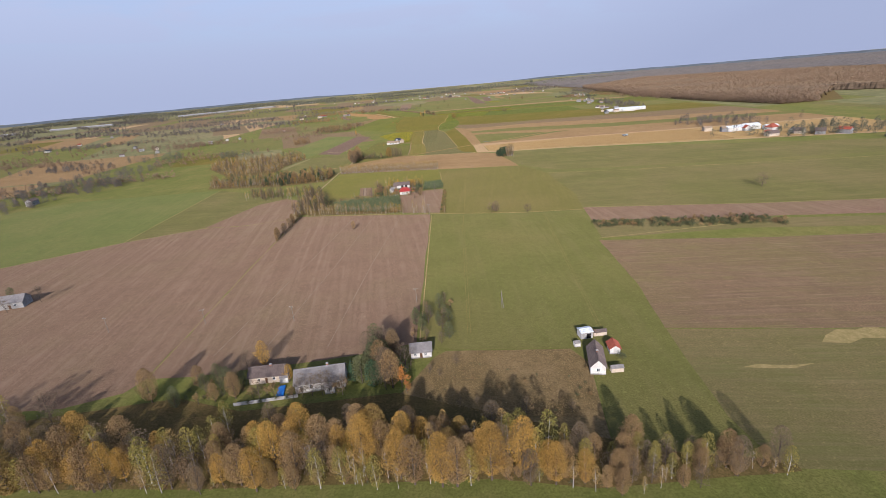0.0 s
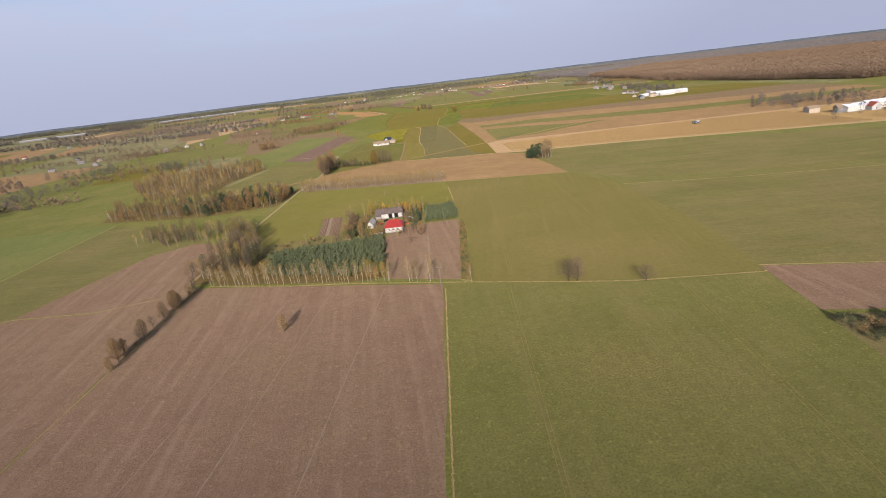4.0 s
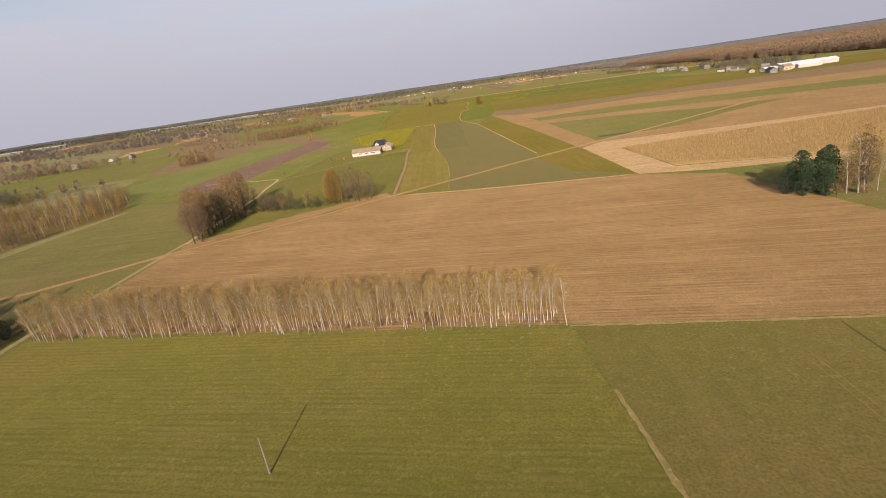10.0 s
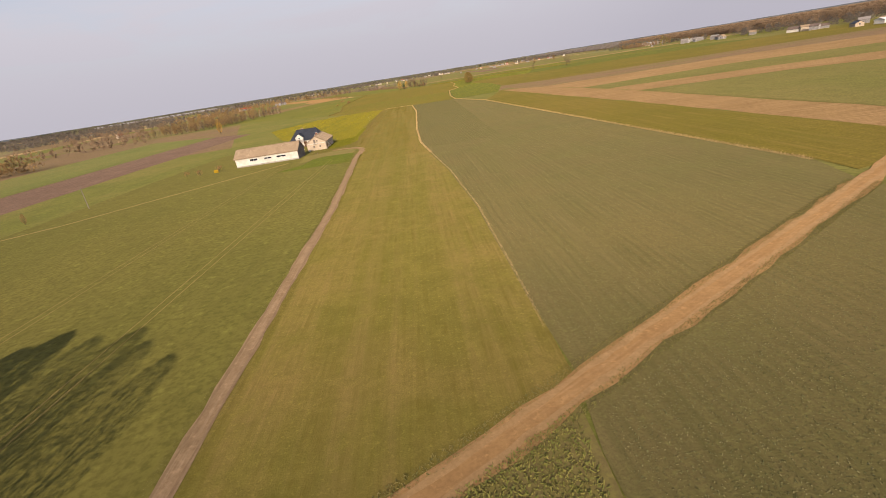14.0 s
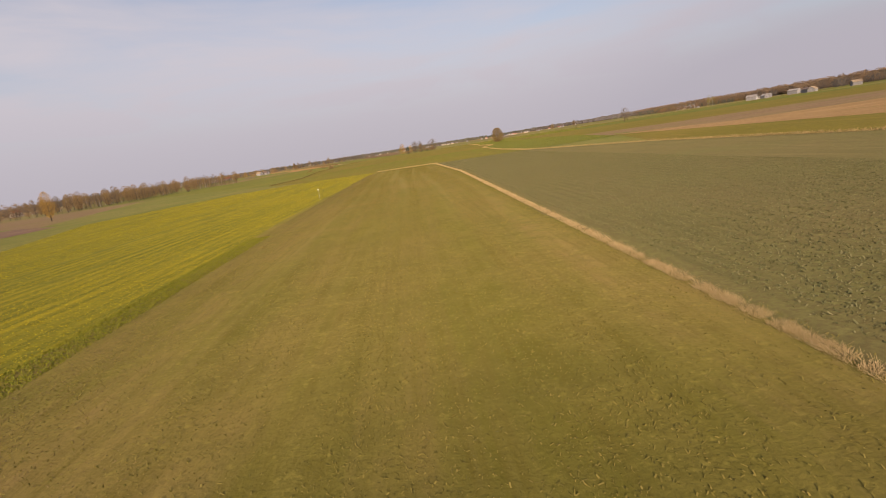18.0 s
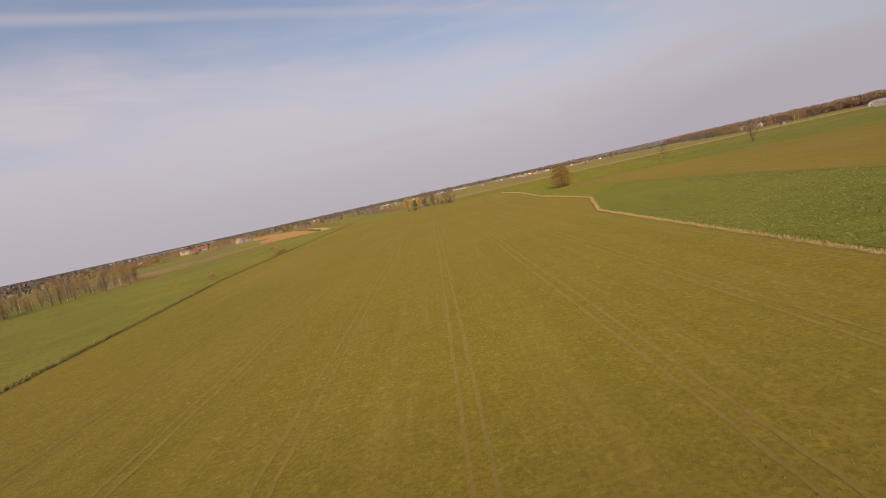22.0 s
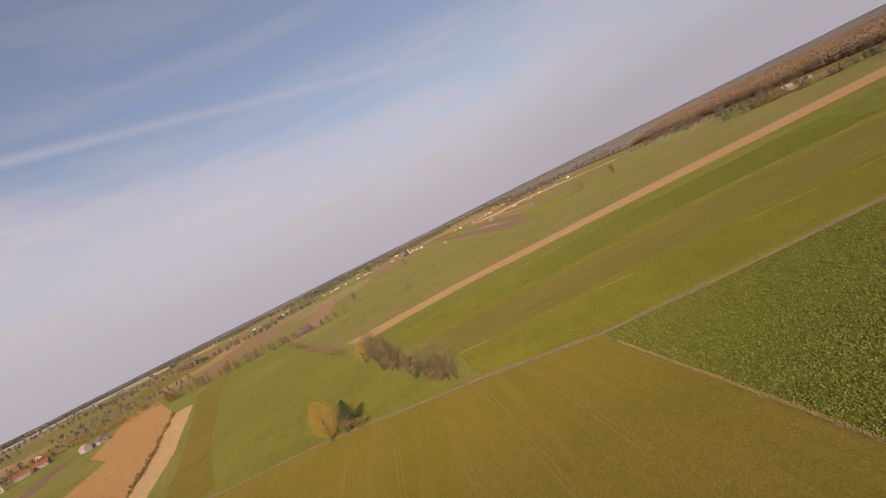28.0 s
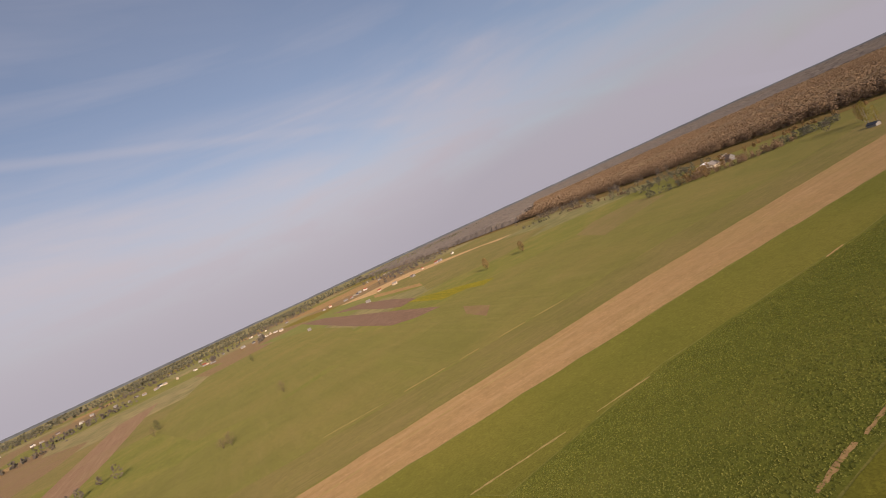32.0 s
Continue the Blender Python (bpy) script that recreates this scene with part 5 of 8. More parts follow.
NATURAL = {"oak": 12.6, "rust": 11, "yellow": 10.6, "larch": 7.2, "gold_birch": 9.1, "column": 10.8, "twiggy": 10.8, "birch": 8.2, "bare": 9, "fruit": 4.6, "green": 8.8, "orange": 5.3, "shrub": 2.1, "green_shrub": 1.9, "spruce": 8, "pine": 9, "young_pine": 3.0}
TREE_SAYS = {
    "oak": ("oak_tree", "oak with dense golden orange autumn leaves", "tree"),
    "rust": ("brown_tree", "half bare tree with thinning rust brown leaves", "tree"),
    "yellow": ("yellow_tree", "slender tree with sparse yellow green leaves", "tree"),
    "column": ("hornbeam_tree", "dense egg shaped tree with brown and yellow green leaves", "tree"),
    "twiggy": ("alder_tree", "tall nearly leafless tree with dense fine twigs", "tree"),
    "gold_birch": ("golden_birch", "slender white stemmed birch in thin golden leaf", "birch"),
    "larch": ("larch_tree", "golden larch in autumn colour", "tree"),
    "birch": ("birch_tree", "thin white stemmed birch almost without leaves", "birch"),
    "bare": ("bare_tree", "spreading leafless tree with grey brown twigs", "tree"),
    "fruit": ("fruit_tree", "low orchard tree with brown leaves", "fruit tree"),
    "green": ("green_tree", "rounded tree still in dull green leaf", "tree"),
    "orange": ("maple_tree", "small maple in bright orange red leaf", "tree"),
    "shrub": ("shrub", "low brown leaved shrub", "shrub"),
    "green_shrub": ("green_shrub", "low dense green shrub", "shrub"),
    "spruce": ("spruce_tree", "dark green spruce with drooping boughs", "conifer"),
    "pine": ("pine_tree", "dark green pine with a broad crown", "conifer"),
    "young_pine": ("young_pine", "young blue green plantation pine", "conifer"),
}
STOCK = {}
tree_rnd = random.Random(77)


def plant(kind, x, y, height=None, group="", turn=None, wide=1.0):
    """One tree of that kind on the ground."""
    r = tree_rnd
    h = (height or NATURAL[kind] * r.uniform(0.8, 1.15)) / NATURAL[kind]
    m = pose(x, y, 0, 0, 0, r.uniform(0, 360) if turn is None else turn) @ Matrix.Diagonal((h * wide, h * wide, h, 1))
    key = (kind, r.randrange(4))
    if key not in STOCK:
        (V, F, bark), crown, leaf = tree_meshes(kind, key[1])
        STOCK[key] = mesh_of("trunk", V, F, bark), quads("crown", crown, leaf)
    name, label, category = TREE_SAYS[kind]
    t = new(name)
    t.matrix_basis = m
    tagged(t, label, category, group)
    for nm, me in zip(("trunk", "crown"), STOCK[key]):
        o = new(nm, me)
        o.parent = t
    return t


def woods(kinds, poly, count, group="", gap=0.0, lo=0.8, hi=1.2, seed=1):
    r = random.Random(seed)
    for x, y in scatter(poly, count, r, gap):
        k = r.choice(kinds)
        plant(k, x, y, NATURAL[k] * r.uniform(lo, hi), group)


def grove(name, kinds, poly, count, gap, lo, hi, seed, label):
    """A far wood that nobody could count: all stems in one mesh, all crowns of one leaf colour in another."""
    r = random.Random(seed)
    kit = {}
    stems, crowns = {}, {}
    for x, y in scatter(poly, count, r, gap):
        key = (r.choice(kinds), r.randrange(3))
        if key not in kit:
            (V, F, bark), crown, leaf = tree_meshes(*key)
            quad = np.array([[tuple(V[i]) for i in f] for f in F if len(f) == 4])
            kit[key] = quad, bark, crown[::2], leaf
        quad, bark, crown, leaf = kit[key]
        k, a = r.uniform(lo, hi), r.uniform(0, 6.28)
        turn = np.array([[math.cos(a) * k, math.sin(a) * k, 0], [-math.sin(a) * k, math.cos(a) * k, 0], [0, 0, k]])
        stems.setdefault(bark.name, (bark, []))[1].append(quad @ turn + np.array([x, y, 0]))
        crowns.setdefault(leaf.name, (leaf, []))[1].append(crown @ turn + np.array([x, y, 0]))
    t = thing(name, pose(0, 0, 0), label, "wood", kind="stuff")
    for what, table in (("stems", stems), ("crowns", crowns)):
        for m, chunk in table.values():
            part(what, quads(what, np.concatenate(chunk), m), m, t)
    return t


def mass(name, spots, material, label, category, size, height, per=26, seed=3, low=0.12, girth=0.34, shell=False, even=0.0):
    """A far wood nobody could count: one object of many small leaf clumps."""
    g = np.random.RandomState(seed)
    n = len(spots)
    xy = np.repeat(np.array(spots), per, 0)
    h = np.repeat(height * g.uniform(0.7 + 0.22 * even, 1.2 - 0.12 * even, n), per)
    u = g.uniform(0, 1, n * per)
    z = h * (low + (0.98 - low) * u)
    rad = girth * h * np.sqrt(np.maximum(0.05, 1 - (2 * u - 0.9) ** 2 * 0.8)) * g.uniform(0.3, 1, n * per)
    a = g.uniform(0, 2 * math.pi, n * per)
    c = np.stack([xy[:, 0] + np.cos(a) * rad, xy[:, 1] + np.sin(a) * rad, z], 1)
    d1 = g.normal(0, 1, c.shape)
    if shell:
        # leaf clumps lie on the rounded outside of each crown
        out = np.stack([np.cos(a) * 0.8, np.sin(a) * 0.8, (u - 0.25) * 1.5], 1) + g.normal(0, 0.3, c.shape)
        d1 = np.cross(out, d1)
        d1 /= np.linalg.norm(d1, axis=1)[:, None]
        d2 = np.cross(out, d1)
    else:
        d1 /= np.linalg.norm(d1, axis=1)[:, None]
        d2 = np.cross(d1, g.normal(0, 1, c.shape))
    d2 /= np.linalg.norm(d2, axis=1)[:, None]
    s = size * g.uniform(0.6, 1.3, (len(c), 1))
    ob = new(name, quads(name, np.stack([c - d1 * s, c - d2 * s, c + d1 * s, c + d2 * s], 1), material))
    return tagged(ob, label, category, kind="stuff")

# ---------------------------------------------------------------- buildings
def window_on(parent, side, u, z, w, h, L, W, frame=FRAME, pane=GLASS, bars=1):
    """A framed window on a wall: side n/s/e/w of a body L by W; u along the wall."""
    def put(name, a0, a1, z0, z1, d0, d1, m, under, label=""):
        if side in "sn":
            s = -1 if side == "s" else 1
            y = s * W / 2
            return part(name, boxes((a0, a1, min(y + s * d0, y + s * d1), max(y + s * d0, y + s * d1), z0, z1)), m, under, label)
        s = -1 if side == "w" else 1
        x = s * L / 2
        return part(name, boxes((min(x + s * d0, x + s * d1), max(x + s * d0, x + s * d1), a0, a1, z0, z1)), m, under, label)

    win = put("window", u - w / 2, u + w / 2, z, z + h, 0.0, 0.03, frame, parent, "white framed window" if frame is FRAME else "plain window opening")
    n = bars + 1
    for i in range(n):
        a0 = u - w / 2 + 0.06 + i * (w - 0.06) / n
        put("pane", a0, a0 + (w - 0.06) / n - 0.06, z + 0.07, z + h - 0.07, 0.03, 0.036, pane, win)
    put("sill", u - w / 2 - 0.06, u + w / 2 + 0.06, z - 0.06, z, 0.0, 0.12, CONCRETE, win)
    return win


def door_on(parent, side, u, w, h, L, W, m=DOOR_BROWN, label="closed wooden door", z0=0.05):
    s = -1 if side in "sw" else 1
    if side in "sn":
        y = s * W / 2
        d = part("door", boxes((u - w / 2, u + w / 2, min(y, y + s * 0.05), max(y, y + s * 0.05), z0, z0 + h)), m, parent, label)
        part("handle", boxes((u + w * 0.36, u + w * 0.44, min(y + s * 0.05, y + s * 0.1), max(y + s * 0.05, y + s * 0.1), z0 + h * 0.48, z0 + h * 0.52)), CONCRETE, d)
    else:
        x = s * L / 2
        d = part("door", boxes((min(x, x + s * 0.05), max(x, x + s * 0.05), u - w / 2, u + w / 2, z0, z0 + h)), m, parent, label)
        part("handle", boxes((min(x + s * 0.05, x + s * 0.1), max(x + s * 0.05, x + s * 0.1), u + w * 0.36, u + w * 0.44, z0 + h * 0.48, z0 + h * 0.52)), CONCRETE, d)
    return d


def house(name, label, category, x, y, turn, L, W, wall_h, roof_h, wall, roof, hip=0.0, over=0.35, chimneys=(), windows=(), doors=(), group="", ribs=0, z=0.0):
    """A building: ridge along its own x; hip: how far the ridge is drawn in at each end."""
    t = thing(name, pose(x, y, z, 0, 0, turn), label, category, group)
    l, w = L / 2, W / 2
    if hip:
        bm = boxes((-l, l, -w, w, -0.3, wall_h))
    else:
        P = [(-l, -w, -0.3), (l, -w, -0.3), (l, w, -0.3), (-l, w, -0.3), (-l, -w, wall_h), (l, -w, wall_h), (l, w, wall_h), (-l, w, wall_h), (-l, 0, wall_h + roof_h), (l, 0, wall_h + roof_h)]
        bm = solid(P, [(0, 3, 2, 1), (0, 1, 5, 4), (2, 3, 7, 6), (1, 2, 6, 9, 5), (3, 0, 4, 8, 7), (4, 5, 9, 8), (6, 7, 8, 9)])
    part("wall", bm, wall, t)
    part("plinth", boxes((-l - 0.04, l + 0.04, -w - 0.04, w + 0.04, -0.3, 0.3)), wall if wall is CREAM else CONCRETE, t, "concrete base course")
    lo, k, th = wall_h - over * roof_h / w + 0.04, over, 0.14
    for s in (-1, 1):
        rl, hl = l + (0 if hip else k), l + k
        low, top = (s * (w + k)), 0.0
        P = [(-hl, low, lo), (hl, low, lo), (rl - hip if hip else hl, 0, wall_h + roof_h + 0.04), (-(rl - hip) if hip else -hl, 0, wall_h + roof_h + 0.04)]
        Q = [(a, b, c + th) for a, b, c in P]
        bm = solid(P + Q, [(0, 1, 2, 3), (7, 6, 5, 4), (0, 4, 5, 1), (1, 5, 6, 2), (2, 6, 7, 3), (3, 7, 4, 0)])
        bmesh.ops.recalc_face_normals(bm, faces=bm.faces)
        ob = part("roof", bm, roof, t)
        n = ribs
        for i in range(n):
            a = -hl + (i + 0.5) * 2 * hl / n
            if hip and abs(a) > l - hip:
                continue
            b = 0.02
            R = [(a - b, low, lo + th), (a + b, low, lo + th), (a + b, 0, wall_h + roof_h + 0.04 + th), (a - b, 0, wall_h + roof_h + 0.04 + th)]
            S = [(p, q, c + 0.05) for p, q, c in R]
            bm = solid(R + S, [(7, 6, 5, 4), (0, 4, 5, 1), (1, 5, 6, 2), (2, 6, 7, 3), (3, 7, 4, 0)])
            part("rib", bm, roof, ob)
    if hip:
        for s in (-1, 1):
            P = [(s * (l + k), -(w + k), lo), (s * (l + k), w + k, lo), (s * (l - hip), 0, wall_h + roof_h + 0.04)]
            Q = [(a, b, c + th) for a, b, c in P]
            bm = solid(P + Q, [(0, 1, 2), (5, 4, 3), (0, 3, 4, 1), (1, 4, 5, 2), (2, 5, 3, 0)])
            bmesh.ops.recalc_face_normals(bm, faces=bm.faces)
            part("roof", bm, roof, t)
    ridge = l - hip if hip else l + k
    part("ridge_cap", boxes((-ridge, ridge, -0.12, 0.12, wall_h + roof_h + 0.12, wall_h + roof_h + 0.24)), roof, t)
    for cx, cy, ch in chimneys:
        c = part("chimney", boxes((cx - 0.25, cx + 0.25, cy - 0.25, cy + 0.25, wall_h, wall_h + roof_h + ch)), BRICK_CH, t, "brick chimney stack")
        part("cap", boxes((cx - 0.32, cx + 0.32, cy - 0.32, cy + 0.32, wall_h + roof_h + ch, wall_h + roof_h + ch + 0.08)), CONCRETE, c)
    for args in windows:
        window_on(t, *args[:5], L, W, *args[5:])
    for args in doors:
        door_on(t, args[0], args[1], args[2], args[3], L, W, *args[4:])
    return t


def pole(x, y, h=7.5, arm=True, brace=False):
    """A timber power pole with a cross arm and insulators."""
    t = thing("power_pole", pose(x, y, 0, 0, 0, tree_rnd.uniform(-20, 20)), "weathered grey power pole standing in the field", "pole", "power poles")
    V, F = tubes([((0, 0, -0.3), (0, 0, h), 0.085, 0.06)], 8)
    part("post", mesh_of("post", V, F, WOODPOLE), WOODPOLE, t)
    if brace:
        V, F = tubes([((0.6, 0, -0.3), (0.02, 0.05, h * 0.94), 0.08, 0.06)], 8)
        part("brace", mesh_of("brace", V, F, WOODPOLE), WOODPOLE, t)
    if arm:
        part("cross_arm", boxes((-0.7, 0.7, -0.06, 0.06, h - 0.5, h - 0.38)), WOODPOLE, t)
        for k in (-0.6, 0, 0.6):
            V, F = tubes([((k, 0, h - 0.38), (k, 0, h - 0.16), 0.05, 0.04)], 6)
            part("insulator", mesh_of("insulator", V, F, FRAME), FRAME, t, "white porcelain insulator")
    return t

# ---------------------------------------------------------------- woods and trees, in the order of the flight
woods(["oak", "rust", "yellow", "gold_birch", "bare", "rust", "oak", "yellow", "twiggy", "gold_birch", "column"], [(-97, 74), (-59, 70.5), (-25, 69), (4, 68), (24, 65), (24, 72), (4, 79), (-17, 80), (-55, 80), (-97, 84)], 150, "autumn wood", 1.7, 0.55, 1.1, 11)
woods(["rust", "bare", "yellow", "twiggy"], [(-150, 78), (-97, 75), (-97, 97), (-74, 102), (-118, 96), (-150, 95)], 45, "autumn wood", 3, 0.6, 1.0, 12)
woods(["bare", "twiggy", "rust", "shrub", "yellow"], [(4, 68), (58, 66.4), (58, 68.5), (30, 74), (8, 80), (-17, 84), (-55, 88), (-55, 80), (-17, 78)], 80, "autumn wood", 1.6, 0.5, 0.85, 13)
woods(["bare", "yellow", "birch", "rust"], [(22, 63.5), (60, 66), (60, 68.5), (28, 75)], 36, "autumn wood", 1.3, 0.45, 0.7, 19)
woods(["shrub", "shrub", "bare", "green_shrub"], [(-4, 114), (28, 111), (31, 104), (28, 84), (4, 88), (-14, 98)], 34, "scrub", 1.2, 0.25, 0.5, 14)
woods(["shrub", "green_shrub", "shrub", "yellow", "rust"], [(-97, 74.5), (-59, 71.5), (-25, 70), (4, 69), (24, 66), (24, 68), (4, 71.4), (-25, 72.4), (-59, 74), (-97, 77)], 90, "wood edge", 0.8, 0.22, 0.55, 20)
# gardens of the first farms
woods(["bare", "green", "twiggy", "bare", "green"], [(-28, 100), (-15, 99), (-15, 108), (-19, 119), (-27, 117)], 16, "garden trees", 2.0, 0.65, 1.0, 61)
woods(["green", "bare", "green_shrub", "fruit", "rust"], [(-74, 98), (-57, 99), (-57, 111), (-72, 110)], 26, "garden trees", 1.8, 0.4, 0.75, 62)
woods(["fruit", "green_shrub", "bare", "fruit"], [(-56, 97), (-30, 98), (-30, 101), (-56, 101)], 18, "garden trees", 1.6, 0.5, 0.9, 63)
woods(["bare", "green", "pine", "green", "rust"], [(-27, 101), (-18, 100), (-19, 113), (-25, 118)], 12, "garden trees", 2.4, 0.75, 1.1, 15)
woods(["bare", "fruit", "fruit", "green", "bare"], [(-14.5, 120), (-3.5, 119), (-3, 146), (-14.5, 147)], 24, "garden trees", 2.0, 0.4, 0.7, 16)
for k, x, y, h in (("oak", -55.5, 113.8, 8.6), ("oak", -46.2, 106.4, 5.2), ("orange", -16, 100.3, 6.5), ("orange", -14.6, 97.8, 4.0), ("green", -62, 105, 6.5), ("green", -66, 108, 6.0), ("rust", -70, 106, 7), ("bare", -60, 113, 6), ("spruce", -29, 104, 7), ("green", -58, 102, 4), ("rust", -53.6, 242.6, 5.0), ("shrub", 35, 118.6, 2), ("shrub", 37, 118.4, 1.8), ("green_shrub", 40.4, 105.2, 2.2), ("bare", -176, 166, 6), ("bare", -169, 174, 7), ("green", -184, 178, 6)):
    plant(k, x, y, h, "garden trees")
woods(["bare", "shrub", "rust"], [(-94.2, 231), (-91.6, 231), (-91.4, 278), (-94.4, 278)], 34, "boundary hedge", 0.9, 0.35, 0.6, 17)
woods(["green_shrub", "shrub", "green_shrub"], [(67.5, 222), (66.5, 213), (124, 200), (146, 196.5), (148, 203), (137, 213)], 170, "field hedge", 1.0, 0.75, 1.3, 18)
for x, y, h in ((23.6, 253.4, 6.8), (21.4, 253.8, 6.0), (40.2, 248.6, 5.0), (174.8, 264.6, 8)):
    plant("bare" if x < 22 or x > 40 else "twiggy", x, y, h, "field trees", wide=1.5)
# farm with the red roof
birch_r = random.Random(21)
for i in range(46):
    t = i / 45 + birch_r.uniform(-0.008, 0.008)
    x = -89.5 + t * 60
    plant("birch", x, 280 - (t * 60) * 0.215 + birch_r.uniform(-0.6, 1.4), birch_r.uniform(5, 8), "front birches")
for x, y, h in ((-28.8, 266.4, 6), (-22, 265.4, 5), (-20.5, 264.8, 6.6), (-15.8, 263.4, 6.2), (-17.4, 264, 4), (-22.8, 265.6, 8), (-16.6, 264.2, 8.4), (-4.7, 260.8, 5.6), (-33, 267.6, 3)):
    plant("birch", x, y, h, "front birches")
woods(["yellow", "larch"], [(-38.5, 271.2), (-31, 270.4), (-31.4, 275), (-38, 275.6)], 14, "gold saplings", 1.0, 0.4, 0.55, 22)
woods(["gold_birch", "yellow", "twiggy", "bare", "green", "gold_birch", "bare"], [(-100, 284), (-79, 283), (-81, 303), (-92, 330), (-97, 346), (-104, 332)], 75, "mixed belt", 1.8, 0.5, 0.9, 23)
woods(["shrub", "shrub", "fruit", "green_shrub"], [(-84, 305), (-38, 311), (-44, 318), (-86, 316)], 40, "yard shrubs", 1.3, 0.3, 0.7, 24)
woods(["fruit", "fruit", "bare", "green_shrub", "shrub"], [(-54, 318), (-44, 314), (-45, 342), (-54, 346), (-53, 330)], 20, "orchard", 2.2, 0.55, 0.9, 25)
woods(["larch", "larch", "yellow", "birch"], [(-46, 346), (-41, 343), (-40, 347), (-28, 345), (-22, 341), (-20.6, 346), (-28, 350), (-46, 351)], 34, "larches behind the barn", 1.2, 0.42, 0.66, 26)
for k, x, y, h in (("rust", -36.8, 311.9, 6.6), ("oak", -38.8, 311.2, 4.4), ("rust", -20.5, 308.9, 5.8), ("bare", -27.4, 312.6, 3.4), ("yellow", -28.2, 314.6, 2.4), ("yellow", -29.5, 309, 3.6), ("green_shrub", -22.8, 324.2, 3.4), ("green", -24, 325, 3.2), ("bare", -53.7, 310.9, 6.5), ("green", -47.8, 317.2, 3.2), ("green", -50.6, 318, 3.0), ("yellow", -52, 315.3, 3.4), ("bare", -49.7, 326.6, 6.2), ("bare", -42, 309, 5.0), ("yellow", -44.4, 308, 3.2), ("larch", -46.4, 308, 2.4), ("spruce", -24.6, 335.9, 4.4), ("bare", -28.8, 331.5, 3.6), ("bare", -27.4, 335.2, 4.6), ("spruce", -22.2, 334, 5), ("spruce", -21.6, 330.5, 4), ("spruce", -23, 337.6, 5.4), ("yellow", -42.4, 318.5, 4.4), ("orange", -29.2, 313, 2.4), ("shrub", -32, 316, 1.8), ("orange", -27.6, 328.2, 2.2), ("spruce", -47, 317, 3.2), ("spruce", -50, 319.5, 2.8), ("birch", -52.9, 341, 7), ("birch", -47.6, 345, 6.6), ("birch", -20.6, 343.4, 7), ("birch", -31.8, 347, 7.2), ("spruce", -8.6, 349.4, 4), ("larch", -9.2, 350.2, 3)):
    plant(k, x, y, h, "yard trees")


woods(["green", "green_shrub", "yellow", "fruit", "rust", "green"], [(-54, 313), (-43.6, 311), (-42.6, 318), (-44.6, 333), (-51, 340), (-53, 330)], 44, "yard shrubs", 1.1, 0.24, 0.46, 27)
woods(["shrub", "rust", "shrub", "larch", "yellow"], [(-44, 309.6), (-35.4, 311.4), (-36, 314), (-44, 313)], 14, "yard shrubs", 0.9, 0.22, 0.5, 28)
woods(["shrub", "bare", "shrub"], [(-29, 326), (-20, 326), (-20, 341), (-28, 341)], 16, "yard shrubs", 1.2, 0.25, 0.5, 29)
woods(["shrub", "shrub", "bare"], [(-25, 300), (-21.5, 300), (-21.5, 321), (-25, 321)], 16, "yard shrubs", 1.2, 0.25, 0.45, 30)


def plantation(name, poly, gap, h, seed, keep=300):
    """Planted rows of young pines; those nearest the flight are trees of their own."""
    r = random.Random(seed)
    xs, ys = [p[0] for p in poly], [p[1] for p in poly]
    spots, y = [], min(ys)
    while y < max(ys):
        x = min(xs)
        while x < max(xs):
            if in_poly(x, y, poly) and r.random() < 0.94:
                spots.append((x + r.uniform(-0.25, 0.25), y + r.uniform(-0.2, 0.2)))
            x += gap
        y += gap * 0.85
    spots.sort(key=lambda p: (p[0] + 15) ** 2 + (p[1] - 320) ** 2 * 0.1)
    for x, y in spots[:keep]:
        plant("young_pine", x, y, h * r.uniform(0.75, 1.15), name)
    rest = spots[keep:]
    if rest:
        base = [leaves(random.Random(90 + k), limbs(random.Random(90 + k), 2.7, 0.06, 0.1, 0.75, 9, up=0.9)[1], 4, 0.36, 0.17, long=1.4) for k in range(4)]
        out = []
        for x, y in rest:
            a, s = r.uniform(0, 6.28), h / 3.0 * r.uniform(0.75, 1.15)
            c, d = math.cos(a) * s, math.sin(a) * s
            q = base[r.randrange(4)]
            out.append(np.stack([q[..., 0] * c - q[..., 1] * d + x, q[..., 0] * d + q[..., 1] * c + y, q[..., 2] * s], -1))
        tagged(new("young_pines", quads("young_pines", np.concatenate(out), PINE_Y)), "dense rows of young blue green pines", "conifers", kind="stuff")


plantation("pine plantation", [(-77, 303.4), (-34.8, 309.4), (-31, 276), (-39, 276), (-39.5, 272), (-72, 281)], 1.35, 3.0, 31, 160)
plantation("pine square", [(-19.3, 326), (-5.6, 325.2), (-6.8, 349), (-20, 347.6)], 1.15, 2.6, 32, 140)
woods(["shrub", "green_shrub", "shrub"], [(-7.2, 264), (-5, 322), (-4.2, 322), (-4.6, 262)], 60, "balk weeds", 0.5, 0.25, 0.7, 33)
# birch shelter belt before the stubble
for i in range(215):
    t = (i + birch_r.random()) / 215
    x, y = -97 + 87 * t, 418.1 - 15.9 * t + birch_r.uniform(0.3, 4.2)
    plant("birch", x, y, birch_r.uniform(5.6, 8.4), "birch shelter belt")
woods(["shrub"], [(-97, 418.4), (-10, 402.6), (-10, 404.5), (-97, 420.6)], 50, "birch undergrowth", 0.6, 0.3, 0.55, 34)
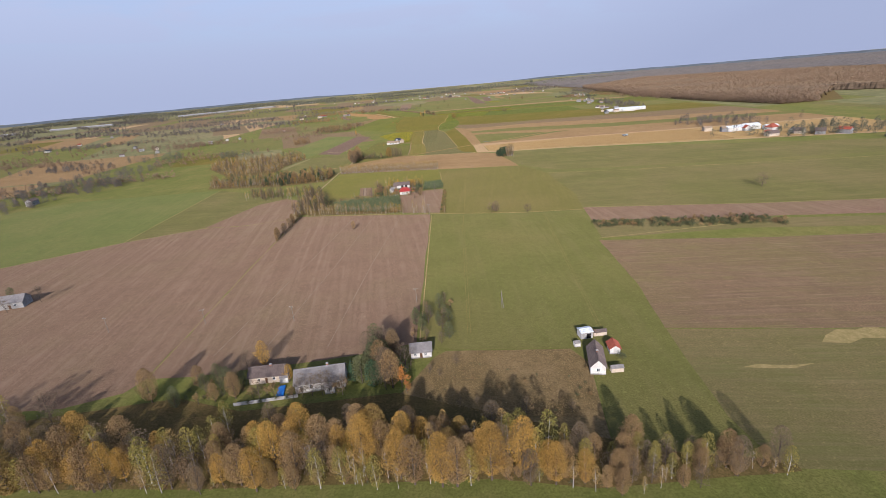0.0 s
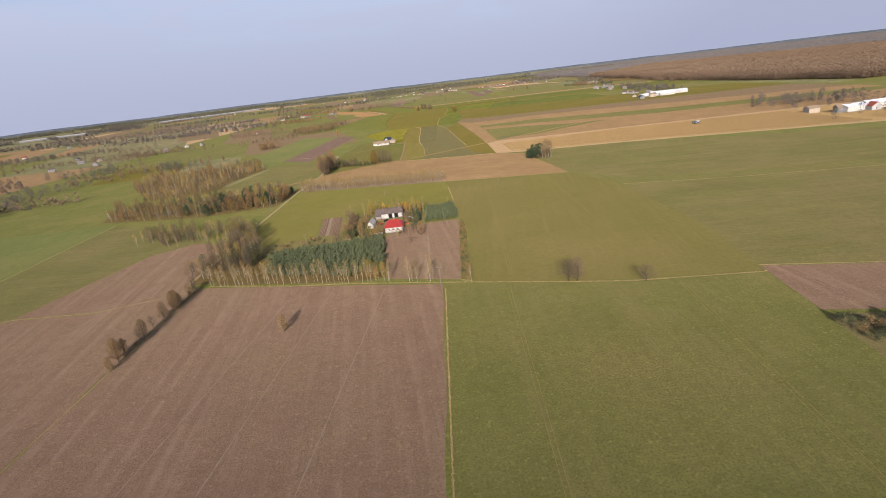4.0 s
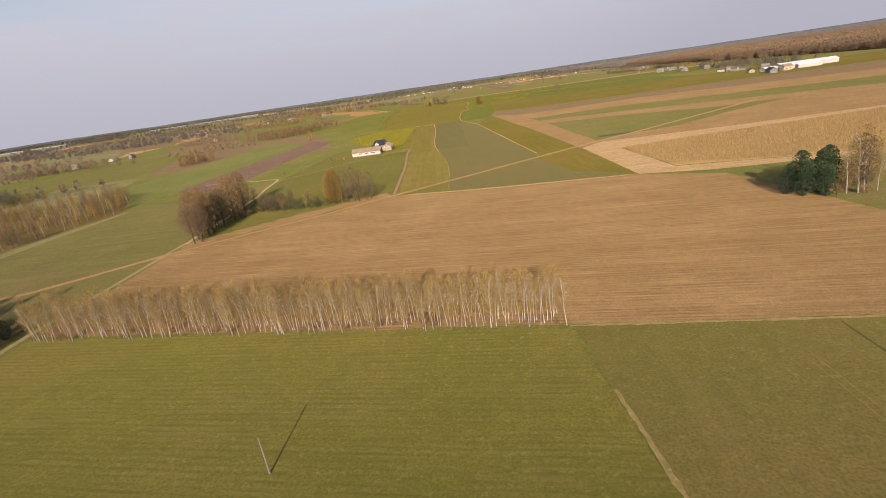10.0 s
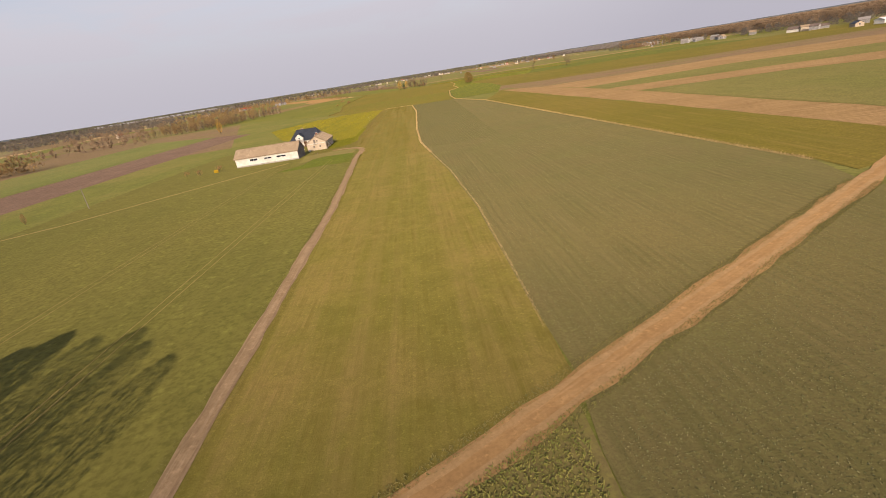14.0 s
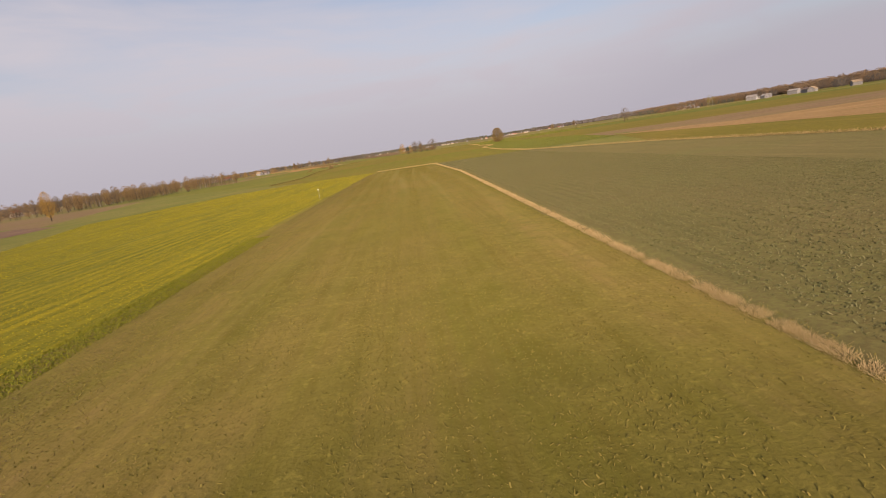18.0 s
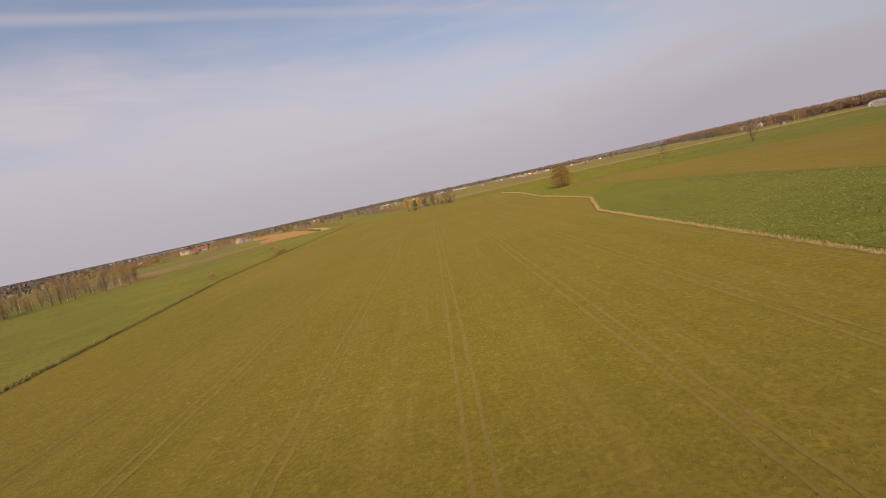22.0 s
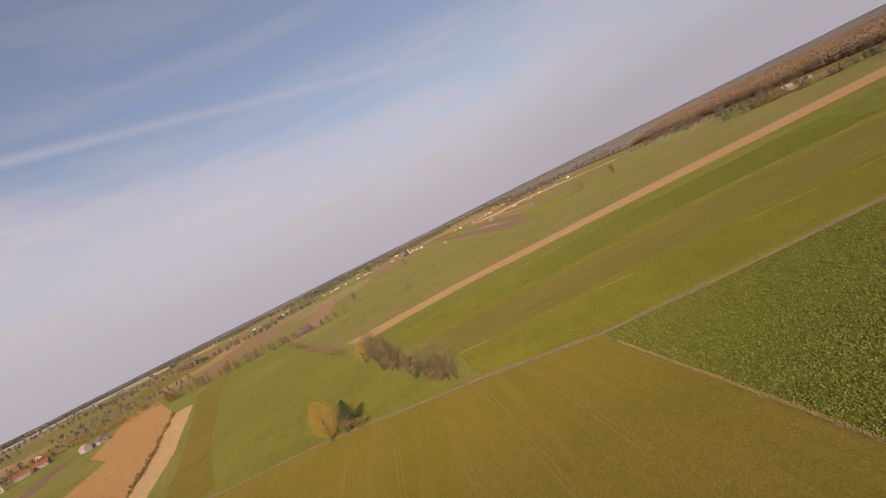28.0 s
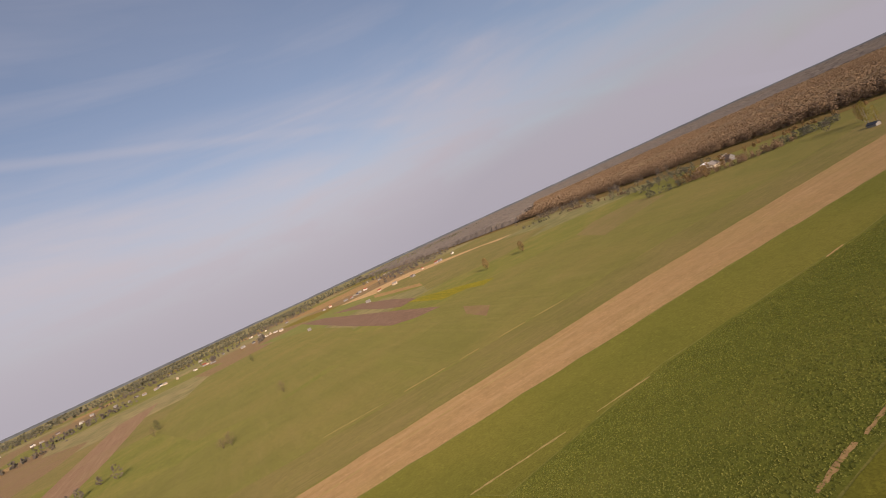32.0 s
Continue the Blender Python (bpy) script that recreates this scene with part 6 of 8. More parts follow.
# woods to the west
grove("autumn_grove", ["gold_birch", "gold_birch", "birch", "yellow", "rust", "larch", "gold_birch", "pine"], [(-205, 398), (-170, 389), (-142, 384), (-142, 428), (-185, 430), (-215, 425)], 280, 1.5, 0.45, 0.75, 34, "golden autumn wood of birches with some pines")
grove("rust_grove", ["rust", "bare", "twiggy", "gold_birch", "rust"], [(-236, 846), (-176, 842), (-160, 950), (-178, 985), (-240, 930)], 210, 2.4, 0.5, 0.8, 46, "brown autumn belt of half bare trees beyond the mustard")
sheet("grove_floor", [(-206, 397), (-170, 388), (-138, 382.6), (-102.6, 389), (-101, 412), (-102.6, 425), (-118, 433), (-145, 429), (-185, 431), (-216, 426)], FLOOR, 0.031, "brown leaf litter under the birch wood", "forest floor")
sheet("grove_floor", [(-173, 451), (-166, 464), (-171, 484), (-166, 509), (-158, 534), (-179, 571), (-215, 581), (-279, 576), (-263, 520), (-210, 449)], FLOOR, 0.031, "brown leaf litter under the far birch wood", "forest floor")
woods(["gold_birch", "yellow", "larch", "rust", "gold_birch", "twiggy", "pine"], [(-142, 384), (-103, 390), (-101.5, 412), (-103, 424), (-118, 432), (-142, 428)], 150, "west wood", 1.3, 0.45, 0.78, 35)
woods(["gold_birch", "gold_birch", "twiggy"], [(-150, 338), (-133, 332), (-101.5, 329), (-100.5, 345), (-112, 350), (-150, 353)], 60, "west birches", 2.0, 0.5, 0.8, 36)
grove("autumn_grove", ["gold_birch", "birch", "twiggy", "gold_birch", "rust", "larch", "yellow", "birch"], [(-172, 452), (-164, 464), (-169, 484), (-164, 509), (-156, 534), (-178, 570), (-215, 580), (-278, 575), (-262, 520), (-210, 450)], 480, 1.7, 0.5, 0.78, 37, "far golden autumn wood of birches")
woods(["bare", "rust", "bare"], [(-97, 466), (-92, 468), (-91, 492), (-95, 510), (-101, 505), (-99, 480)], 20, "track side trees", 1.8, 0.9, 1.35, 38)
woods(["shrub", "green_shrub", "bare"], [(-92, 494), (-66, 494.5), (-66, 499), (-90, 505)], 26, "track side trees", 1.4, 0.5, 0.95, 39)
for k, x, y, h in (("column", -61, 496.9, 10.7), ("column", -63, 499, 9.2), ("twiggy", -57.6, 497, 10), ("twiggy", -54.6, 495.4, 10.8), ("twiggy", -52.6, 496.4, 9.4), ("twiggy", -49.5, 495.6, 8.7), ("green", -75.5, 497, 5.4), ("green", -78.6, 498.6, 4.6), ("green_shrub", -72, 496.4, 3), ("green", -66.4, 495.2, 3.6), ("rust", -69, 496.6, 3.6), ("green", -85.3, 501, 4.2), ("green_shrub", -82, 500, 2.8), ("green_shrub", -66.5, 493.6, 2.0), ("green_shrub", -63.4, 494.4, 2.4), ("green", -68.4, 493.4, 3.4), ("yellow", -70.5, 495.2, 4.6), ("green_shrub", -71.6, 493.2, 2.2), ("green", -74.0, 494.6, 3.8), ("green_shrub", -77.0, 494.4, 2.4), ("rust", -78.0, 496.4, 3.6), ("green_shrub", -80.4, 496.0, 2.2), ("green", -82.6, 498.0, 4.2), ("green_shrub", -86.0, 498.4, 2.4), ("green", -89.0, 500.6, 4.6), ("green_shrub", -60.8, 494.2, 1.6), ("yellow", -58.8, 495.0, 3.8), ("shrub", -55.4, 493.8, 1.2), ("green_shrub", -53.0, 494.0, 1.0), ("shrub", -51.0, 494.4, 1.3), ("yellow", 330.0, 1230.0, 13.0), ("yellow", 337.0, 1234.0, 12.0), ("rust", 344.0, 1238.0, 11.0), ("yellow", 325.0, 1224.0, 9.0), ("shrub", -57, 494, 1.6), ("pine", 50.6, 443, 9.0), ("pine", 48.4, 446, 8.6), ("pine", 53.0, 445, 9.2), ("pine", 47.0, 442.6, 7.0), ("pine", 45.4, 445, 6.4), ("pine", 50, 440.6, 6.0), ("rust", 54.2, 441.6, 6.5), ("twiggy", 55.8, 440.4, 11.5), ("twiggy", 58.4, 441.6, 10.5), ("birch", 55.6, 440, 13), ("birch", 57.8, 441.2, 12), ("birch", 53.6, 440.2, 10), ("birch", 59, 439.6, 9), ("shrub", 51, 439.4, 2.6), ("shrub", 56, 438.6, 2.0), ("oak", -142.3, 762.7, 8.4), ("rust", -104, 575, 2), ("shrub", -84, 603, 1.4), ("shrub", -88, 605, 1.2), ("shrub", -80, 604.5, 1.5)):
    plant(k, x, y, h, "field trees", wide=1.5 if k == "birch" and h > 9 else 1.0)
# lone trees and the hedge near the lane
for k, x, y, h, w in (("column", 15.4, 955, 9.4, 1.75), ("shrub", 13.4, 953.6, 2.4, 1.3), ("shrub", 17, 954, 2.2, 1.3), ("bare", -24.6, 1075.6, 10.6, 1.2), ("bare", -28.0, 1084, 8.6, 1.1), ("oak", -53.6, 1078, 9.8, 1.5), ("oak", -47.4, 1140.6, 8.2, 1.25), ("bare", -50, 1078.6, 6.4, 0.9), ("pine", -48.6, 1079, 7, 0.8), ("shrub", -49.4, 1077, 3, 1.3), ("shrub", -46, 1076.6, 2.4, 1.2), ("bare", 91, 1020, 7, 1), ("bare", 116, 985, 10, 1.1), ("bare", 120, 990, 8, 1), ("bare", -18.4, 1315, 6, 1.2), ("green", -73.8, 1498, 8, 1), ("bare", -72, 1470, 7, 1), ("bare", 8.7, 1375, 7, 1), ("green", -1.6, 1688, 9, 1), ("rust", 188, 1436, 10, 1.2), ("rust", 223, 1431, 10, 1.2), ("bare", -22, 1318, 4.6, 1.3), ("shrub", -96, 880, 1.6, 1.4), ("shrub", -102, 948, 2.4, 1.6)):
    plant(k, x, y, h, "lone trees", wide=w)
woods(["bare", "twiggy", "rust", "bare"], [(-24.6, 1073), (-21.8, 1074.5), (-44, 1137), (-47, 1136)], 10, "lane hedge", 4.5, 0.4, 0.75, 41)
woods(["shrub", "shrub", "green_shrub", "bare"], [(-25.2, 1073), (-21.6, 1074.5), (-44, 1139), (-47.6, 1137)], 20, "lane hedge", 2.2, 0.7, 1.4, 42)
woods(["bare", "rust", "twiggy"], [(-235, 1384), (-152, 1374), (-150, 1380), (-236, 1390)], 22, "far hedge", 2.5, 0.6, 1.0, 45)
# scattered clumps of the western plain
spot = random.Random(51)
for cx, cy, n, sx, sy, h in ((-365, 460, 150, 42, 85, 9), (-500, 608, 40, 60, 18, 8), (-379, 636, 26, 28, 12, 10), (-274, 605, 24, 14, 10, 10), (-319, 947, 40, 70, 16, 10), (-636, 690, 50, 80, 20, 9), (-210, 700, 18, 12, 10, 9), (-430, 800, 60, 90, 22, 9), (-700, 950, 90, 130, 30, 10), (-300, 1180, 60, 60, 22, 9), (-520, 1150, 90, 120, 26, 10), (-700, 1400, 110, 200, 30, 10), (-330, 1420, 70, 90, 22, 9), (-120, 1380, 24, 30, 9, 8), (-900, 700, 90, 90, 40, 10), (330, 1010, 60, 18, 120, 9), (430, 1090, 60, 14, 120, 9), (330, 900, 36, 26, 40, 9), (310, 560, 60, 34, 34, 9), (345, 440, 80, 50, 30, 9), (400, 370, 60, 60, 20, 8), (340, 1340, 36, 26, 16, 8), (415, 1300, 14, 16, 40, 5), (370, 1420, 50, 26, 60, 8), (440, 1600, 70, 24, 120, 9)):
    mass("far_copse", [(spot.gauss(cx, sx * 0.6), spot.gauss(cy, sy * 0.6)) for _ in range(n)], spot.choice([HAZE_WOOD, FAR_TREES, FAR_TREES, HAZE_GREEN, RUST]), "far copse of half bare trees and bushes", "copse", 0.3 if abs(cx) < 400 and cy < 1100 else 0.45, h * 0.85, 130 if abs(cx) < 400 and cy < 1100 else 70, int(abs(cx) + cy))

bl = random.Random(77)
for (x0, y0), (x1, y1), n in (((300, 1362), (322, 1336), 16), ((322, 1336), (332, 1306), 22), ((332, 1306), (355, 1285), 34), ((355, 1285), (385, 1268), 34), ((378, 1650), (402, 1573), 18), ((402, 1573), (383, 1452), 30)):
    mass("hedge_belt", [(x0 + (x1 - x0) * q + bl.gauss(0, 3), y0 + (y1 - y0) * q + bl.gauss(0, 3)) for q in (bl.random() for _ in range(n))], bl.choice([HAZE_WOOD, HAZE_GREEN]), "scrubby belt of trees and bushes by the far farm", "copse", 0.36, 5.5 if y0 < 1400 else 3.5, 60, int(x0))


for (x0, y0), (x1, y1), n, h in (((-60, 1180), (-86, 1252), 60, 3.5), ((-86, 1252), (-117, 1338), 44, 2.8), ((-119.4, 1100), (-144.8, 1176), 34, 1.1), ((-144.8, 1176), (-188, 1292), 40, 1.3)):
    mass("low_hedge", [(x0 + (x1 - x0) * q + bl.gauss(0, 0.6), y0 + (y1 - y0) * q + bl.gauss(0, 0.6)) for q in (bl.random() for _ in range(n))], HAZE_WOOD if h > 2 else RUST, "low brown hedge of leafless bushes", "hedge", 0.16, h, 90, int(abs(x0)), 0.02, 0.5)


def forest(name, poly, gap, h, size, per, material, label, seed):
    r = random.Random(seed)
    xs, ys = [p[0] for p in poly], [p[1] for p in poly]
    spots, y = [], min(ys)
    while y < max(ys):
        x = min(xs)
        while x < max(xs):
            if in_poly(x, y, poly):
                spots.append((x + r.uniform(-0.5, 0.5) * gap, y + r.uniform(-0.5, 0.5) * gap))
            x += gap
        y += gap
    mass(name, spots, material, label, "forest", size, h, per, seed, 0.12 if size < 0.7 else 0.55, 0.34 if size < 0.7 else 0.5, True, 0.0 if size < 0.7 else 0.8)


def canopy(name, poly, gap, h, rough, material, label, seed):
    """The closed roof of a wide forest: one uneven sheet of crowns."""
    g = np.random.RandomState(seed)
    P = np.array(poly, float)
    (x0, y0), (x1, y1) = P.min(0), P.max(0)
    nx, ny = int((x1 - x0) / gap) + 1, int((y1 - y0) / gap) + 1
    X, Y = np.meshgrid(x0 + np.arange(nx) * gap, y0 + np.arange(ny) * gap)
    X, Y = X + g.uniform(-0.32, 0.32, X.shape) * gap, Y + g.uniform(-0.32, 0.32, Y.shape) * gap
    roll = np.sin(X / 83 + np.sin(Y / 140)) + np.sin(Y / 61 + np.sin(X / 97) * 1.3)
    Z = h + rough * g.uniform(-1, 1, X.shape) + rough * 0.5 * roll
    odd = np.zeros(X.shape, bool)
    for (ax, ay), (bx, by) in zip(poly, poly[1:] + poly[:1]):
        if ay != by:
            odd ^= ((ay > Y) != (by > Y)) & (X < (bx - ax) * (Y - ay) / (by - ay) + ax)
    Z = np.where(odd, Z, 1.0)
    k = np.arange(nx * ny).reshape(ny, nx)
    live = odd[:-1, :-1] | odd[1:, 1:]
    F = np.stack([k[:-1, :-1], k[:-1, 1:], k[1:, 1:], k[1:, :-1]], 2)[live]
    ob = new(name, mesh_of(name, np.stack([X, Y, Z], 2).reshape(-1, 3).tolist(), F.tolist(), material))
    return tagged(ob, label, "forest", kind="stuff")


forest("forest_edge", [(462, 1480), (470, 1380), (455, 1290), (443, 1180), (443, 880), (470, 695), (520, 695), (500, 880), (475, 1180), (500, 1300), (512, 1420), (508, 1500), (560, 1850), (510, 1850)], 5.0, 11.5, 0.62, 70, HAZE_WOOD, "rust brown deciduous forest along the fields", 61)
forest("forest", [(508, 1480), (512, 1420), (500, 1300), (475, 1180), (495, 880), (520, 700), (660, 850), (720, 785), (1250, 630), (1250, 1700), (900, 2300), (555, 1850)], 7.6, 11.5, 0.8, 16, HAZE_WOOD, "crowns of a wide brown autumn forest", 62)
canopy("forest_roof", [(512, 1480), (516, 1420), (504, 1300), (479, 1180), (499, 880), (524, 704), (660, 854), (720, 789), (1250, 634), (1250, 1700), (900, 2300), (559, 1850)], 4.0, 8.3, 1.5, mat("brown_forest_canopy", (0.188, 0.134, 0.082), (0.148, 0.106, 0.068), big=60, fine=2.5, warm=(0.228, 0.160, 0.084), bump=0.4), "closed brown canopy of a wide autumn forest", 64)
# the far canopy has distance haze put into its greyer colour
canopy("forest_far", [(520, 1850), (900, 2300), (1250, 1700), (1250, 630), (3300, 500), (3600, 3000), (1500, 4300), (500, 3200)], 11.0, 9.0, 2.2, mat("hazed_far_canopy", (0.150, 0.126, 0.108), (0.124, 0.108, 0.097), big=160, fine=9, warm=(0.168, 0.136, 0.104), bump=0), "far forest coloured haze grey towards the horizon", 63)


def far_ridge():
    """Low wooded rise along the horizon all round, its blue-grey painted in for haze."""
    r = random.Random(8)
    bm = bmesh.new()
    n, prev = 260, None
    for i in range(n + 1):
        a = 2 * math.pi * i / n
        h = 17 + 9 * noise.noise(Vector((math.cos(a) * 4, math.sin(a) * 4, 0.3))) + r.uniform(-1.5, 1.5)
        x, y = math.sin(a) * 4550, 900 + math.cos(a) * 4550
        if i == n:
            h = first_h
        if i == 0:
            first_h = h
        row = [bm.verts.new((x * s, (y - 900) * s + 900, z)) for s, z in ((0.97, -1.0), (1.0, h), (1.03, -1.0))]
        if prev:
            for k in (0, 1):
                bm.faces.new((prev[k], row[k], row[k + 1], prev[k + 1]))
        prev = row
    return tagged(part("far_ridge", bm, mat("hazed_wooded_rise", (0.115, 0.125, 0.135), (0.09, 0.10, 0.11), big=220, fine=40, bump=0), None), "low wooded backdrop rise tinted blue grey for horizon haze", "backdrop", kind="structure")


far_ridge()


def hedgerows(name, region, count, length, turn, height, size, per, seed, material=HAZE_WOOD):
    """Lines and knots of trees between far holdings, one object nobody could count."""
    r = random.Random(seed)
    x0, x1, y0, y1 = region
    spots = []
    for _ in range(count):
        x, y = r.uniform(x0, x1), r.uniform(y0, y1)
        a = radians(turn + r.uniform(-14, 14)) if r.random() < 0.75 else r.uniform(0, 3.1)
        k = r.uniform(0.3, 1.0) * length
        n = max(3, int(k / (height * r.uniform(0.5, 1.1))))
        for i in range(n):
            t = (i + r.uniform(-0.4, 0.4)) / n * k
            spots.append((x + math.cos(a) * t + r.gauss(0, height * 0.25), y + math.sin(a) * t + r.gauss(0, height * 0.3)))
    mass(name, spots, material, "far hedgerows and lines of half bare trees between holdings", "hedgerow", size, height, per, seed)


hedgerows("far_hedgerows", (-1000, -230, 420, 1000), 46, 90, 20, 7, 0.7, 26, 301)
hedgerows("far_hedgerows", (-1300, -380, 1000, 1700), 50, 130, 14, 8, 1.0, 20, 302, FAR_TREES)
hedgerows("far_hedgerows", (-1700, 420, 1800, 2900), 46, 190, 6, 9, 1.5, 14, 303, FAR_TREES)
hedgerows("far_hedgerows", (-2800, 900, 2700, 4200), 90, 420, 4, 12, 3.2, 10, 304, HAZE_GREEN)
hedgerows("far_hedgerows", (-2600, -1200, 300, 2400), 60, 300, 60, 10, 2.2, 12, 305, FAR_TREES)

# ---------------------------------------------------------------- farms and villages
# first farms by the wood
house("farmhouse", "long low white farmhouse with a grey fibre cement roof", "house", -37.2, 104.4, 7, 12.4, 6.4, 2.6, 2.2, PLASTER, GREY_ROOF, chimneys=((2, 0.4, 0.6),), windows=(("s", -4.6, 1.0, 0.8, 1.0), ("s", -2.2, 1.0, 0.8, 1.0), ("s", 4.4, 1.0, 0.9, 1.0), ("w", 0, 1.0, 0.8, 0.9)), doors=(("s", 1.2, 0.8, 1.7),), ribs=12)
house("farmhouse_porch", "small white lean-to porch on the farmhouse", "porch", -34.2, 100.4, 7, 2.4, 1.6, 1.9, 0.5, PLASTER, GREY_ROOF, over=0.15)
house("cottage", "low cottage with a brown roof among garden trees", "house", -52.4, 108.4, 3, 9.2, 4.6, 2.1, 1.6, CREAM, BROWN_ROOF, chimneys=((1, 0, 0.5),), windows=(("s", -2, 0.8, 0.7, 0.8), ("s", 2, 0.8, 0.7, 0.8)), doors=(("s", 0, 0.7, 1.5),))
house("white_annex", "little white annex beside the cottage", "shed", -47.6, 106.6, 3, 2.2, 2.0, 1.5, 0.5, PLASTER, GREY_ROOF, over=0.1)
house("small_house", "small white house with a dark grey roof", "house", -11.8, 115, 2, 5.6, 4.2, 1.9, 1.5, PLASTER, GREY_ROOF, windows=(("s", -1.6, 0.8, 0.7, 0.8), ("s", 1.2, 0.8, 0.7, 0.8)), doors=(("s", 0, 0.7, 1.5),), ribs=6)
house("white_farmhouse", "white gabled farmhouse with a brown roof", "house", 33.4, 104.4, 79, 9.4, 3.6, 2.2, 1.9, PLASTER, BROWN_ROOF, chimneys=((-1, 0, 0.5),), windows=(("w", 0, 0.9, 0.7, 0.9), ("s", -2, 0.9, 0.7, 0.8), ("s", 1, 0.9, 0.7, 0.8)), doors=(("s", 3, 0.7, 1.5),))
house("tin_shed", "shed with a pale tin roof and dark doorway", "shed", 34.4, 118.2, 8, 3.4, 3.0, 1.9, 0.4, GREYWALL, WHITE_ROOF, over=0.15, doors=(("s", 0.5, 1.3, 1.5, DARK_IN, "dark open doorway"),))
house("red_roof_shed", "small white shed with a brick red roof", "shed", 39.6, 109.8, 85, 3.4, 2.6, 1.7, 0.9, PLASTER, RED_TILE, doors=(("e", 0, 0.7, 1.4),))
house("hut", "tiny white hut with a flat roof", "hut", 30.9, 113.4, 5, 1.5, 1.3, 1.1, 0.3, PLASTER, GREY_ROOF, over=0.1)
house("low_stable", "low long stone shed with a brown roof", "shed", 38.6, 118.4, 4, 3.6, 1.4, 1.1, 0.4, CREAM, BROWN_ROOF, over=0.1)
house("low_stable", "low brick shed with a grey roof", "shed", 37.4, 100.8, 2, 3.0, 1.3, 1.1, 0.4, CREAM, GREY_ROOF, over=0.1)
house("west_house", "lone grey roofed house by the ploughed land", "house", -178, 172, 12, 9.5, 6, 2.6, 2.0, GREYWALL, GREY_ROOF, windows=(("s", -2, 1, 0.9, 0.9), ("s", 2, 1, 0.9, 0.9)), doors=(("s", 0, 0.8, 1.6),))


def slab_thing(name, label, category, x, y, turn, L, W, h, m, z=0.0):
    t = thing(name, pose(x, y, z, 0, 0, turn), label, category)
    bm = boxes((-L / 2, L / 2, -W / 2, W / 2, -0.05, h))
    bmesh.ops.bevel(bm, geom=bm.edges, offset=min(L, W, h) * 0.12, segments=2, affect="EDGES")
    part("body", bm, m, t)
    return t


BLUE = mat("blue_pool_cover", (0.05, 0.22, 0.62), (0.04, 0.16, 0.5), big=2, fine=0.3, rough=0.4, bump=0.1)
slab_thing("pool", "rectangular garden pool under a blue cover", "pool", -47.2, 101.8, 10, 1.8, 4.4, 0.35, BLUE)
for k in range(8):
    slab_thing("wall_block", "pale garden wall block", "wall", -56.6 + 1.95 * k, 97.4 + 0.23 * k, 6.7, 1.9, 0.22, 0.8, CONCRETE)

# farm with the red roof
rh = house("red_roof_house", "white house with a bright red hipped sheet roof", "house", -31.8, 320.2, 1.0, 6.8, 7.6, 2.3, 1.8, PLASTER, RED_TIN, hip=1.6, over=0.4, chimneys=((0.2, 1.3, 0.3),), windows=(("s", -1.7, 0.95, 0.7, 0.85), ("s", 1.6, 0.95, 0.9, 0.85), ("e", -2, 0.95, 0.8, 0.85), ("e", 1.5, 0.95, 0.8, 0.85)), doors=(("w", -1, 0.8, 1.6),))
house("porch", "small porch with a greyish red roof behind the house", "porch", -33, 325.1, 1, 2.6, 2.2, 1.8, 0.6, PLASTER, BROWN_ROOF, over=0.2)
house("long_barn", "long white barn with a brown sheet roof and dark garage doors", "barn", -35.6, 340.9, 2, 11.2, 5.2, 2.3, 1.5, PLASTER, BROWN_ROOF, over=0.4, ribs=14, doors=(("s", 0.4, 1.7, 1.9, DARK_IN, "dark open garage door"), ("s", 3.0, 1.7, 1.9, DARK_IN, "dark open garage door"), ("s", -4, 0.8, 1.5)))
house("barn_lean_to", "small lean-to on the barn end", "shed", -40.4, 338.6, 2, 2.4, 2.6, 1.5, 0.5, GREYWALL, BROWN_ROOF, over=0.15)
house("old_barn", "old white gabled barn with a weathered grey roof", "barn", -42.1, 327.6, 86, 5.8, 2.5, 1.8, 1.2, PLASTER, GREY_ROOF, windows=(("w", 0, 0.9, 0.5, 0.5),), doors=(("w", 0.7, 0.6, 1.3),))
for k in range(9):
    slab_thing("fence_panel", "white garden fence panel", "fence", -41.5 + 1.05 * k * 0.6, 316.2 - 0.02 * k, 0, 0.6, 0.08, 0.75, FRAME)


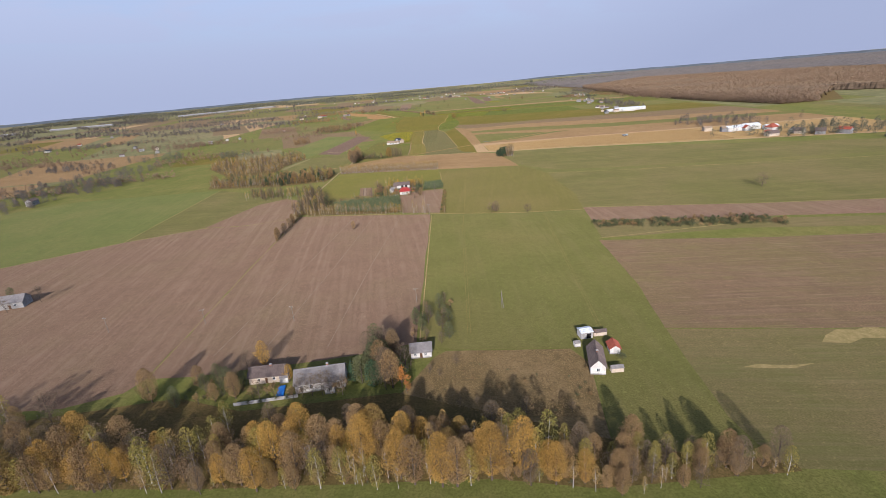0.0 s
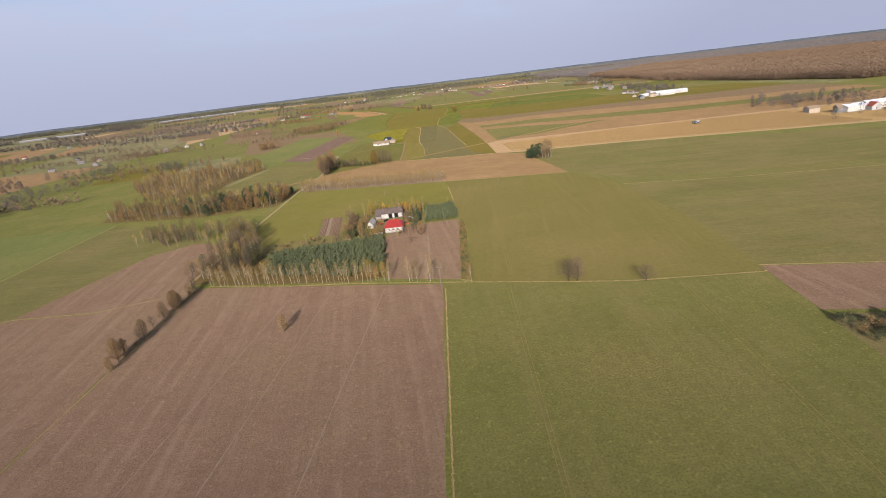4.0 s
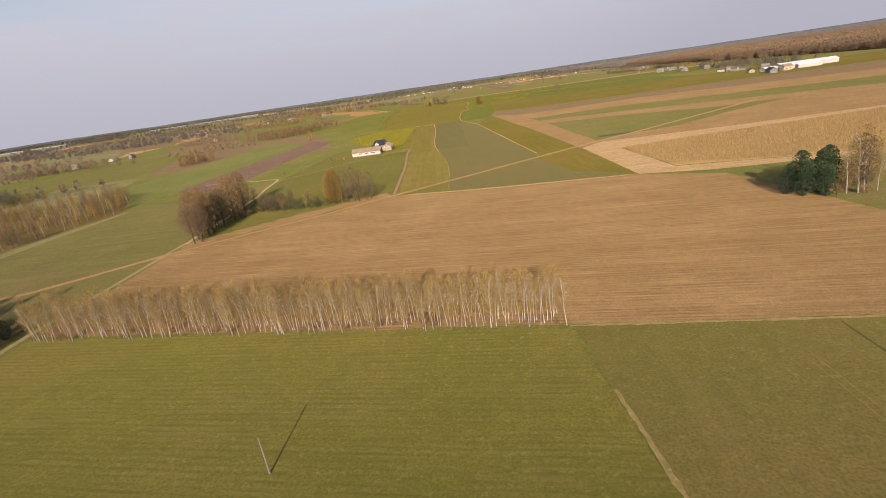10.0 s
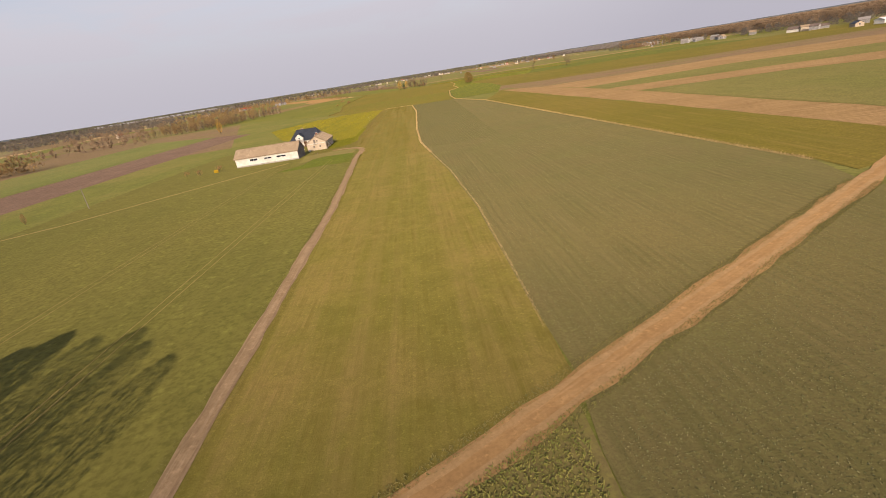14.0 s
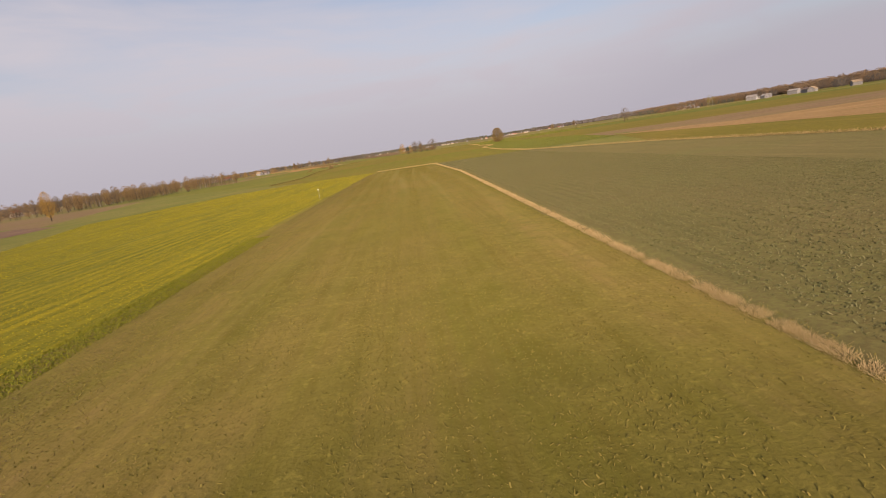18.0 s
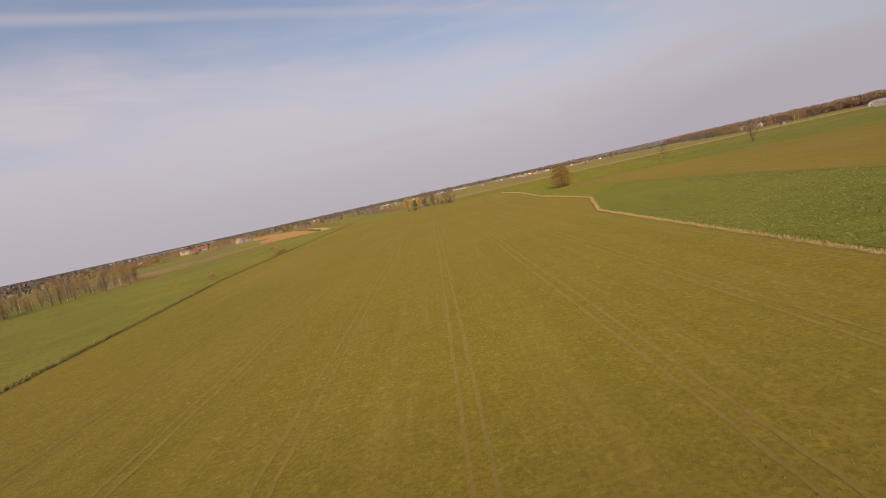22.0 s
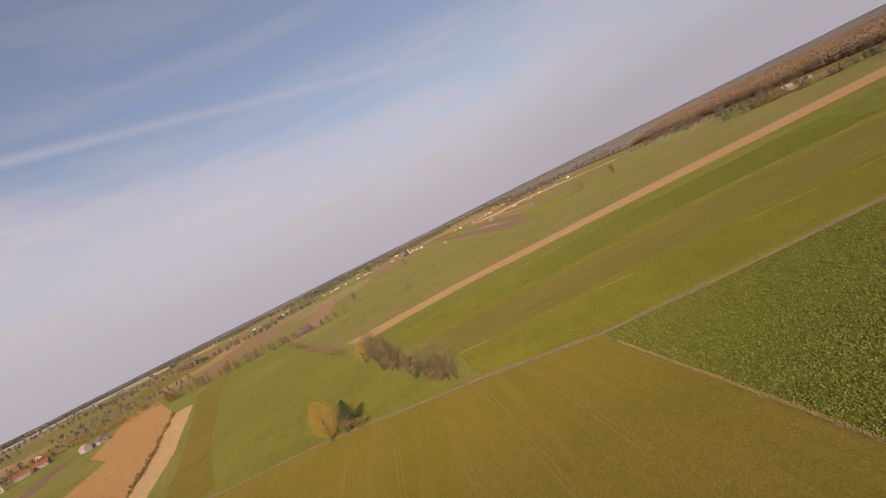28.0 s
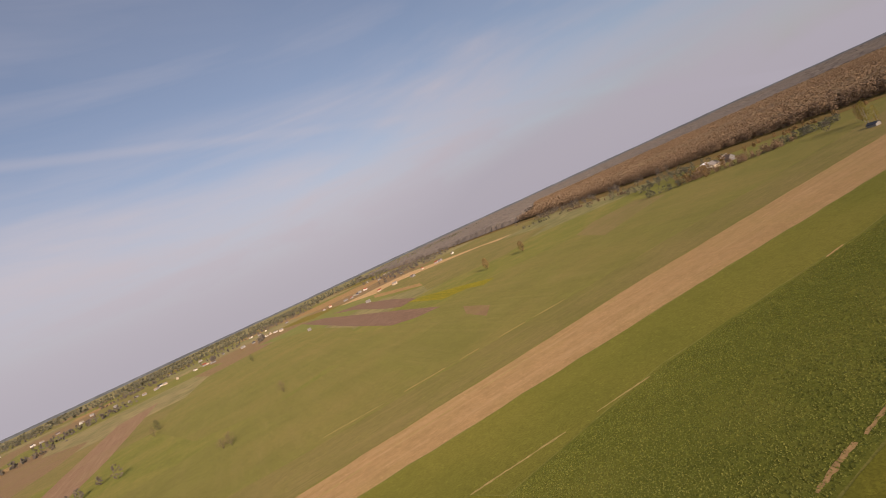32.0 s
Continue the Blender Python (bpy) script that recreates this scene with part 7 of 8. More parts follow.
def tractor(x, y, turn, m, label, size=1.0):
    """A small farm tractor: body, bonnet, seat, four wheels."""
    t = thing("tractor", pose(x, y, 0, 0, 0, turn) @ Matrix.Diagonal((size, size, size, 1)), label, "tractor")
    bm = boxes((-0.1, 1.3, -0.24, 0.24, 0.5, 0.95))
    bmesh.ops.bevel(bm, geom=bm.edges, offset=0.08, segments=2, affect="EDGES")
    part("bonnet", bm, m, t)
    part("chassis", boxes((-0.9, 1.2, -0.16, 0.16, 0.35, 0.52)), DARK_IN, t)
    part("seat", boxes((-0.75, -0.35, -0.2, 0.2, 0.75, 0.85)), DARK_IN, t)
    part("mudguard", boxes((-1.0, -0.2, -0.62, -0.3, 0.85, 0.92)), m, t)
    part("mudguard", boxes((-1.0, -0.2, 0.3, 0.62, 0.85, 0.92)), m, t)
    tyre = mat("tyre_rubber", (0.03, 0.03, 0.03), big=0.5, fine=0.1, rough=0.8)
    for wx, wy, r in ((-0.6, -0.5, 0.5), (-0.6, 0.5, 0.5), (0.95, -0.42, 0.3), (0.95, 0.42, 0.3)):
        V, F = tubes([((wx, wy - 0.12, r), (wx, wy + 0.12, r), r, r)], 14)
        F.append(tuple(range(14)))
        w = part("wheel", mesh_of("wheel", V, F, tyre), tyre, t)
        V, F = tubes([((wx, wy - 0.13, r), (wx, wy + 0.13, r), r * 0.5, r * 0.5)], 10)
        F.append(tuple(range(10)))
        part("rim", mesh_of("rim", V, F, m), m, w)


RED_PAINT = mat("red_machine_paint", (0.5, 0.03, 0.03), big=1, fine=0.2, rough=0.4, bump=0)
ORANGE_PAINT = mat("faded_orange_paint", (0.45, 0.14, 0.05), big=1, fine=0.2, rough=0.6, bump=0)
tractor(-38.9, 328.9, 15, RED_PAINT, "small red tractor parked in the yard")
tractor(-36.6, 333.4, 80, DARK_IN, "dark old tractor in front of the barn")
tractor(-26, 329.6, 95, ORANGE_PAINT, "rusty orange implement carrier by the yard track")
slab_thing("trailer", "low orange wooden trailer bed", "trailer", -27.4, 326, 12, 2.4, 1.0, 0.5, ORANGE_PAINT)
slab_thing("sand_heap", "heap of pale sand", "heap", -39.8, 336.4, 20, 1.6, 1.2, 0.5, DIRT)
slab_thing("straw_heap", "covered heap of pale straw", "heap", -49.6, 312.4, 30, 2.2, 1.6, 0.6, PALE)
jk = random.Random(23)
for k, (x, y) in enumerate(((-43.4, 333.6), (-43.8, 335.0), (-42.9, 332.4), (-27.8, 335.6), (-26.6, 336.8), (-28.4, 337.4), (-26.0, 333.2), (-25.2, 334.4), (-36.2, 331.8))):
    slab_thing("scrap_heap", "weathered heap of boards and farm scrap", "heap", x, y, jk.uniform(0, 180), jk.uniform(0.8, 1.7), jk.uniform(0.5, 1.0), jk.uniform(0.25, 0.7), jk.choice([OLDWOOD, GREYWALL, ORANGE_PAINT, DARK_IN]))
slab_thing("car", "dark car parked beside the barn", "car", -42.6, 336, 80, 2.6, 1.2, 0.9, DARK_IN)

# airfield buildings
house("white_barn", "long whitewashed barn with a tan roof and open bays", "barn", -68.4, 608.4, -3, 15.4, 5.4, 2.1, 1.7, PLASTER, TAN_ROOF, over=0.3, windows=(("s", -3.2, 1.1, 2.0, 0.6), ("s", 0.3, 1.1, 1.9, 0.5), ("s", 3.6, 1.1, 2.4, 0.5)), doors=(("e", 1.2, 1.6, 1.7, OLDWOOD, "weathered plank door"),))
part_boards = thing("barn_end_boards", pose(-60.72, 608.0, 0, 0, 0, -3), "weathered dark board cladding on the barn end", "cladding")
for k in range(11):
    w = 0.48
    yk = -2.64 + k * w + 0.02
    top = 2.05 + 1.6 * (1 - abs(yk + w / 2) / 2.7)
    part("board", boxes((0.05, 0.09, yk, yk + w - 0.03, 0.0, top)), OLDWOOD, part_boards)
bh = house("block_house", "cream block outbuilding with a tan fibre cement roof and hay hatch", "outbuilding", -58.8, 622.8, 91, 11.4, 5.0, 1.95, 1.5, CREAM, TAN_ROOF, over=0.28, chimneys=((2.4, 1.0, 0.35),), windows=(("w", 0.7, 0.75, 0.4, 0.35, OLDWOOD), ("w", -0.9, 0.75, 0.4, 0.35, OLDWOOD), ("w", -0.35, 2.2, 0.34, 0.34, OLDWOOD), ("s", 0.5, 0.8, 0.3, 0.55, OLDWOOD), ("s", -4.3, 0.8, 0.4, 0.4, OLDWOOD), ("s", 2.1, 0.85, 0.3, 0.45, OLDWOOD), ("s", -1.6, 0.85, 1.05, 0.62)), doors=(("s", -1.6, 1.1, 0.74, FRAME, "white half door below a window"), ("w", 0.35, 0.5, 0.9, OLDWOOD, "wooden hay hatch", 1.75)))
part("band", boxes((-5.73, -5.7, -2.5, 2.5, 1.62, 1.8)), PLASTER, bh, "pale concrete course across the gable")
part("ledge", boxes((-6.05, -5.73, -0.55, 0.75, 1.56, 1.62)), OLDWOOD, bh, "dark plank ledge under the hatch")
for px in (-2.8, 1.2):
    part("vent_pipe", boxes((px - 0.12, px + 0.12, 0.3, 0.54, 2.9, 3.75)), CONCRETE, bh, "pale vent stub on the ridge")
house("dark_roof_house", "house with a dark slate grey roof and white dormer", "house", -64.2, 632.8, -7, 8.2, 6.0, 2.1, 2.4, PLASTER, DARK_ROOF, hip=1.1, over=0.4, chimneys=((-1.4, 0.6, 0.4),), windows=(("s", -2, 0.8, 0.8, 0.8), ("s", 2, 0.8, 0.8, 0.8), ("e", 0, 0.8, 0.8, 0.8)), doors=(("s", 0, 0.8, 1.5),))
house("dormer", "white gabled dormer of the dark roofed house", "dormer", -65.8, 630.6, 83, 2.4, 2.2, 1.0, 0.8, PLASTER, DARK_ROOF, over=0.15, z=1.9, windows=(("w", 0, 0.4, 0.5, 0.5),))
house("open_shed", "low black shed with a pale flat roof", "shed", -71, 622.6, 20, 8, 2.4, 1.5, 0.25, DARK_IN, GREYWALL, over=0.2)
TARP = mat("crumpled_white_tarp", (0.62, 0.62, 0.62), (0.4, 0.4, 0.41), big=0.6, fine=0.12, rough=0.5, bump=0.8)
jr = random.Random(9)


def crumpled(x, y, turn, L, W, h, seed):
    """Plastic sheeting thrown over a heap: a folded skin that comes down to the ground all round."""
    t = thing("tarp_bundle", pose(x, y, 0, 0, 0, turn), "crumpled white plastic sheeting on a heap", "tarp")
    bm = bmesh.new()
    n, rows = 16, []
    for i in range(n + 1):
        row = []
        for j in range(n + 1):
            u, v = 2 * i / n - 1, 2 * j / n - 1
            q = Vector((u * 2.3 + seed, v * 2.3, seed * 0.7))
            rim = max(0.0, 1 - max(abs(u), abs(v)) ** 3)
            z = h * rim * (0.55 + 0.6 * noise.noise(q) + 0.35 * abs(noise.noise(q * 2.7))) if rim else -0.03
            row.append(bm.verts.new((u * L / 2 + 0.14 * noise.noise(q * 1.9), v * W / 2 + 0.14 * noise.noise(q * 1.7 + Vector((9, 0, 0))), max(-0.03, z))))
        rows.append(row)
    for ra, rb in zip(rows, rows[1:]):
        for j in range(n):
            bm.faces.new((ra[j], rb[j], rb[j + 1], ra[j + 1]))
    part("sheet", bm, TARP, t)


for k, (x, y, L, W, h) in enumerate(((-68.6, 620.6, 2.2, 1.6, 0.7), (-66.8, 620.2, 2.4, 1.7, 1.0), (-65.2, 620.6, 2.0, 1.8, 1.1), (-66.0, 622.2, 2.2, 1.8, 1.3), (-64.4, 622.4, 1.8, 1.5, 1.2), (-67.6, 622.2, 1.8, 1.4, 0.9))):
    crumpled(x, y, jr.uniform(-30, 30), L, W, h, k * 3.7)
for k in range(5):
    slab_thing("scrap_pile", "dark scrap metal frame", "scrap", -66 + jr.uniform(-1.6, 1.6), 622 + jr.uniform(-2, 3), jr.uniform(0, 180), jr.uniform(0.8, 1.6), 0.12, jr.uniform(0.6, 1.0), DARK_IN)
slab_thing("white_crate", "white plastic crate by the wall", "crate", -60.6, 616.6, 20, 0.5, 0.4, 0.3, FRAME)
slab_thing("yellow_machine", "yellow machine parked in the grass", "machine", -80.5, 604, 10, 1.0, 0.6, 0.7, mat("yellow_paint", (0.55, 0.36, 0.03), big=1, fine=0.2))


def marker(x, y, h):
    t = thing("strip_marker", pose(x, y, 0), "thin white post marking the airstrip edge", "marker post")
    V, F = tubes([((0, 0, -0.1), (0.03, 0, h), 0.022, 0.02)], 6)
    part("post", mesh_of("post", V, F, CONCRETE), CONCRETE, t)
    part("cap", boxes((-0.07, 0.1, -0.05, 0.05, h, h + 0.12)), FRAME, t)


marker(-51.6, 685.8, 1.25)
for x, y in ((-57.4, 607.4), (-57.0, 608.6)):
    t = thing("tap_post", pose(x, y, 0), "short rusty post beside the barn", "post")
    V, F = tubes([((0, 0, -0.1), (0, 0, 0.5), 0.04, 0.04)], 6)
    part("post", mesh_of("post", V, F, OLDWOOD), OLDWOOD, t)

for x, y, h, b in ((13.4, 138.8, 6.5, True), (-55.5, 140.9, 5.5, False), (-86.8, 143.6, 5.5, False), (-119.1, 141.8, 6, False), (-14.8, 147.9, 5.5, False), (-13.4, 259, 6.5, False), (-11.6, 320, 6.6, True), (-42.2, 382.6, 4.1, False), (18.7, 387, 4.0, False), (59.3, 390, 4.2, False), (-102.1, 378.1, 5.0, False), (-96.2, 581, 4.2, False), (-122.7, 582.2, 4.2, False), (-64, 306.5, 6.5, False)):
    pole(x, y, h, arm=not b and h > 5.2, brace=b)

# white halls and villages
for x, y, turn, L, W, h, label in ((300, 806, -8, 46, 12, 3.4, "long white poultry hall"), (281, 800, -8, 14, 10, 3.0, "white farm hall"), (292, 792, -8, 18, 8, 2.6, "low white farm hall"), (268, 806, 4, 12, 7, 2.4, "small white hall"), (283, 484, 8, 16, 9, 3.6, "white sheet roofed hall"), (300, 486, 8, 18, 9, 4.0, "white sheet roofed hall"), (316, 478, 5, 12, 7, 3, "white flat shed"), (362, 1352, 18, 14, 8, 3.4, "white farm hall"), (-1590, 2138, 10, 250, 20, 5, "very long white factory hall"), (-1200, 2750, 39, 520, 20, 5, "very long white factory hall"), (-1790, 1990, 10, 60, 16, 5, "white factory hall"), (-840, 3030, 30, 110, 20, 5, "white factory hall")):
    house("white_hall", label + " on the plain", "hall", x, y, turn, L, W, h, h * 0.45, FARWALL if y > 1900 else PLASTER, FARROOF if y > 1900 else WHITE_ROOF, over=0.3)

vr = random.Random(70)
VILLAGE_WALLS = [FARWALL, FARWALL, CREAM, GREYWALL, PLASTER]
VILLAGE_ROOFS = [RED_TILE, GREY_ROOF, BROWN_ROOF, DARK_ROOF, TAN_ROOF, GREY_ROOF, BROWN_ROOF]


def village(x0, y0, x1, y1, n, wide, big=1.0):
    for k in range(n):
        t = vr.random()
        L, W = vr.uniform(6, 11) * big, vr.uniform(4.5, 7) * big
        roof = vr.choice(VILLAGE_ROOFS)
        tone = {"brick_red_roof": "brick red", "grey_fibre_cement_roof": "grey", "brown_grey_sheet_roof": "brown", "dark_slate_tile_roof": "dark slate", "tan_fibre_cement_roof": "tan", "white_sheet_roof": "white sheet"}[roof.name]
        hh = 2.6 * big * vr.uniform(0.9, 1.5)
        house("village_house", f"far pale village house with a {tone} roof", "house", x0 + (x1 - x0) * t + vr.uniform(-wide, wide), y0 + (y1 - y0) * t + vr.uniform(-wide, wide), vr.uniform(0, 180), L, W, hh, vr.uniform(1.4, 2.6) * big, vr.choice(VILLAGE_WALLS), roof, over=0.3 * big,
              windows=() if y0 > 1600 else (("s", -L / 4, 1.0, 0.9, 1.0), ("s", L / 4, 1.0, 0.9, 1.0), ("w", 0, 1.0, 0.9, 1.0)))


LIGHT_PAINT = mat("pale_blue_machine_paint", (0.55, 0.62, 0.68), (0.45, 0.52, 0.58), big=1, fine=0.2, rough=0.4, bump=0)
village(300, 440, 330, 430, 7, 16)
house("orange_roof_house", "white house with a bright orange tile roof", "house", 312, 470, 20, 9, 8, 3, 3, PLASTER, RED_TILE, hip=2.5)
village(262, 500, 300, 470, 3, 10)
village(270, 770, 318, 1150, 17, 22, 0.85)
house("tin_shed", "low shed with a shiny blue grey metal roof", "shed", 310, 1220, 70, 5, 3, 1.3, 0.8, GREYWALL, DARK_ROOF, over=0.3)
village(330, 1320, 372, 1345, 4, 9)
village(-600, 700, -260, 1000, 9, 90, 0.8)
village(-1000, 900, -500, 1500, 11, 160, 0.9)
village(-420, 2260, 310, 2030, 34, 40, 0.8)
village(-900, 2600, 700, 2300, 18, 160, 0.9)
village(60, 1720, 380, 1850, 9, 40, 0.7)
village(-272, 1332, -262, 1338, 2, 3)
village(-380, 1300, -330, 1420, 4, 30)
village(-360, 385, -350, 395, 1, 4)

tractor(185.5, 508.4, 20, LIGHT_PAINT, "pale blue harvester standing in the maize", 2.4)
plant("bare", -55.7, 618.4, 1.5, "yard shrubs", wide=1.3)
plant("bare", -55.9, 617.4, 1.3, "yard shrubs", wide=1.3)

# ---------------------------------------------------------------- crops and grasses
def tufts(name, poly, count, height, width, material, label, category, seed, row=None, lean=0.35, z=0.0, jitter=0.1, streak=None):
    """Standing blades and leaves nobody could count; row = (angle, spacing) sets them in drilled rows."""
    g = np.random.RandomState(seed)
    P = np.array(poly)
    lo, hi = P.min(0), P.max(0)
    pts = np.zeros((0, 2))
    while len(pts) < count:
        q = g.uniform(lo, hi, (count * 2, 2))
        if row:
            a = math.radians(row[0])
            u, v = q[:, 0] * math.cos(a) + q[:, 1] * math.sin(a), -q[:, 0] * math.sin(a) + q[:, 1] * math.cos(a)
            u = np.round(u / row[1]) * row[1] + g.normal(0, row[1] * jitter, len(u))
            q = np.stack([u * math.cos(a) - v * math.sin(a), u * math.sin(a) + v * math.cos(a)], 1)
        if streak:
            # thick and thin lengths along the rows
            a = math.radians(streak[0])
            u = (q[:, 0] * math.cos(a) + q[:, 1] * math.sin(a)) / streak[1]
            v = (-q[:, 0] * math.sin(a) + q[:, 1] * math.cos(a)) / (streak[1] * 14)
            thick = np.sin(u * 2.1 + np.sin(v * 1.3) * 1.4) + np.sin(u * 4.7 + 1.0 + np.sin(v * 2.1 + 2)) * 0.8 + np.sin(u * 0.7 + v * 1.1) * 0.9
            q = q[g.uniform(-2.2, 1.2, len(q)) < thick]
        x, y = q.T
        odd = np.zeros(len(q), bool)
        for (x0, y0), (x1, y1) in zip(poly, poly[1:] + poly[:1]):
            if y0 != y1:
                odd ^= ((y0 > y) != (y1 > y)) & (x < (x1 - x0) * (y - y0) / (y1 - y0) + x0)
        pts = np.concatenate([pts, q[odd]])
    pts = pts[:count]
    h = height * g.uniform(0.45, 1.25, count)
    w = width * g.uniform(0.6, 1.3, count)
    a = g.uniform(0, 2 * math.pi, count)
    dx, dy = np.cos(a) * w, np.sin(a) * w
    lx, ly = g.normal(0, lean, count) * h, g.normal(0, lean, count) * h
    x, y = pts.T
    zz = np.full(count, z - 0.02)
    c = np.stack([np.stack([x - dx, y - dy, zz], 1), np.stack([x + dx, y + dy, zz], 1),
                  np.stack([x + dx * 0.7 + lx, y + dy * 0.7 + ly, zz + h], 1), np.stack([x - dx * 0.7 + lx, y - dy * 0.7 + ly, zz + h], 1)], 1)
    return tagged(new(name, quads(name, c, material)), label, category, kind="stuff")


def along(points, width):
    """A band of that width round a line, as a polygon."""
    P = [Vector((*p, 0)) for p in points]
    L, R = [], []
    for i, p in enumerate(P):
        d = (P[min(i + 1, len(P) - 1)] - P[max(i - 1, 0)]).normalized()
        s = Vector((-d.y, d.x, 0)) * width / 2
        L.append((p.x + s.x, p.y + s.y))
        R.append((p.x - s.x, p.y - s.y))
    return L + R[::-1]


STRAW = leafy("bleached_dry_grass", (0.305, 0.211, 0.086), (0.437, 0.305, 0.133), (0.593, 0.437, 0.218))
TURF = leafy("short_turf_blades", (0.092, 0.078, 0.014), (0.158, 0.126, 0.023), (0.262, 0.200, 0.046))
SPROUT = leafy("sown_corn_sprouts", (0.084, 0.086, 0.030), (0.134, 0.126, 0.048), (0.228, 0.198, 0.090))
FLOWER = leafy("mustard_flowers", (0.130, 0.130, 0.018), (0.26, 0.222, 0.018), (0.50, 0.395, 0.014))
BEETLEAF = leafy("beet_leaves", (0.090, 0.106, 0.018), (0.138, 0.150, 0.024), (0.222, 0.216, 0.040))
MAIZE = leafy("dry_maize_leaves", (0.328, 0.212, 0.085), (0.451, 0.308, 0.134), (0.560, 0.403, 0.198))
STALK = leafy("cut_maize_stalks", (0.160, 0.100, 0.040), (0.240, 0.155, 0.068), (0.330, 0.225, 0.105))
WEED = leafy("mixed_weeds", (0.108, 0.104, 0.028), (0.168, 0.144, 0.042), (0.250, 0.192, 0.066))

EDGE_R = [(-24.3, 513), (-24.3, 517), (-24.9, 540), (-26.6, 562), (-29.2, 583), (-31.2, 600), (-32.2, 628), (-32.8, 700), (-35.2, 745.8)]
tufts("dry_grass_line", along(EDGE_R[:5], 0.14), 5000, 0.10, 0.006, STRAW, "thin line of dry grass where the airstrip begins", "dry grass", 42, lean=0.8)
tufts("dry_grass_edge", along(EDGE_R[4:], 0.36), 110000, 0.12, 0.0034, STRAW, "ragged line of bleached dry grass beside the airstrip", "dry grass", 1, lean=0.75, streak=(92, 0.3))
tufts("dry_grass_end", along([(-49.8, 748.8), (-44, 748.3), (-36, 746.6), (-34.5, 745.8)], 0.25), 2600, 0.2, 0.012, STRAW, "bleached grass across the airstrip end", "dry grass", 2, lean=0.7)
tufts("dry_grass_stubble", along([(27, 480.6), (3.4, 484.6), (-10.7, 487.2), (-24.6, 490.2), (-38, 494)], 0.4), 6000, 0.24, 0.016, STRAW, "pale grass edging the stubble", "dry grass", 3)
tufts("dry_grass_beet", along([(-9.8, 845), (-0.8, 875), (-0.8, 930), (4.4, 985), (4.8, 1013), (4.6, 1049)], 0.5), 16000, 0.35, 0.02, STRAW, "bleached grass edging the beet", "dry grass", 4)
tufts("dry_grass_balk", along([(10.5, 537.4), (-3, 699.5), (-12.8, 742), (-13.2, 777), (-9.8, 845)], 0.6), 12000, 0.28, 0.02, STRAW, "bleached grass balk", "dry grass", 5)
tufts("turf", [(-48.6, 585), (-30.4, 585), (-31.8, 628), (-32.2, 700), (-34.8, 745.5), (-49.6, 748), (-49.2, 640), (-47, 612)], 380000, 0.058, 0.012, TURF, "short tufted airstrip grass", "grass", 6, lean=0.9, streak=(1.5, 1.3))
BROWN_TURF = leafy("browned_turf_blades", (0.080, 0.056, 0.021), (0.126, 0.090, 0.033), (0.205, 0.146, 0.056))
for inner, count, k in ((-48.0, 46000, 43), (-46.4, 60000, 44), (-43.6, 60000, 45)):
    tufts("brown_turf", [(-50.4, 624), (-48.6, 614), (inner, 612), (inner - 0.6, 650), (inner - 1.6, 700), (-49.8, 738), (-50.9, 738), (-50.9, 690)], count, 0.04, 0.016, BROWN_TURF, "browned grass along the mustard edge", "grass", k, lean=0.9)
tufts("turning_grass", along([(-52, 609.3), (-50, 609.0), (-48.4, 608.1), (-47.2, 606.6), (-46.6, 604.6)], 0.6), 900, 0.05, 0.012, TURF, "grass tufts along the churned sand", "grass", 33, lean=0.9)
tufts("turning_rim", along([(-52, 611.7), (-50, 611.4), (-48, 610.6), (-46.4, 609.4), (-45.1, 607.6), (-44.5, 605.6), (-44.3, 603)], 0.7), 1100, 0.05, 0.012, TURF, "grass tufts along the churned sand", "grass", 34, lean=0.9)
tufts("sprouts", [(-30.4, 590), (-14, 590), (-14, 742), (-34.2, 745), (-32, 700), (-31.4, 628)], 300000, 0.074, 0.022, SPROUT, "thin rows of sown corn", "corn rows", 7, row=(2, 0.72), lean=0.9, jitter=0.26)
tufts("wheat_blades", [(-50, 749.6), (-13.4, 742.6), (-13, 777), (-10.8, 842), (-70, 846), (-82, 795), (-69, 755)], 150000, 0.07, 0.017, leafy("young_wheat_blades", (0.112, 0.132, 0.022), (0.152, 0.170, 0.030), (0.198, 0.202, 0.042)), "short green blades of winter wheat", "wheat", 40, row=(0, 0.5), lean=0.5, jitter=0.3)
tufts("mustard", [(-51, 622), (-51.6, 690), (-50.4, 748), (-69, 753), (-86, 746), (-100, 715), (-80, 660), (-64, 640), (-57.5, 640), (-56.4, 629), (-56.0, 619), (-53, 617)], 230000, 0.045, 0.028, FLOWER, "flowering yellow mustard plants", "mustard", 8, lean=0.95, row=(-3, 1.15), jitter=0.36, streak=(-3, 2.2))
tufts("beet_leaves", [(-0.4, 876), (18.4, 905), (15.2, 950), (28.5, 974), (70, 950), (95, 1045.4), (62, 1045.6), (5.4, 1054), (5.2, 1013), (5, 985), (-0.4, 930)], 200000, 0.19, 0.105, BEETLEAF, "dense rows of beet leaves", "beet", 9, row=(-8, 1.15), lean=0.8, jitter=0.27)
tufts("beet_leaves_far", [(-12.6, 744), (9, 743), (20, 800), (22.5, 861), (18.5, 904), (-0.4, 876), (-9.4, 846)], 30000, 0.12, 0.08, leafy("thin_beet_leaves", (0.106, 0.118, 0.021), (0.155, 0.162, 0.030), (0.234, 0.222, 0.048)), "rows of beet leaves by the airstrip end", "beet", 10, row=(-8, 0.75), lean=0.8, jitter=0.3)
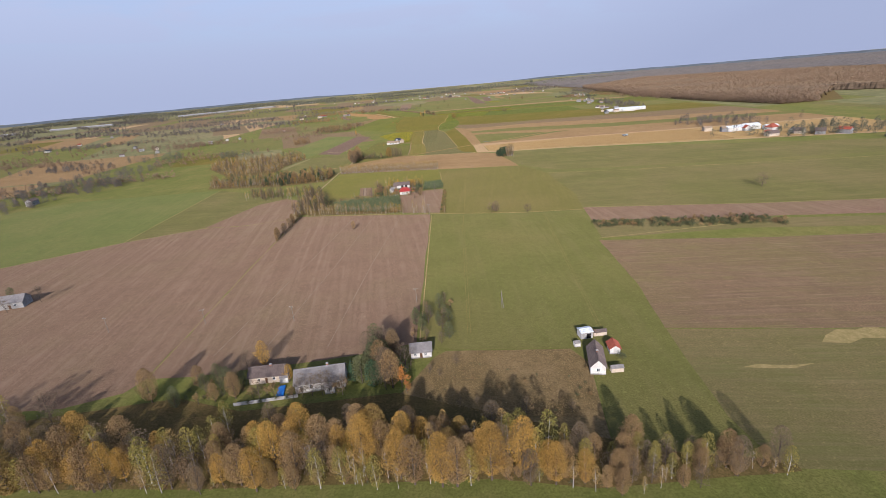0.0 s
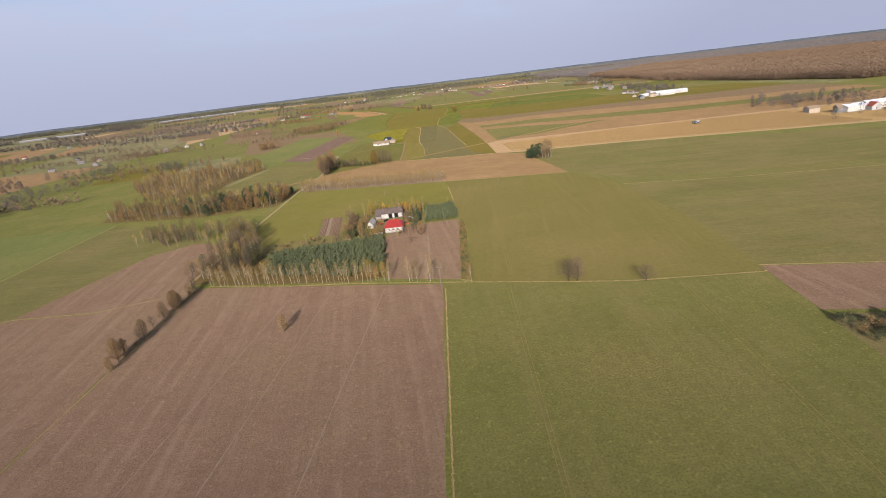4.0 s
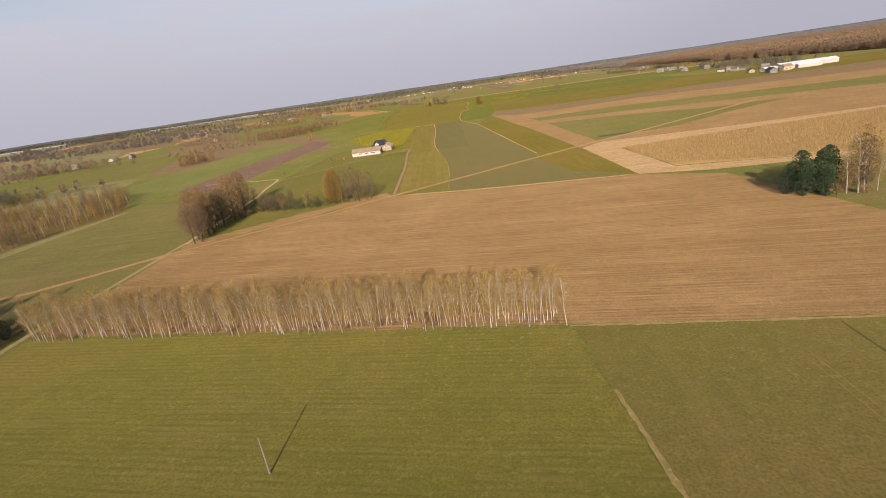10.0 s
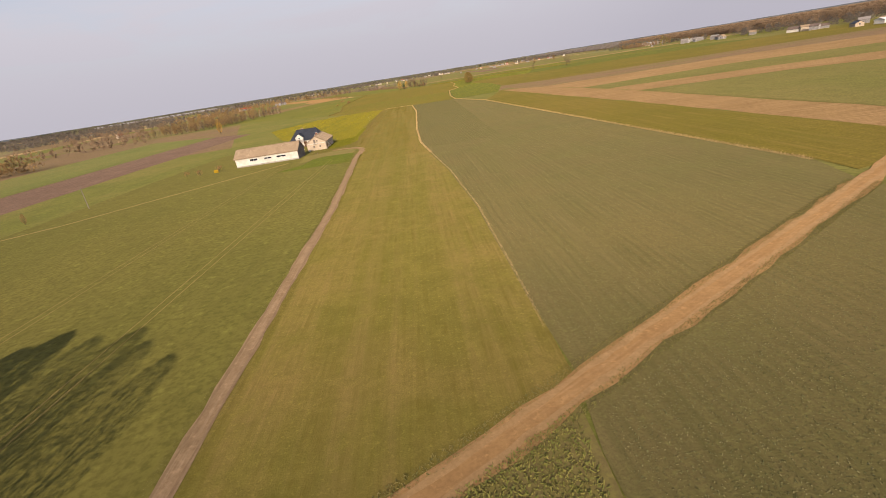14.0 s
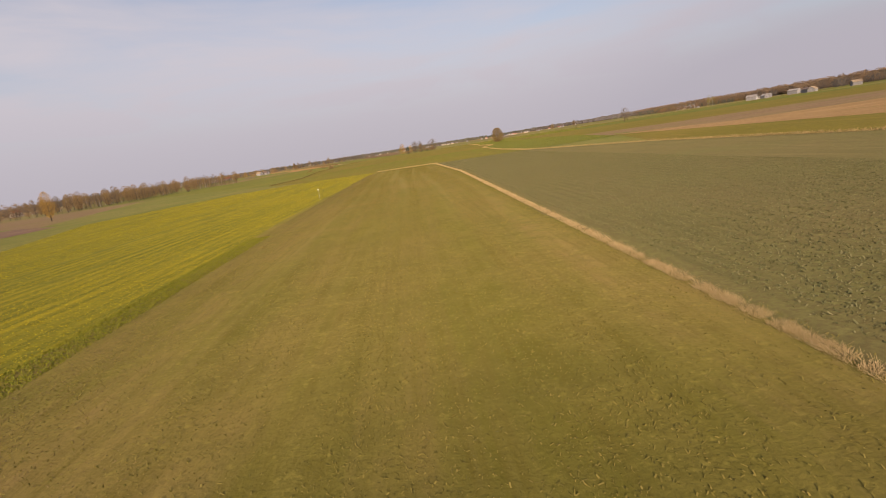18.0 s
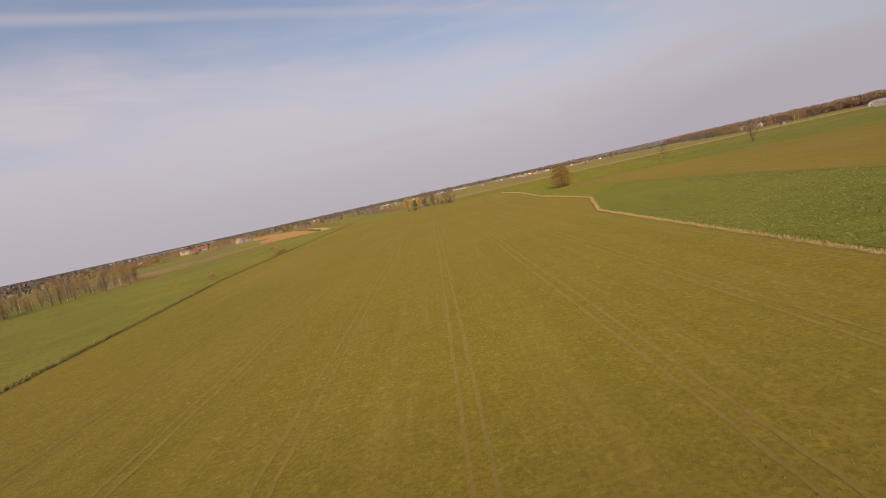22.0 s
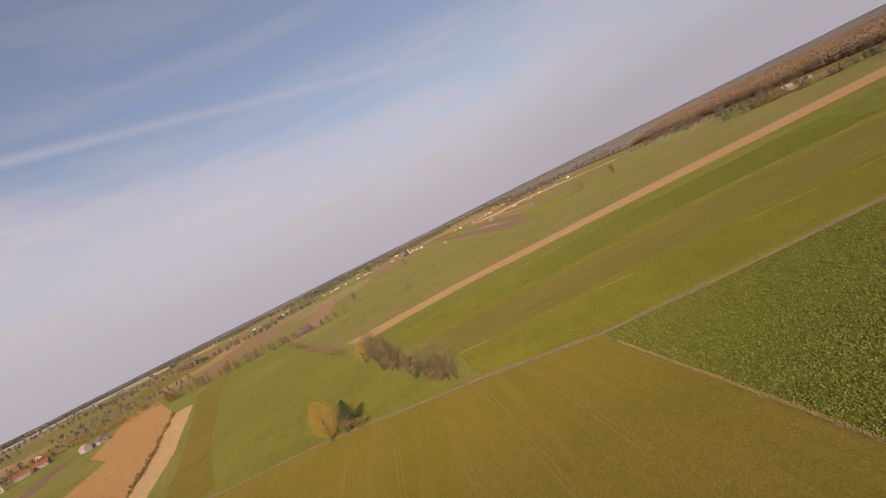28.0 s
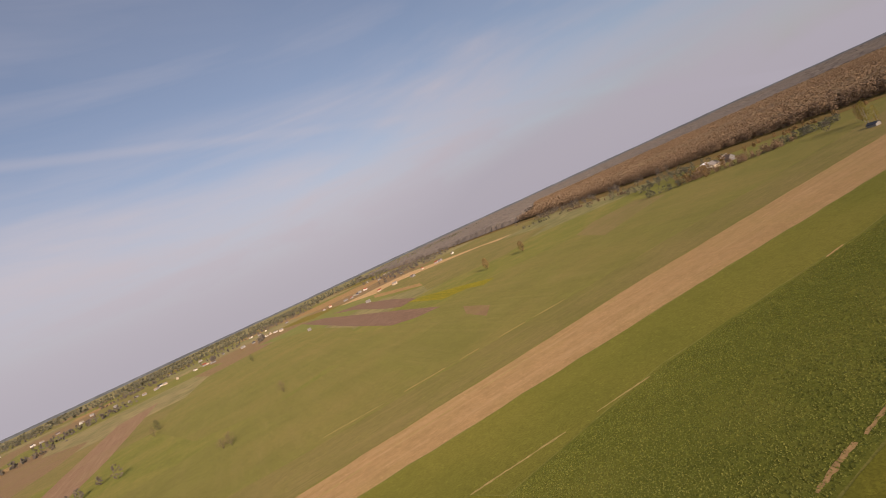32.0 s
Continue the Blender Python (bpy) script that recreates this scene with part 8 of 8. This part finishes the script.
tufts("crop_north", [(11.4, 1134.8), (22, 1127.8), (59, 1127), (109, 1119.8), (150, 1109), (150, 1156.6), (71, 1166.8), (28.8, 1164.4), (17.4, 1150)], 90000, 0.15, 0.1, BEETLEAF, "dense leafy green crop strip", "beet", 11, row=(86, 0.8), lean=0.8, jitter=0.3)
tufts("catch_crop", [(-17.5, 1069.5), (5, 1058), (62, 1049), (94, 1049), (140, 1040), (140, 1062), (75, 1075.5), (36, 1084.5), (-19, 1092)], 80000, 0.12, 0.07, leafy("yellowing_catch_crop", (0.140, 0.132, 0.018), (0.186, 0.166, 0.021), (0.246, 0.206, 0.025)), "yellowing catch crop", "crop", 12, row=(84, 0.9), jitter=0.4, lean=0.6)
tufts("maize_stand", [(39.4, 523.8), (40.8, 488.4), (66, 478), (110, 472), (260, 438.5), (260, 521), (139, 532), (71, 527.2)], 130000, 0.8, 0.028, MAIZE, "standing ripe maize", "maize", 13, row=(80, 0.9), lean=0.12)
tufts("stubble_stalks", [(-96, 424), (-10, 407), (49, 396), (46, 468), (27, 480), (-24.8, 489), (-38, 493.5), (-62, 483)], 40000, 0.10, 0.016, STALK, "cut maize stalks in rows", "stubble", 14, row=(79, 0.7), lean=0.5)
tufts("corner_weeds", [(-39, 496.2), (-38, 494.6), (-25, 490.4), (-24.8, 505.8), (-30, 502.6)], 16000, 0.10, 0.035, leafy("green_weeds", (0.13, 0.135, 0.028), (0.19, 0.18, 0.04), (0.27, 0.22, 0.065)), "rough green weeds by the track", "weeds", 15, lean=0.9)
tufts("scrub_weeds", [(-5, 115), (28.5, 112), (31.6, 105), (29, 84), (4, 88), (-14, 97)], 20000, 0.2, 0.06, leafy("dry_scrub_stems", (0.159, 0.110, 0.043), (0.268, 0.183, 0.079), (0.403, 0.287, 0.134)), "tall dry weeds", "weeds", 16)
tufts("balk_weeds", [(-7.5, 263), (-5.3, 324), (-4, 323), (-3.3, 310), (-4.5, 261)], 9000, 0.4, 0.06, WEED, "tall weeds on the garden balk", "weeds", 17)
tufts("headland_grass", along([(-89.5, 279.6), (-59, 271.8), (-39, 268.4), (-15.8, 262.8), (-4.7, 260.2), (21.8, 253.2), (37, 249.8), (70, 246.8)], 0.5), 3000, 0.2, 0.04, STRAW, "dry headland grass", "dry grass", 18)
tufts("plough_balk_grass", along([(-12.6, 122), (-12.2, 258)], 0.4), 1600, 0.18, 0.04, STRAW, "dry grass along the ploughed edge", "dry grass", 19)
dr = random.Random(12)
mass("ditch_bushes", [(x + dr.gauss(0, 0.5), y + dr.gauss(0, 1.2)) for x, y in ((-93.4, 922), (-93.4, 924), (-94.4, 931), (-94.6, 933), (-94.8, 935)) for _ in range(6)], RUST, "low dark bushes along the ditch", "bush", 0.09, 1.5, 60, 13, 0.02, 0.45)
lane("balk", [(-125.2, 905), (-122.8, 939), (-119.6, 962), (-117.4, 1010), (-116.8, 1070)], 0.5, VERGE, 0.056, "narrow balk of dry grass between fields")
tufts("ditch_reeds", along([(-83.2, 769), (-80.2, 794), (-91, 875), (-93.4, 1010), (-93.6, 1082)], 0.7), 8000, 0.4, 0.05, WEED, "dark weeds along a ditch", "weeds", 20)
sheet("pond", [(39.5, 558.6), (42, 560.4), (48, 561), (56, 559.4), (55, 558), (47, 558.2), (42, 557.4)], WATER, 0.045, "small dark pond with bare banks", "pond")
tufts("green_blades", [(-62, 588), (-57, 594), (-56.4, 600), (-54.4, 601.8), (-48.2, 600.9), (-46.9, 600.1), (-46.5, 596.1), (-46.3, 588)], 40000, 0.06, 0.015, leafy("short_green_blades", (0.095, 0.115, 0.012), (0.13, 0.145, 0.016), (0.175, 0.175, 0.025)), "short bright green grass by the barn", "grass", 35, lean=0.8)
tufts("yard_grass", [(-60, 597), (-54, 599.4), (-51, 602), (-47.4, 601), (-47.6, 606), (-52, 609.6), (-52, 611.8), (-47, 611), (-48.6, 622), (-53, 616.6), (-56.2, 618), (-60, 616.4)], 40000, 0.05, 0.016, leafy("rough_yard_grass", (0.150, 0.124, 0.028), (0.182, 0.148, 0.036), (0.220, 0.172, 0.050)), "rough green grass round the barn", "grass", 21, lean=0.8)
LUSH = leafy("lush_mustard_leaves", (0.125, 0.130, 0.012), (0.19, 0.186, 0.016), (0.275, 0.245, 0.020))
tufts("weed_clumps", [(-56.2, 629), (-56.2, 618.0), (-55, 616), (-51.6, 618.4), (-50.6, 622), (-50.6, 634), (-53, 634)], 26000, 0.13, 0.02, LUSH, "lush green mustard leaves by the outbuilding", "weeds", 22, lean=0.7)
tufts("weed_edge", along([(-54.8, 615.6), (-52.4, 617.2), (-50.6, 619.8), (-49.6, 623.5), (-50.4, 634), (-50.6, 660)], 1.5), 26000, 0.08, 0.018, LUSH, "green weeds along the mustard edge", "weeds", 32, lean=0.8)
tufts("near_sprouts", [(-24.2, 491), (3, 485.6), (26, 482), (14, 496), (8, 526.6), (-11, 514), (-23.6, 505.4)], 90000, 0.06, 0.03, SPROUT, "thin rows of sown corn by the track", "corn rows", 23, row=(84, 0.5), lean=0.8, jitter=0.4)
tufts("strip_sprouts", [(-23.6, 510), (-11, 518), (6, 531), (4, 590), (-30.4, 590), (-27.6, 570), (-25, 545), (-23.8, 517)], 90000, 0.06, 0.028, SPROUT, "thin rows of sown corn beside the airstrip", "corn rows", 24, row=(2, 0.5), lean=0.8, jitter=0.2)
for side, k in ((1, 25), (-1, 26)):
    tufts("track_edge_grass", along(beside(TRACK[2:10], side * 1.05), 0.7), 15000, 0.10, 0.02, WEED, "short grass creeping over the dirt track edge", "grass", k, lean=0.8)
    tufts("strip_track_grass", along(beside(STRIP_TRACK[:5], side * 0.78), 0.5), 26000, 0.05, 0.010, TURF if side < 0 else WEED, "short grass creeping over the wheel track edge", "grass", k + 2, lean=0.9)
